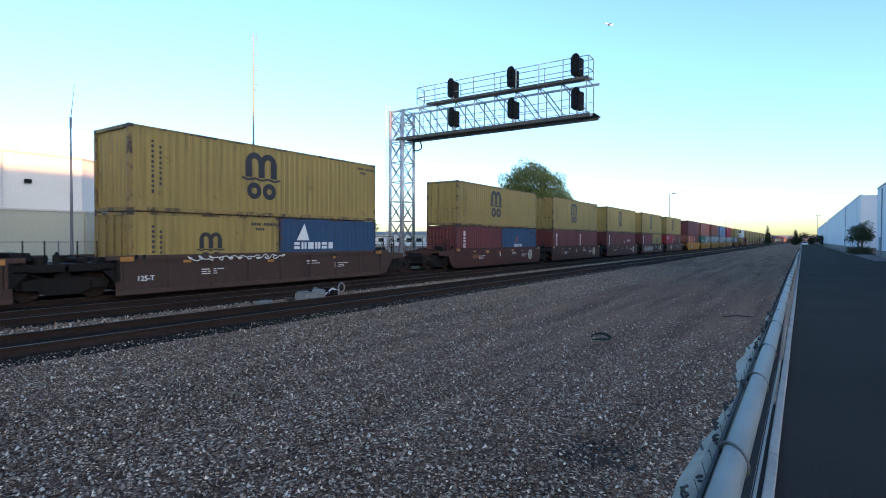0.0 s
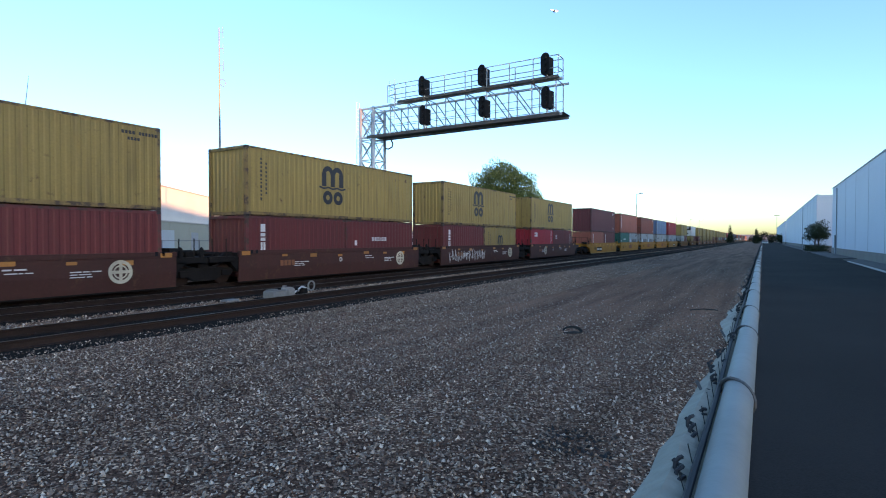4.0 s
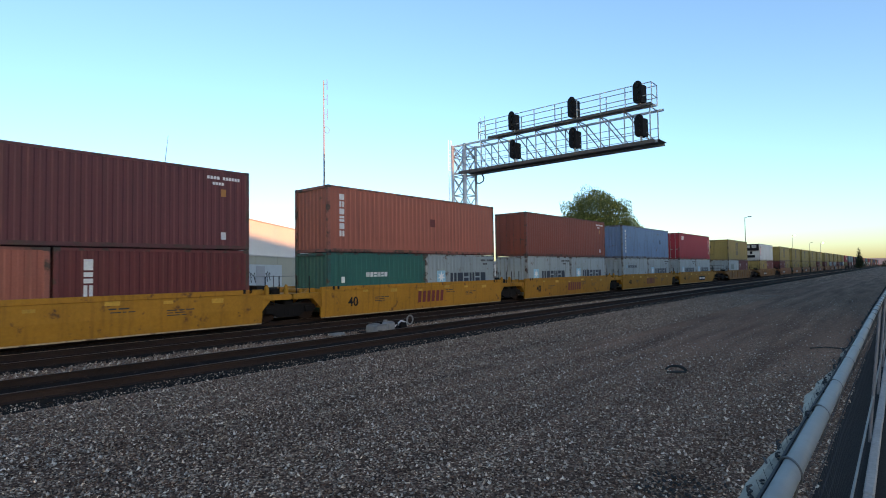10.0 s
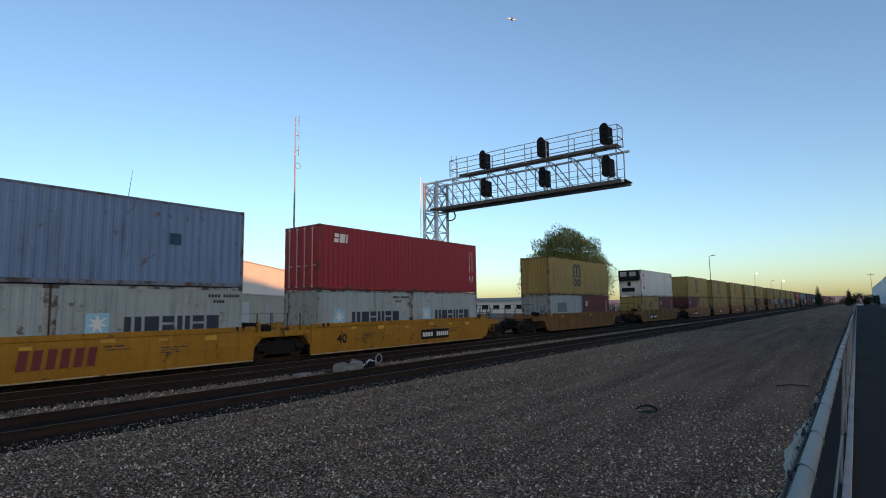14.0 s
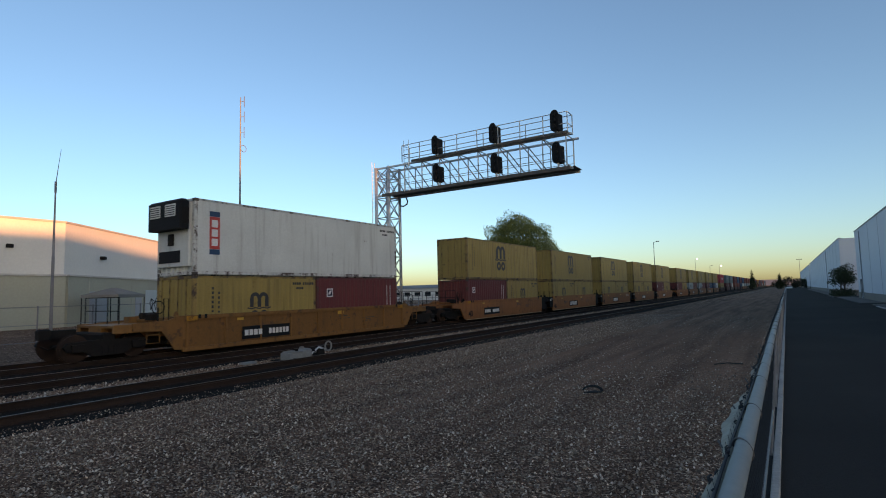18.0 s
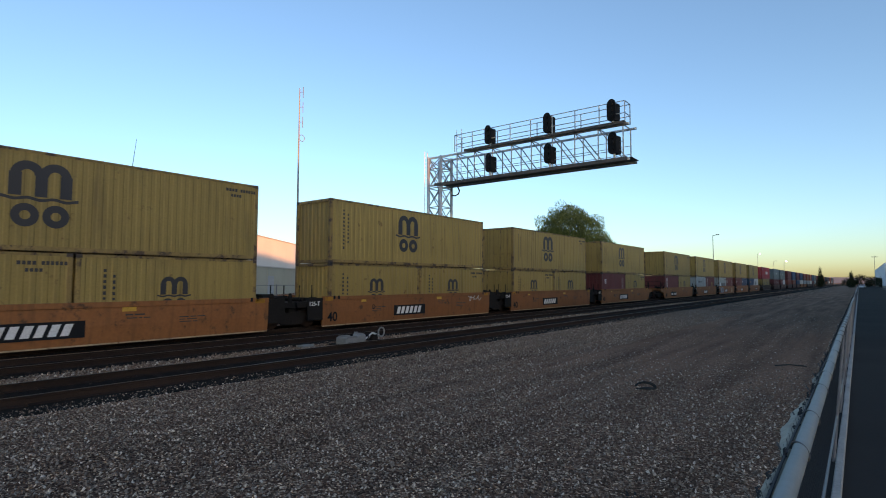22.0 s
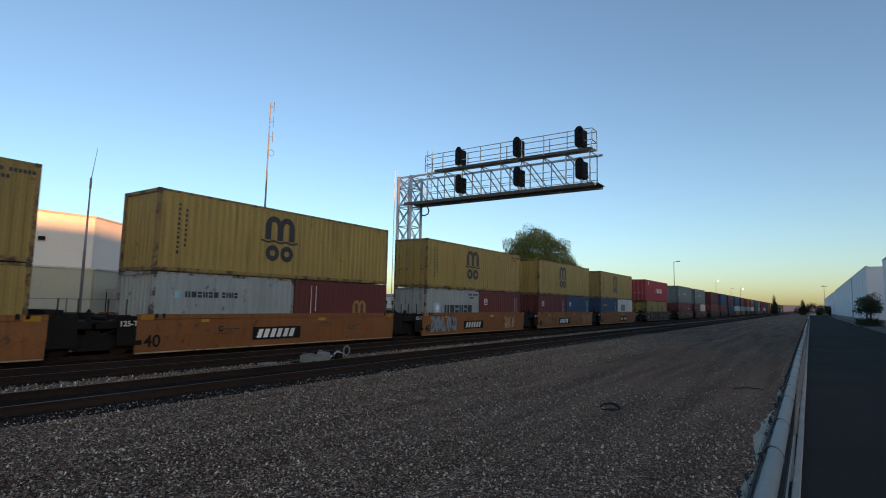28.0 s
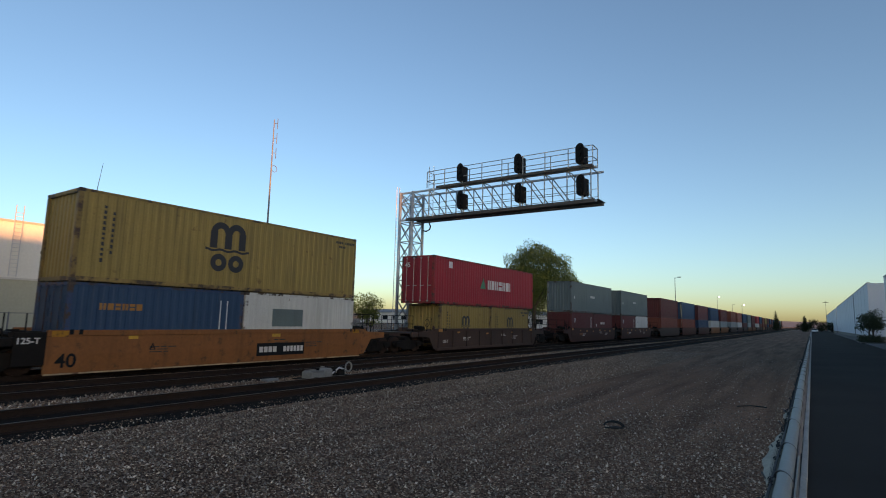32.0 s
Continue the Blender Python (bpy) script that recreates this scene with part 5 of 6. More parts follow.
def signal_bridge():
    b = thing("signal_bridge", "galvanised steel cantilever signal bridge over the railway tracks", "signal bridge", pose(0, 0, 0))
    for x in (LX, TX):
        for y in (GY0, GY1):
            part("tower_leg", Kit().tube([(x, y, 0), (x, y, ZT + 0.1)], 0.105, 14), GALV, b, "pale galvanised tubular tower leg", smooth=True)
    part("footing", Kit().chamfered(LX - 0.5, TX + 0.5, GY0 - 0.5, GY1 + 0.5, -0.1, 0.35, 0.05), CONCRETE, b, "concrete footing")
    z = 0.5
    while z < ZT - 0.5:
        z2 = min(z + 1.42, ZT)
        for (xa, ya), (xb, yb) in (((LX, GY0), (TX, GY0)), ((LX, GY1), (TX, GY1)), ((LX, GY0), (LX, GY1)), ((TX, GY0), (TX, GY1))):
            part("brace", Kit().beam((xa, ya, z), (xb, yb, z2), 0.05), GALV_MID, b)
            part("brace", Kit().beam((xa, ya, z2), (xb, yb, z), 0.05), GALV_MID, b)
            part("strut", Kit().beam((xa, ya, z), (xb, yb, z), 0.055), GALV_MID, b)
        z = z2
    ladder = Kit()
    for y in (GY0 - 0.32, GY0 - 0.02):
        ladder.tube([(LX - 0.12, y, 0.6), (LX - 0.12, y, ZT + 0.5)], 0.022, 6)
    for i in range(36):
        ladder.tube([(LX - 0.12, GY0 - 0.32, 0.8 + i * 0.3), (LX - 0.12, GY0 - 0.02, 0.8 + i * 0.3)], 0.013, 5)
    part("ladder", ladder, GALV, b)
    for y in (GY0, GY1):
        for z, w in ((ZB, 0.13), (ZT, 0.12)):
            part("chord", Kit().beam((LX, y, z), (RX, y, z), w), GALV, b, "long horizontal chord of the truss")
        n = 9
        xs = [TX + (RX - 0.35 - TX) * i / n for i in range(n + 1)]
        for i, x in enumerate(xs):
            part("upright", Kit().beam((x, y, ZB), (x, y, ZT), 0.06), GALV, b)
            if i < n:
                part("diagonal", Kit().beam((x, y, ZT), (xs[i + 1], y, ZB), 0.06), GALV_MID, b)
        for z in (ZB + 0.55, ZB + 1.05):
            part("guard_rail", Kit().tube([(TX, y + (0.06 if y == GY1 else -0.06), z), (RX - 0.35, y + (0.06 if y == GY1 else -0.06), z)], 0.018, 6), GALV_MID, b)
    part("brace", Kit().beam((LX, GY0, ZT), (TX, GY0, ZB), 0.06), GALV, b)
    for i in range(10):
        x = TX + (RX - 0.35 - TX) * i / 9
        part("cross_bar", Kit().beam((x, GY0, ZT), (x, GY1, ZT), 0.05), GALV, b)
    deck = Kit()
    for i in range(76):
        x = TX - 0.4 + i * 0.188
        deck.box(x, x + 0.165, GY0 + 0.04, GY1 - 0.04, ZB + 0.065, ZB + 0.10)
    deck.box(TX - 0.5, RX - 0.1, GY0 - 0.16, GY0 - 0.08, ZB - 0.10, ZB + 0.12)
    tagged(part("lower_walkway", deck, DECK, b), "dark grated walkway")
    up = Kit()
    for i in range(60):
        x = -21.5 + i * 0.188
        up.box(x, x + 0.165, GY0 - 0.35, GY0 + 0.55, ZT + 0.065, ZT + 0.10)
    up.box(-21.5, -10.2, GY0 - 0.40, GY0 - 0.35, ZT - 0.04, ZT + 0.12)
    tagged(part("upper_walkway", up, DECK, b), "dark grated walkway")
    for i in range(9):
        x = -22.3 + i * (12.1 / 8)
        part("rail_post", Kit().beam((x, GY0 - 0.38, ZT + 0.05), (x, GY0 - 0.38, ZH), 0.05), GALV, b)
        if i % 2 == 0:
            part("rail_post", Kit().beam((x, GY0 + 0.50, ZT + 0.05), (x, GY0 + 0.50, ZH), 0.05), GALV, b)
    for z in (ZT + 0.55, ZH):
        for y in (GY0 - 0.38, GY0 + 0.50):
            part("handrail", Kit().tube([(-22.3, y, z), (-10.2, y, z)], 0.026, 6), GALV, b)
        for x in (-22.3, -10.2):
            part("handrail", Kit().tube([(x, GY0 - 0.38, z), (x, GY0 + 0.50, z)], 0.026, 6), GALV, b)
    lad = Kit()
    for x in (-22.15, -21.75):
        lad.tube([(x, GY0 - 0.35, ZB), (x, GY0 - 0.35, ZH + 0.35)], 0.022, 6)
    for i in range(11):
        lad.tube([(-22.15, GY0 - 0.35, ZB + 0.25 + i * 0.3), (-21.75, GY0 - 0.35, ZB + 0.25 + i * 0.3)], 0.014, 5)
    part("ladder", lad, GALV, b)
    cable = [(TX, GY1, ZB - 0.62), (TX + 0.35, GY1, ZB - 0.70), (TX + 0.66, GY1, ZB - 0.58), (TX + 0.74, GY1, ZB - 0.36), (TX + 0.60, GY1, ZB - 0.08)]
    part("cable_loop", Kit().tube(cable, 0.05, 8), BLACK, b, "black cable loop")
    for x in (-19.45, -15.05, -10.95):
        for z, dy in ((ZT + 0.80, -0.50), (ZB + 0.95, -0.40)):
            signal_head(b, x, GY0 + dy, z)
    return b


def signal_head(b, x, y, z):
    """An oval black target with three hooded lamps, which face down the line, away from the fence's near end."""
    n = 28
    oval = [(0.29 * math.cos(2 * math.pi * i / n), 0.31 * math.sin(2 * math.pi * i / n) + (0.34 if math.sin(2 * math.pi * i / n) > 0 else -0.34)) for i in range(n)]
    h = part("signal_head", Kit().prism(oval, "y", -0.02, 0.02), BLACK, b, "black oval signal head", at=pose(x, y, z, 0, 0, -14))
    part("lamp_case", Kit().chamfered(-0.19, 0.21, 0.02, 0.62, -0.60, 0.44, 0.06), BLACK, h)
    for dz in (-0.36, 0.0, 0.36):
        part("hood", Kit().tube([(0, -0.02, dz), (0, -0.10, dz)], 0.125, 14), BLACK, h)
    part("bracket", Kit().beam((0.0, 0.2, -0.5), (0.0, 0.2, -0.85), 0.09), GALV, h)


signal_bridge()


# ---- slender radio masts ----
def radio_mast(name, x, y, height, label, whip=False):
    m = thing(name, label, "radio mast", pose(x, y, 0))
    part("pole", Kit().tube([(0, 0, 0), (0, 0, height * 0.55)], 0.07, 10, 0.06), GALV_DARK, m)
    part("upper_pole", Kit().tube([(0, 0, height * 0.55), (0, 0, height)], 0.055, 8, 0.028), GALV_DARK, m)
    part("base_plate", Kit().chamfered(-0.3, 0.3, -0.3, 0.3, -0.05, 0.2, 0.03), CONCRETE, m)
    if whip:
        part("whip", Kit().tube([(0, 0, height - 0.1), (0.02, 0.16, height + 1.5)], 0.02, 6, 0.008), GALV_DARK, m, "thin leaning whip aerial")
        part("whip_base", Kit().tube([(0, 0, height - 0.5), (0, 0, height)], 0.05, 8), GALV_DARK, m)
        return m
    k = height - 0.25
    for z, s in ((k, 1), (k - 0.95, 1), (k - 1.9, 1)):
        part("aerial_arm", Kit().tube([(0, 0, z), (0, 0.26 * s, z + 0.08)], 0.018, 5), GALV_DARK, m)
        part("dipole", Kit().tube([(0, 0.26 * s, z - 0.28), (0, 0.26 * s, z + 0.40)], 0.02, 5), GALV_DARK, m)
    hoop = [(0, 0.22 + 0.2 * math.cos(a), height * 0.78 + 0.2 * math.sin(a)) for a in [i * math.pi / 8 for i in range(17)]]
    part("hoop", Kit().tube(hoop, 0.018, 5), GALV_DARK, m)
    return m


radio_mast("radio_mast", -27.0, 20.1, 14.1, "tall slender grey radio mast behind the train")
radio_mast("radio_mast", -27.0, 10.6, 7.4, "short slender grey mast with a whip aerial behind the train", True)

# ---- warehouse and yard behind the train ----
CREAM = paint("cream_wall_paint", (0.66, 0.64, 0.60), 0.85, vary=0.07, fine=6, coarse=0.25, bump=0.1)
BEIGE = paint("beige_green_wall_paint", (0.36, 0.36, 0.29), 0.85, vary=0.09, fine=6, coarse=0.3, bump=0.1)
SHADE_DOOR = paint("grey_roller_door", (0.30, 0.32, 0.34), 0.6, vary=0.1)
PALE_WALL = paint("white_warehouse_wall", (0.60, 0.63, 0.66), 0.85, vary=0.06, fine=5, coarse=0.2, bump=0.1)
ROOFING = paint("grey_roofing", (0.20, 0.20, 0.20), 0.9, vary=0.1)


def wall_run(kit, p, q, z0, z1, thick):
    """An upright slab from p to q, thickness to its left."""
    d = Vector((q[0] - p[0], q[1] - p[1])).normalized()
    n = Vector((-d.y, d.x)) * thick
    o = [p, q, (q[0] + n.x, q[1] + n.y), (p[0] + n.x, p[1] + n.y)]
    kit.prism(o, "z", z0, z1)


PATCH = paint("pale_blue_wall_paint", (0.40, 0.46, 0.48), 0.85, vary=0.1)
GRAF_U = 14.2


def wall_scrawl():
    k = Kit()
    pts = [(i * 0.11 + 0.45 * math.sin(i * 0.71), 1.55 + 0.55 * math.sin(i * 0.83 + 0.6 * math.sin(i * 0.21)) + 0.2 * math.sin(i * 1.9)) for i in range(80)]
    for (a, b), (c, e) in zip(pts, pts[1:]):
        ln = math.hypot(c - a, e - b) or 1
        nx, nz = -(e - b) / ln * 0.05, (c - a) / ln * 0.05
        k.prism([(a + nx, b + nz), (a - nx, b - nz), (c - nx, e - nz), (c + nx, e + nz)], "y", -0.045, -0.034)
    return k


def far_warehouse():
    w = thing("warehouse", "large cream warehouse with a beige lower storey behind the railway", "warehouse")
    A, B, C = (-50.0, -45.0), (-50.0, 20.3), (-90.0, 73.0)
    for p, q in ((A, B), (B, C)):
        k = Kit()
        wall_run(k, p, q, 4.2, 8.6, 0.4)
        part("upper_wall", k, CREAM, w, "cream upper wall")
        k = Kit()
        d = Vector((q[0] - p[0], q[1] - p[1])).normalized()
        off = (d.y * 0.35, -d.x * 0.35)
        wall_run(k, (p[0] + off[0], p[1] + off[1]), (q[0] + off[0], q[1] + off[1]), 0, 4.2, 0.5)
        part("lower_wall", k, BEIGE, w, "beige lower storey")
        k = Kit()
        wall_run(k, (p[0] + off[0] * 1.3, p[1] + off[1] * 1.3), (q[0] + off[0] * 1.3, q[1] + off[1] * 1.3), 4.16, 4.30, 0.2)
        part("string_course", k, CONCRETE, w)
        k = Kit()
        wall_run(k, (p[0] + off[0] * 0.2, p[1] + off[1] * 0.2), (q[0] + off[0] * 0.2, q[1] + off[1] * 0.2), 8.55, 8.72, 0.5)
        part("parapet_cap", k, CONCRETE, w)
        ln = math.hypot(q[0] - p[0], q[1] - p[1])
        for i in range(int(ln / 7.5)):
            u = 3.0 + i * 7.5
            c = (p[0] + d.x * u + off[0] * 1.02, p[1] + d.y * u + off[1] * 1.02)
            turn = math.degrees(math.atan2(d.y, d.x))
            if i % 2 == 0:
                door = part("loading_door", Kit().box(0, 2.8, -0.06, 0.1, 0.05, 2.9), SHADE_DOOR, w, "pale loading door", at=pose(c[0], c[1], 0, 0, 0, turn))
                for j in range(7):
                    part("door_slat", Kit().box(0.05, 2.75, -0.085, -0.06, 0.15 + j * 0.39, 0.47 + j * 0.39), SHADE_DOOR, door)
                if p == A:
                    part("canopy", Kit().prism([(0.0, 3.0), (-0.8, 3.0), (-0.8, 3.1), (0.0, 3.25)], "x", -0.3, 3.1), STEEL_DARK, w, at=pose(c[0], c[1], 0, 0, 0, turn))
            elif i % 4 == 1 and p == A and u < 40:
                part("vent", Kit().chamfered(-0.25, 0.25, -0.12, 0.3, 6.3, 6.65, 0.03), STEEL_DARK, w, "small dark wall lamp", at=pose(c[0] - off[0] * 0.9, c[1] - off[1] * 0.9, 0, 0, 0, turn))
            part("pilaster", Kit().box(-0.06, 0.06, -0.03, 0.2, 0.0, 4.15), BEIGE, w, at=pose(c[0], c[1], 0, 0, 0, turn))
    # a pale repainted panel with a black scrawl, and a grey door, on the slanting lower wall
    d = Vector((-40.0, 52.7)).normalized()
    turn = math.degrees(math.atan2(d.y, d.x))

    def on_wall(u):
        return pose(-50 + d.x * u + d.y * 0.36, 20.3 + d.y * u - d.x * 0.36, 0, 0, 0, turn)
    part("repainted_panel", Kit().box(0, 13.5, -0.03, 0.1, 0.2, 3.1), PATCH, w, "pale blue repainted wall panel", at=on_wall(GRAF_U - 0.8))
    part("wall_graffiti", wall_scrawl(), BLACK, w, "black sprayed scrawl", at=on_wall(GRAF_U))
    part("steel_door", Kit().box(0, 1.3, -0.05, 0.1, 0.05, 2.6), SHADE_DOOR, w, "grey steel door", at=on_wall(GRAF_U - 3.0))
    cowl = part("roof_cowl", Kit().tube([(0, 0, 0), (0, 0, 0.55)], 0.22, 10).tube([(0, 0, 0.55), (0, 0, 0.8)], 0.36, 10, 0.30), STEEL_DARK, w, "dark roof cowl", at=pose(-50.3, 12.1, 8.6))
    part("cowl_cap", Kit().tube([(0, 0, 0.8), (0, 0, 1.0)], 0.30, 10, 0.05), STEEL_DARK, cowl)
    part("wall_lamp", Kit().chamfered(-49.98, -49.75, 16.3, 16.75, 6.3, 6.6, 0.04), STEEL_DARK, w, "small dark wall lamp")
    part("wall_lamp", Kit().chamfered(-0.22, 0.22, -0.05, 0.4, 5.85, 6.15, 0.04), STEEL_DARK, w, "small dark wall lamp", at=on_wall(5.4))
    part("roof", Kit().prism([(-50.2, -45), (-50.2, 20.3), (-90, 72.6), (-110, 60), (-110, -45)], "z", 8.2, 8.35), ROOFING, w)
    k = Kit()
    for y in (7.2, 7.7):
        k.beam((-49.85, y + 7.2, 4.4), (-49.85, y + 7.2, 9.9), 0.05)
    for i in range(17):
        k.beam((-49.85, 14.4, 4.5 + i * 0.3), (-49.85, 14.9, 4.5 + i * 0.3), 0.035)
    part("roof_ladder", k, GALV, w, "steel roof ladder")
    return w


far_warehouse()


def canopy_tent():
    """A pitched fabric roof on four thin posts."""
    t = thing("canopy_tent", "grey pitched canopy tent on thin posts in the yard", "canopy", pose(-48.6, 23.6, 0, 0, 0, 127))
    a, b = 2.25, 1.5
    roof = Kit().add([(-a, -b, 2.55), (a, -b, 2.55), (a, b, 2.55), (-a, b, 2.55), (-0.5, 0, 3.15), (0.5, 0, 3.15)], [(0, 1, 5, 4), (1, 2, 5), (2, 3, 4, 5), (3, 0, 4)])
    roof.box(-a, a, -b, -b + 0.03, 2.30, 2.56).box(-a, a, b - 0.03, b, 2.30, 2.56).box(-a, -a + 0.03, -b, b, 2.30, 2.56).box(a - 0.03, a, -b, b, 2.30, 2.56)
    part("fabric_roof", roof, CANVAS, t, "grey fabric roof")
    for x in (-a + 0.06, a - 0.06):
        for y in (-b + 0.06, b - 0.06):
            part("post", Kit().box(x - 0.03, x + 0.03, y - 0.03, y + 0.03, 0, 2.5), STEEL_DARK, t)


CANVAS = paint("grey_canvas", (0.17, 0.165, 0.15), 0.9, vary=0.15, fine=30, coarse=1.5, bump=0.1)
canopy_tent()


def yard_fence():
    """Wire fence on posts between the far track and the warehouse yard."""
    f = thing("yard_fence", "low wire fence on steel posts beyond the tracks", "fence", pose(0, 0, 0))
    post = Kit().tube([(0, 0, 0), (0, 0, 1.9)], 0.035, 6).mesh("post")
    for i in range(40):
        part("post", post, GALV_DARK, f, at=pose(-30, -8 + i * 2.4, 0))
    for z in (0.2, 1.0, 1.85):
        part("wire", Kit().tube([(-30, -8, z), (-30, 86, z)], 0.018, 5), GALV_DARK, f)


yard_fence()
low = thing("low_building", "long low cream building with a dark roof in the distance", "building")
part("wall", Kit().box(-120, -52, 128, 136, 0, 3.4), CREAM, low)
part("roof", Kit().prism([(127.4, 3.4), (136.6, 3.4), (132, 4.4)], "x", -121, -51.5), ROOFING, low)
for i in range(18):
    part("window", Kit().box(-118 + i * 3.7, -116 + i * 3.7, 127.94, 128.02, 1.1, 2.3), BLACK, low, "dark window")


# ---- road side: white warehouses, planter, poles ----
PLINTH = paint("grey_brown_plinth", (0.20, 0.18, 0.155), 0.9, vary=0.15)


def road_warehouse(name, y0, y1, top, label, doors):
    w = thing(name, label, "warehouse", group="warehouses along the road")
    x0, x1 = 7.9, 60.0
    k = Kit()
    k.box(x0, x0 + 0.3, y0, y1, 0, top)
    part("road_wall", k, PALE_WALL, w, "white painted wall panels")
    part("end_wall", Kit().box(x0 + 0.3, x1, y0, y0 + 0.3, 0, top), PALE_WALL, w)
    part("far_end_wall", Kit().box(x0 + 0.3, x1, y1 - 0.3, y1, 0, top), PALE_WALL, w)
    part("back_wall", Kit().box(x1 - 0.3, x1, y0 + 0.3, y1 - 0.3, 0, top), PALE_WALL, w)
    part("roof", Kit().box(x0 + 0.3, x1 - 0.3, y0 + 0.3, y1 - 0.3, top - 0.5, top - 0.35), ROOFING, w)
    part("parapet_cap", Kit().box(x0 - 0.05, x0 + 0.35, y0 - 0.05, y1 + 0.05, top, top + 0.12), CONCRETE, w)
    n = int((y1 - y0) / 7.6)
    for i in range(1, n):
        part("panel_joint", Kit().box(x0 - 0.012, x0, y0 + i * 7.6 - 0.03, y0 + i * 7.6 + 0.03, 0.1, top - 0.1), SHADE_DOOR, w, "grey panel joint")
    part("plinth", Kit().box(x0 - 0.05, x0, y0, y1, 0, 0.85), PLINTH, w, "grey-brown plinth")
    part("end_plinth", Kit().box(x0 - 0.05, x1, y0 - 0.05, y0, 0, 0.85), PLINTH, w, "grey-brown plinth")
    for y in doors:
        d = part("door", Kit().box(x0 - 0.06, x0 - 0.012, y, y + 1.05, 0.11, 2.35), SHADE_DOOR, w, "grey steel door")
        part("door_frame", Kit().box(x0 - 0.09, x0 - 0.012, y - 0.1, y, 0.11, 2.45).box(x0 - 0.09, x0 - 0.012, y + 1.05, y + 1.15, 0.11, 2.45).box(x0 - 0.09, x0 - 0.012, y - 0.1, y + 1.15, 2.35, 2.45), STEEL_DARK, d)
        part("downpipe", Kit().tube([(x0 - 0.09, y - 1.2, 0.1), (x0 - 0.09, y - 1.2, top - 0.3)], 0.06, 8), SHADE_DOOR, w)
    return w


road_warehouse("road_warehouse", 22, 88.5, 8.7, "white windowless warehouse beside the service road", (84.0, 46.0))
road_warehouse("road_warehouse", 113, 250, 9.6, "long white warehouse further down the service road", (150.0,))
# unseen blocks, added only to keep the low sun off train and bridge
sun_blocks = thing("back_warehouse", "unseen tall blocks added behind the road to screen the sun", "warehouse")
part("block", Kit().box(200, 240, -420, -90, 0, 27.4), PALE_WALL, sun_blocks)
part("high_block", Kit().box(200, 240, -89.5, 160, 0, 36.0), PALE_WALL, sun_blocks)
part("far_block", Kit().box(200, 240, 160.5, 600, 0, 30.0), PALE_WALL, sun_blocks)
road_warehouse("road_warehouse", 262, 420, 9.5, "distant white warehouse at the end of the road", ())

LEAF = island_material("tree_leaves", (0.050, 0.068, 0.017), (0.150, 0.168, 0.048), 0.7)
LEAF_DARK = island_material("dark_leaves", (0.012, 0.020, 0.010), (0.055, 0.064, 0.024), 0.7)


def foliage(blobs, count, size, seed, droop=0.0):
    """Leaf sprays scattered in and on uneven clumps: short bent blades in small bunches."""
    rnd = random.Random(seed)
    k = Kit()
    total = sum(b[3] ** 2 for b in blobs)
    for cx, cy, cz, r in blobs:
        for _ in range(int(count * r * r / total)):
            d = Vector((rnd.gauss(0, 1), rnd.gauss(0, 1), rnd.gauss(0, 1))).normalized()
            p = Vector((cx, cy, cz)) + d * r * (0.45 + 0.6 * rnd.random() ** 0.6) * (1 + 0.22 * math.sin(5 * d.x + 7 * d.z + cx))
            if droop and d.z < 0.2:
                p.z -= rnd.random() ** 2 * droop
            a = Vector((rnd.gauss(0, 1), rnd.gauss(0, 1), rnd.gauss(0, 0.7) - droop * 0.4)).normalized()
            s = a.orthogonal().normalized()
            ln, wd = size * rnd.uniform(0.6, 1.6), size * rnd.uniform(0.18, 0.38)
            m = p + a * ln * 0.5 + Vector((0, 0, -ln * 0.08))
            q = p + a * ln + Vector((0, 0, -ln * 0.25))
            k.add([tuple(p), tuple(m + s * wd), tuple(q), tuple(m - s * wd)], [(0, 1, 2), (0, 2, 3)])
    me = bpy.data.meshes.new("crown")
    me.from_pydata(k.v, [], k.f)
    return me


def tree(name, label, at, height, spread, seed, count, size, leaf, droop=0.0, base=0.35, group=""):
    rnd = random.Random(seed)
    t = thing(name, label, "tree", at, group)
    top = height * 0.62
    pts = [(0.0, 0.0, 0.0)] + [(rnd.uniform(-0.03, 0.03) * height * i / 4, rnd.uniform(-0.03, 0.03) * height * i / 4, top * i / 4) for i in range(1, 5)]
    part("trunk", Kit().tube(pts, height * 0.034, 9, height * 0.014), BARK, t, smooth=True)
    blobs = []
    for i in range(11):
        a = 2.4 * i + rnd.uniform(-0.4, 0.4)
        u = rnd.uniform(base, 0.86)
        rr = spread * rnd.uniform(0.35, 0.75) * (1.15 - abs(u - 0.6))
        c = (rr * math.cos(a), rr * math.sin(a), height * u)
        blobs.append((*c, spread * rnd.uniform(0.30, 0.5)))
        s = pts[2 + (i % 3)]
        mid = ((s[0] + c[0]) / 2, (s[1] + c[1]) / 2, (s[2] + c[2]) / 2 + 0.04 * height)
        part("limb", Kit().tube([s, mid, c], height * 0.012, 6, height * 0.004), BARK, t)
    blobs.append((0, 0, height * 0.84, spread * 0.42))
    part("crown", foliage(blobs, count, size, seed, droop), leaf, t, "crown of many small leaves")
    return t


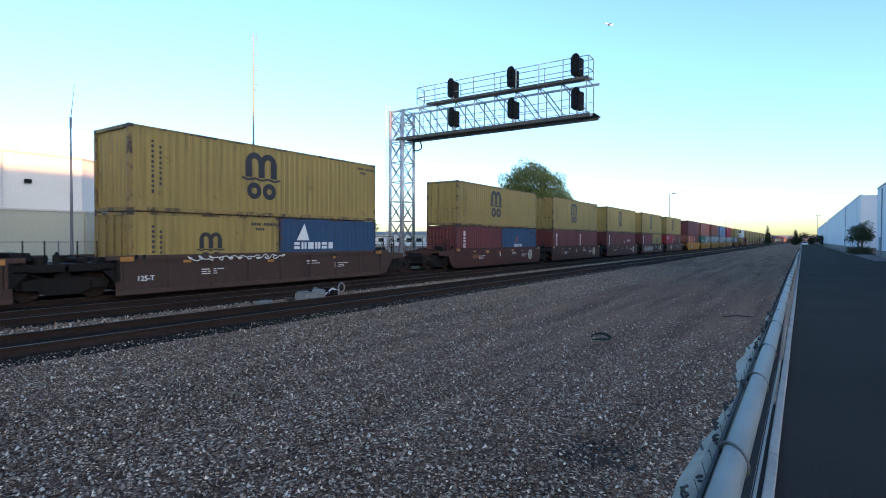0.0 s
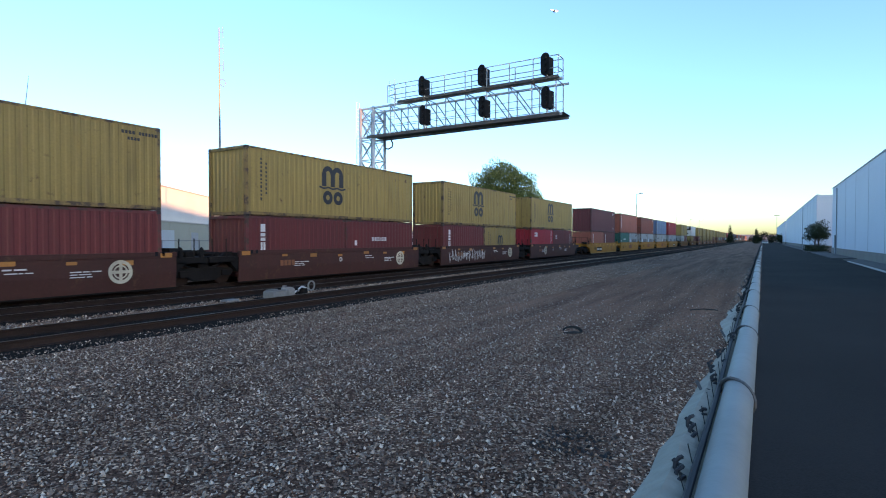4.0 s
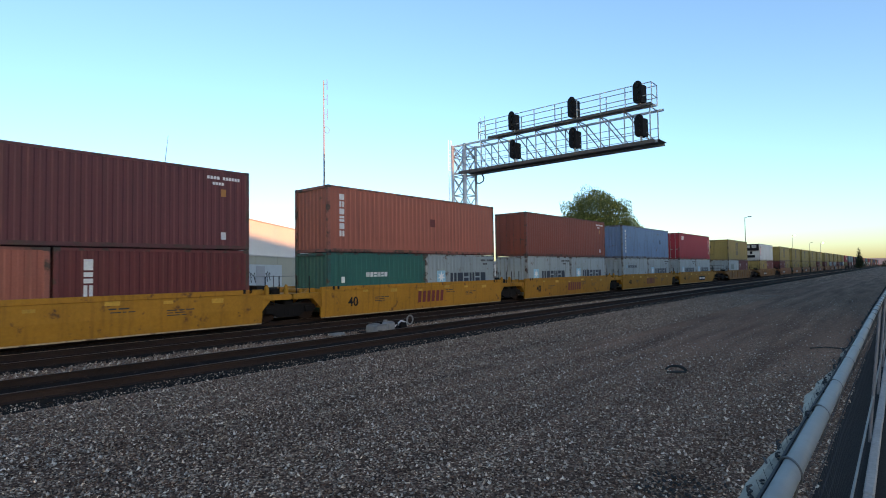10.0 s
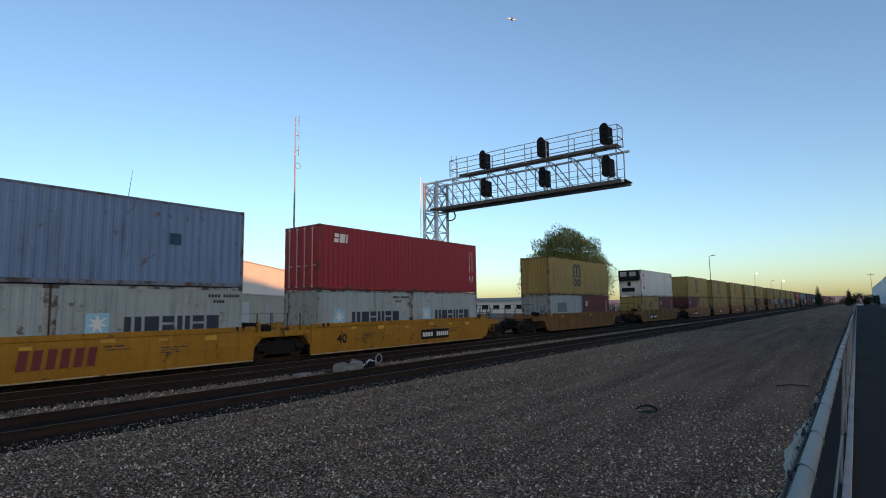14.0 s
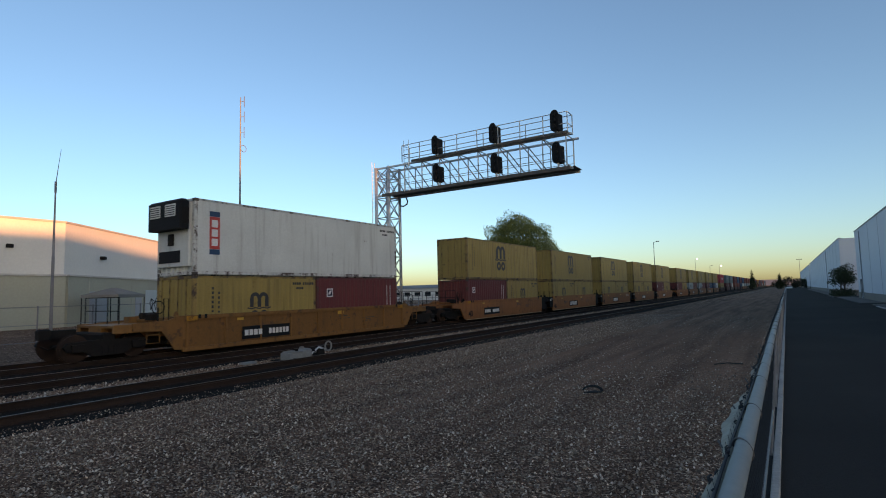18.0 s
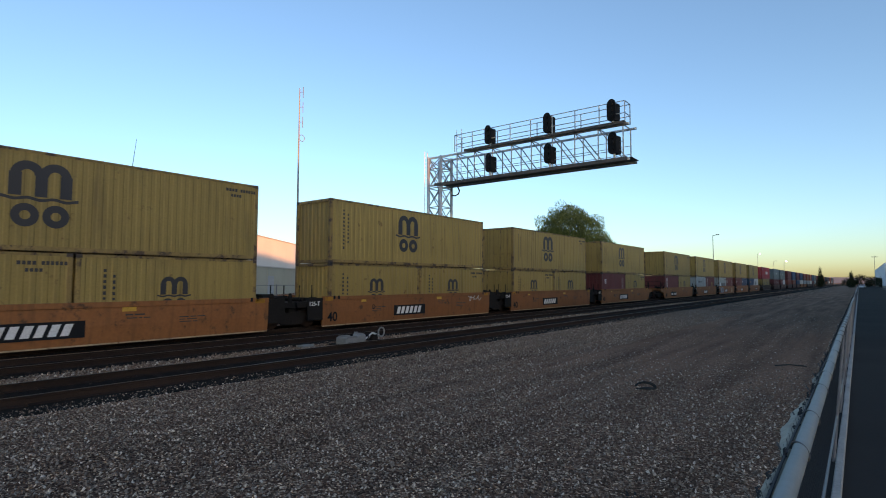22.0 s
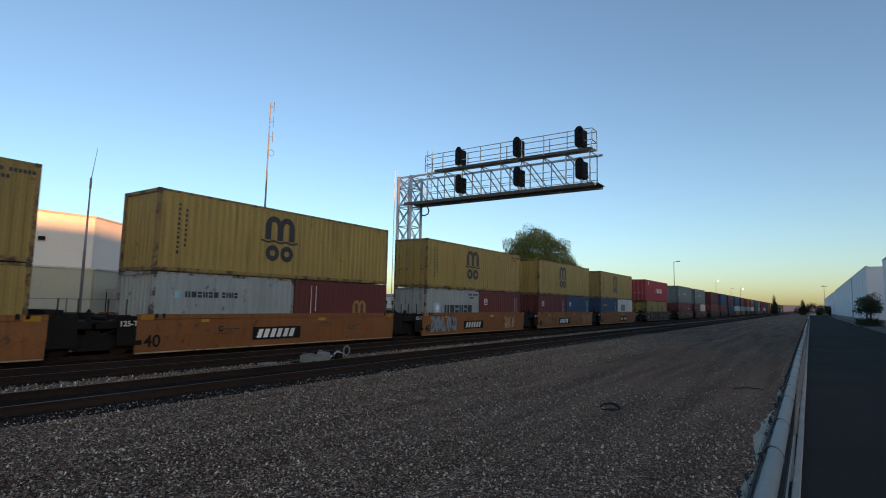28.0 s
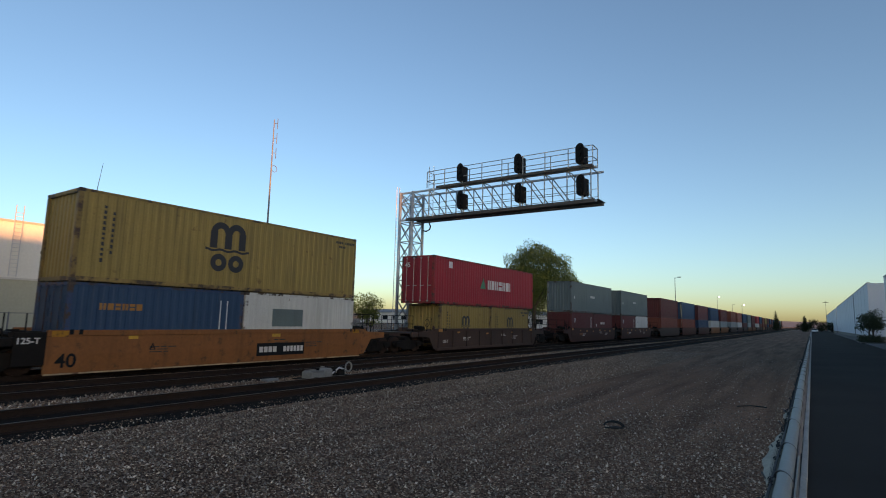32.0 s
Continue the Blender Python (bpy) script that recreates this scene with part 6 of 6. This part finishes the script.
tree("tree", "large drooping green tree beyond the tracks", pose(-41.6, 90, 0), 14.4, 8.6, 31, 52000, 0.22, LEAF, 2.4, 0.42)
tree("tree", "second rounded green tree behind the large one", pose(-47.5, 97, 0), 13.2, 5.6, 37, 18000, 0.23, LEAF, 1.2, 0.35)
tree("tree", "small bushy tree in the yard", pose(-92, 80, 0), 7.2, 3.2, 41, 3500, 0.32, LEAF, 0.2, 0.25)
tree("tree", "small wide bushy tree in the yard", pose(-84, 82, 0), 6.6, 3.6, 43, 3500, 0.32, LEAF, 0.2, 0.25)
tree("tree", "small wide bushy tree in the yard", pose(-77, 84, 0), 6.4, 3.6, 47, 3500, 0.32, LEAF, 0.2, 0.25)
tree("tree", "low bushy tree beyond the train", pose(-30, 112, 0), 7.0, 3.6, 49, 3000, 0.32, LEAF, 0.2, 0.2)
for i, (x, y, h) in enumerate(((6.7, 98, 4.4), (7.3, 101, 4.8))):
    tree("street_tree", "young tree with a thin dark crown in a planted bed", pose(x, y, 0), h, 1.7, 60 + i, 1300, 0.24, LEAF_DARK, 0.1, 0.5, "trees in the bed")
hedge = thing("planted_bed", "low dark hedge bed beside the road", "hedge")
part("kerb_ring", Kit().chamfered(5.5, 8.6, 94.5, 105, -0.05, 0.15, 0.03), PALE_PAVE, hedge)
part("hedge_leaves", foliage([(6.1 + (i % 3) * 0.85, 95.4 + i * 0.52, 0.45, 0.7) for i in range(18)], 3500, 0.16, 71), LEAF_DARK, hedge)
def conifer(x, y, h, seed):
    rnd = random.Random(seed)
    t = thing("conifer", "dark pointed conifer near the horizon", "tree", pose(x, y, 0), "distant trees")
    part("trunk", Kit().tube([(0, 0, 0), (0, 0, h * 0.9)], 0.16, 7, 0.04), BARK, t)
    tiers = [(rnd.uniform(-0.3, 0.3) * (1 - u), rnd.uniform(-0.3, 0.3), h * (0.16 + 0.8 * u), 0.25 + 1.25 * (1 - u) * rnd.uniform(0.75, 1.15)) for u in [i / 11 for i in range(12)]]
    part("crown", foliage(tiers, 1800, 0.4, seed, 0.3), LEAF_DARK, t, "crown of drooping twigs")


conifer(-14, 300, 9.5, 90)
conifer(-2.6, 290, 7.2, 91)
for i, (x, y, h, s) in enumerate(((-0.5, 300, 5.2, 2.6), (3.5, 310, 4.4, 2.8), (7.0, 300, 4.2, 2.6), (10.5, 305, 3.8, 2.6), (-6.0, 420, 4.0, 4.0), (-20, 420, 4.5, 4.0), (-36, 380, 5, 5), (-60, 350, 5.5, 5))):
    tree("distant_tree", "dark distant tree near the horizon", pose(x, y, 0), h, s, 80 + i, 900, 0.5, LEAF_DARK, 0.2, 0.25, "distant trees")


def lamp_post(x, y, h, lit):
    p = thing("light_pole", "tall pole with a lit white lamp" if lit else "tall thin utility pole", "light pole", pose(x, y, 0), "poles in the distance")
    part("pole", Kit().tube([(0, 0, 0), (0, 0, h)], 0.10, 8, 0.06), GALV_DARK, p)
    if not lit and x > 0:
        part("cross_arm", Kit().beam((-1.1, 0, h - 0.7), (1.1, 0, h - 0.7), 0.16), BARK, p)
        for dx in (-1.0, -0.45, 0.45, 1.0):
            part("insulator", Kit().tube([(dx, 0, h - 0.62), (dx, 0, h - 0.35)], 0.07, 6), STEEL_DARK, p)
        return
    part("arm", Kit().tube([(0, 0, h - 0.1), (0.9, 0, h + 0.1)], 0.05, 6), GALV_DARK, p)
    if lit:
        part("lamp", Kit().chamfered(0.7, 1.2, -0.25, 0.25, h - 0.2, h + 0.2, 0.1), LAMP, p, "glowing white lamp")
    else:
        part("lamp_head", Kit().chamfered(0.6, 1.3, -0.18, 0.18, h + 0.02, h + 0.2, 0.05), GALV_DARK, p)


LAMP = glow("lamp_glass", (1.0, 0.97, 0.90), 3.0)
for x, y, h, lit in ((-25.3, 130, 12.5, False), (-38.7, 300, 16.0, True), (-27.9, 300, 12.0, True), (-32.1, 300, 12.2, False), (5.6, 300, 14.0, False), (-5.4, 420, 7, False)):
    lamp_post(x, y, h, lit)
# the haze of distance is put into this blue-grey base colour
HAZE_HILL = paint("hazy_hills", (0.16, 0.17, 0.19), 1.0, vary=0.1, fine=0.02, coarse=0.004, bump=0)
ridge = Kit()
rnd = random.Random(4)
pr = [(-2400 + i * 60, 18 + 14 * noise.noise(Vector((i * 0.19, 3.1, 0))) + 6 * noise.noise(Vector((i * 0.7, 1.0, 0)))) for i in range(81)]
for (a, b), (c, d) in zip(pr, pr[1:]):
    ridge.add([(a, 2300, -1), (c, 2300, -1), (c, 2420, d), (a, 2420, b)], [(0, 1, 2, 3)])
single("distant_ridge", ridge, HAZE_HILL, "low ridge along the horizon with haze in its colour", "hills", "structure")

# ---- a pale kerb line across the yard entrance, and a parked car far down the road ----
entry = Kit()
for i in range(16):
    entry.chamfered(-0.11, 0.11, i * 1.5 + 0.01, i * 1.5 + 1.49, -0.05, 0.05, 0.015)
single("entrance_kerb", entry, CONCRETE, "pale concrete kerb at the yard entrance", "kerb", "structure", at=pose(6.05, 34.0, 0.01, 0, 0, -0.7))
RUBBER_TYRE = paint("tyre_rubber", (0.015, 0.015, 0.015), 0.85, bump=0)
CAR_GLASS = paint("dark_car_glass", (0.02, 0.022, 0.025), 0.15, vary=0.05, bump=0)
car = thing("parked_car", "small white car parked far down the road", "car", pose(0.9, 262, 0.006, 0, 0, 84))
part("body", Kit().prism([(-2.1, 0.28), (2.1, 0.28), (2.15, 0.62), (1.95, 0.82), (1.0, 0.92), (-1.95, 0.95), (-2.12, 0.7)], "y", -0.85, 0.85), WHITE, car)
part("cabin", Kit().prism([(-1.55, 0.94), (0.95, 0.91), (0.35, 1.40), (-1.0, 1.42)], "y", -0.74, 0.74), CAR_GLASS, car, "dark windows")
part("roof", Kit().prism([(-1.02, 1.42), (0.37, 1.40), (0.25, 1.46), (-0.9, 1.47)], "y", -0.72, 0.72), WHITE, car)
for x in (-1.3, 1.3):
    for y in (-0.78, 0.78):
        wheel = part("wheel", Kit().tube([(x, y - 0.1, 0.31), (x, y + 0.1, 0.31)], 0.31, 16), RUBBER_TYRE, car)
        part("rim", Kit().tube([(x, y - 0.105, 0.31), (x, y + 0.105, 0.31)], 0.19, 12), GALV, wheel)

# ---- chain-link fence beside the camera ----
FX, FZ = -0.106, 1.725
TIE_WIRE = paint("dull_tie_wire", (0.10, 0.095, 0.09), 0.7, metal=0.2, vary=0.2, bump=0)
FOOT = -0.31      # the fence leans: its foot stands beyond its top
FABRIC = paint("torn_beige_fabric", (0.33, 0.30, 0.235), 0.95, vary=0.25, fine=40, coarse=6, bump=0.4)


def lean(z):
    return FOOT + (FX - 0.026 - FOOT) * z / FZ


def near_fence():
    f = thing("chain_link_fence", "galvanised chain-link fence with a thick top rail and twisted wire ends", "fence", pose(0, 0, 0))
    pts = [(FX + 0.003 * math.sin(y * 0.8), y, FZ + 0.005 * math.sin(y * 0.5)) for y in [-3 + i * 1.5 for i in range(60)]]
    part("top_rail", Kit().tube(pts, 0.0185, 18), PIPE, f, "thick pale top rail", smooth=True)
    part("far_top_rail", Kit().tube([(FX, 85.5, FZ), (FX, 260, FZ)], 0.0185, 6), PIPE, f)
    rnd = random.Random(11)
    post = Kit().tube([(FOOT + 0.02, 0, 0), (FX - 0.02, 0, FZ - 0.02)], 0.016, 8).mesh("post")
    cap = Kit().tube([(0, -0.04, 0), (0, 0.04, 0)], 0.0215, 14).mesh("rail_sleeve")
    for i in range(36):
        y = -1.2 if i == 0 else 4.9 + i * 3.05
        p = part("post", post, GALV_DARK, f, at=pose(0, y, 0))
        part("rail_sleeve", cap, PIPE, p, at=pose(FX, 0, FZ))
    # tie wires: hooked to the mesh, slung over the rail and twisted under it
    y = -0.1
    for i in range(60):
        y += rnd.uniform(0.36, 0.66)
        tilt, r = rnd.uniform(0.03, 0.07), 0.0215
        loop = [(FX - 0.052, y + 0.035, FZ + 0.004), (FX - 0.040, y + 0.018, FZ - 0.012)]
        loop += [(FX + r * math.cos(a), y - tilt * math.cos(a) * 0.6, FZ + r * math.sin(a)) for a in [3.3 - j * 4.2 / 12 for j in range(13)]]
        loop += [(FX + 0.006, y - tilt * 0.4, FZ - 0.05), (FX - 0.004, y - tilt * 0.2, FZ - 0.075)]
        part("tie_wire", Kit().tube(loop, 0.0028, 6), TIE_WIRE, f, "twisted tie wire")
    # woven wires: each zigzags up from the ground and ends in a twisted pair beside the rail
    near, far_mesh, tips = Kit(), Kit(), Kit()
    step = 0.062
    for i in range(320):
        y = -0.6 + i * step
        pts = []
        for j in range(29):
            z = 0.06 + j * 0.0605
            pts.append((lean(z) + (0.004 if j % 2 else -0.004), y + (step / 2 if j % 2 else -step / 2) * 1.02, z))
        near.tube(pts, 0.0006, 3)
        # the two cut ends wind round one another and lean out beside the rail
        if rnd.random() < 0.74:
            ln, side, ahead = rnd.uniform(0.030, 0.056), rnd.uniform(-0.30, 0.02), rnd.uniform(0.7, 1.5)
            d = Vector((side, ahead, 0.42)).normalized()
            q = d.orthogonal().normalized()
            r = d.cross(q)
            o = Vector((FX - 0.026 + rnd.uniform(-0.006, 0.002), y + rnd.uniform(-0.012, 0.012), FZ - 0.012))
            for s in (0, math.pi):
                tips.tube([tuple(o + d * ln * u + (q * math.cos(13 * u + s) + r * math.sin(13 * u + s)) * (0.0034 + 0.003 * max(0, u - 0.75))) for u in [v / 13 for v in range(14)]], 0.0021, 5)
    for i in range(150):
        y = 19.3 + i * 0.3
        far_mesh.tube([(lean(0), y, 0.05), (lean(FZ), y + 1.7, FZ - 0.01)], 0.0018, 3)
        far_mesh.tube([(lean(0), y + 1.7, 0.05), (lean(FZ), y, FZ - 0.01)], 0.0018, 3)
    part("bottom_rail", Kit().tube([(lean(0.55) + 0.014, -3, 0.55), (lean(0.55) + 0.014, 60, 0.55)], 0.009, 8), PIPE, f, "thin pale lower rail")
    part("tension_cable", Kit().tube([(FX - 0.024 + 0.002 * math.sin(i * 1.7), -1 + i * 0.4, FZ + 0.002) for i in range(40)], 0.0032, 6), WIRE, f, "dark tension cable beside the rail")
    tagged(part("wire_mesh", near, WIRE, f), "woven wire mesh", kind="stuff")
    tagged(part("far_wire_mesh", far_mesh, WIRE, f), "woven wire mesh further along", kind="stuff")
    tagged(part("wire_fringe", tips, WIRE, f), "twisted wire ends", kind="stuff")
    part("bottom_wire", Kit().tube([(FOOT - 0.02, -2, 0.08), (FOOT - 0.02, 60, 0.08)], 0.004, 5), GALV_DARK, f)
    # torn remains of a wind screen, caught between the rail and the wire ends
    for n, (y0, y1, w) in enumerate(((-0.3, 1.55, 0.085), (1.50, 2.3, 0.040), (2.6, 3.1, 0.022))):
        k = Kit()
        m = 30
        for i in range(m + 1):
            u = i / m
            yy = y0 + (y1 - y0) * u
            ww = w * ((1 - u) ** 0.8 if n == 0 else math.sin(math.pi * (0.1 + 0.8 * u))) * (1 + 0.3 * noise.noise(Vector((yy * 9, n, 0.3)))) + 0.004 + rnd.uniform(-0.0015, 0.0015)
            zz = FZ + 0.002 + 0.004 * noise.noise(Vector((yy * 9, n, 2.0)))
            for x, z in ((FX - 0.017, zz - 0.008), (FX - 0.020 - ww * 0.5, zz + 0.001), (FX - 0.020 - ww, zz - 0.012)):
                k.v += [(x, yy, z), (x, yy, z - 0.0025)]
        for i in range(m):
            a = i * 6
            for j in (0, 2):
                k.f += [(a + j, a + j + 2, a + j + 8, a + j + 6), (a + j + 1, a + j + 7, a + j + 9, a + j + 3)]
            k.f += [(a + 4, a + 5, a + 11, a + 10), (a, a + 6, a + 7, a + 1)]
        part("torn_fabric", k, FABRIC, f, "torn strip of beige fabric")


near_fence()

# ---- small things on the ground ----
PLASTIC = paint("pale_grey_box_paint", (0.17, 0.175, 0.17), 0.6, vary=0.3, rust=0.3)
sm = thing("switch_machine", "pale grey switch machine with a ring handle between tracks", "switch machine", pose(-13.75, 12.75, 0.02, 0, 0, 3))
part("case", Kit().chamfered(-0.25, 0.25, -0.72, -0.1, 0.02, 0.24, 0.03), PLASTIC, sm)
part("motor_housing", Kit().chamfered(-0.20, 0.20, -0.06, 0.32, 0.02, 0.30, 0.05), PLASTIC, sm)
part("lid", Kit().chamfered(-0.27, 0.27, -0.6, -0.2, 0.241, 0.27, 0.01), PLASTIC, sm)
part("connecting_rod", Kit().tube([(0.0, 0.55, 0.15), (0.05, 1.1, 0.15)], 0.05, 8), PLASTIC, sm)
part("gear_block", Kit().chamfered(-0.18, 0.18, 0.65, 0.95, 0.03, 0.26, 0.04), STEEL_DARK, sm)
part("ring_handle", Kit().tube([(0.05, 1.25 + 0.16 * math.cos(a), 0.28 + 0.16 * math.sin(a)) for a in [i * math.pi / 8 for i in range(17)]], 0.03, 6), PLASTIC, sm)
part("base_plate", Kit().box(-0.5, 0.5, -0.9, 1.2, -0.01, 0.02), STEEL_DARK, sm)
for i, (x, y, z, r) in enumerate(((0.12, -0.35, 0.30, 0.05), (-0.1, 0.1, 0.33, 0.07), (0.14, 0.42, 0.20, 0.06), (0.1, 0.78, 0.28, 0.05))):
    part("cover_knob", Kit().tube([(x, y, z - 0.06), (x, y, z + 0.03)], r, 10), PLASTIC if i % 2 else STEEL_DARK, sm)
part("throw_lever", Kit().tube([(0.16, 0.30, 0.12), (0.18, 0.62, 0.30), (0.12, 0.98, 0.20)], 0.03, 8), GALV, sm, "bare metal throw lever")
part("cable", Kit().tube([(0.2, -0.65, 0.06), (0.42, -0.4, 0.04), (0.46, 0.2, 0.05), (0.2, 0.36, 0.14)], 0.02, 6), BLACK, sm, "black cable")
single("flat_marker", Kit().chamfered(-0.15, 0.15, -0.24, 0.24, 0, 0.06, 0.02), PLASTIC, "pale flat plate lying by the rail", "plate", at=pose(-14.1, 10.9, 0.03, 0, 0, 4))
single("flat_marker", Kit().chamfered(-0.10, 0.10, -0.55, 0.55, 0, 0.05, 0.02), PLASTIC, "pale flat plate lying between the rails", "plate", at=pose(-15.6, 13.4, 0.03, 0, 0, 2))
RUBBER = paint("torn_rubber", (0.014, 0.013, 0.013), 0.8, vary=0.3, bump=0.4)
scrap = thing("tyre_scrap", "curled black scrap of tyre on the gravel", "tyre scrap", pose(-3.42, 10.95, 0.0, 0, 0, 35))
arc = [(0.20 * math.cos(a), 0.05 * math.sin(a), 0.03 + 0.10 * math.sin(a)) for a in [i * 0.35 for i in range(9)]]
part("tread_strip", Kit().tube(arc, 0.034, 7, 0.018), RUBBER, scrap)
part("torn_flap", Kit().prism([(-0.20, -0.06), (0.10, -0.10), (0.20, -0.02), (0.05, 0.06)], "z", 0.01, 0.04), RUBBER, scrap)
ash = stone_field(140, -1.95, -1.2, 4.9, 5.5, 0.012, 0.035, 44)
single("dark_cinders", ash, RUBBER, "small patch of dark cinders on the gravel", "cinders", "stuff")
stick = Kit().tube([(-1.75, 16.05, 0.02), (-1.45, 16.3, 0.04), (-1.1, 16.4, 0.02)], 0.016, 6)
single("stick", stick, RUBBER, "dark dry stick lying on the gravel", "stick")

# ---- airliner high over the town ----
HULL = paint("white_aircraft_paint", (0.7, 0.7, 0.72), 0.4, vary=0.04, bump=0)
jet = thing("airliner", "small white airliner climbing in the evening sky", "aircraft")
part("fuselage", Kit().tube([(0, -17, 0.6), (0, -14, 0), (0, 14, 0), (0, 16.5, -0.2), (0, 18, -0.6)], 1.9, 12), HULL, jet, smooth=True)
for s in (-1, 1):
    part("wing", Kit().prism([(s * 1.5, 3.5), (s * 17, -5.5), (s * 17, -7.2), (s * 1.5, -3.0)], "z", -0.7, -0.3), HULL, jet)
    part("engine", Kit().tube([(s * 5.6, 3.2, -1.6), (s * 5.6, -0.6, -1.6)], 1.0, 10), STEEL_DARK, jet)
    part("tailplane", Kit().prism([(s * 0.6, -13.0), (s * 6, -16.5), (s * 6, -17.6), (s * 0.6, -16.4)], "z", 0.5, 0.8), HULL, jet)
part("fin", Kit().prism([(-11.5, 1.2), (-16.5, 6.8), (-18.0, 6.8), (-16.5, 1.2)], "x", -0.2, 0.2), TAG_RED, jet)


# ---- what moves ----
def motions():
    """The train runs towards -y; the airliner climbs across the sky."""
    run = ((0, 0.0), (1, 11.45), (3, 34.3), (6, 68.4), (9, 102.8), (13, 148.9), (15, 172.2), (17, 195.9), (19, 219.8), (23, 268.0), (26, 304.6), (28, 329.1), (30, 354.0), (32, 378.9))
    for ob, along, z in MOVING:
        walk(ob, [(t, pose(TRACKS[2], along - s, z)) for t, s in run])
    sky_way = ((0, -407, 1341, 538), (9, -540, 1241, 649), (13, -626, 1159, 720), (15, -664, 1124, 741), (32, -990, 830, 930))
    walk(jet, [(t, pose(x * 1.7, y * 1.7, z * 1.7, 12, 0, 130)) for t, x, y, z in sky_way])


motions()
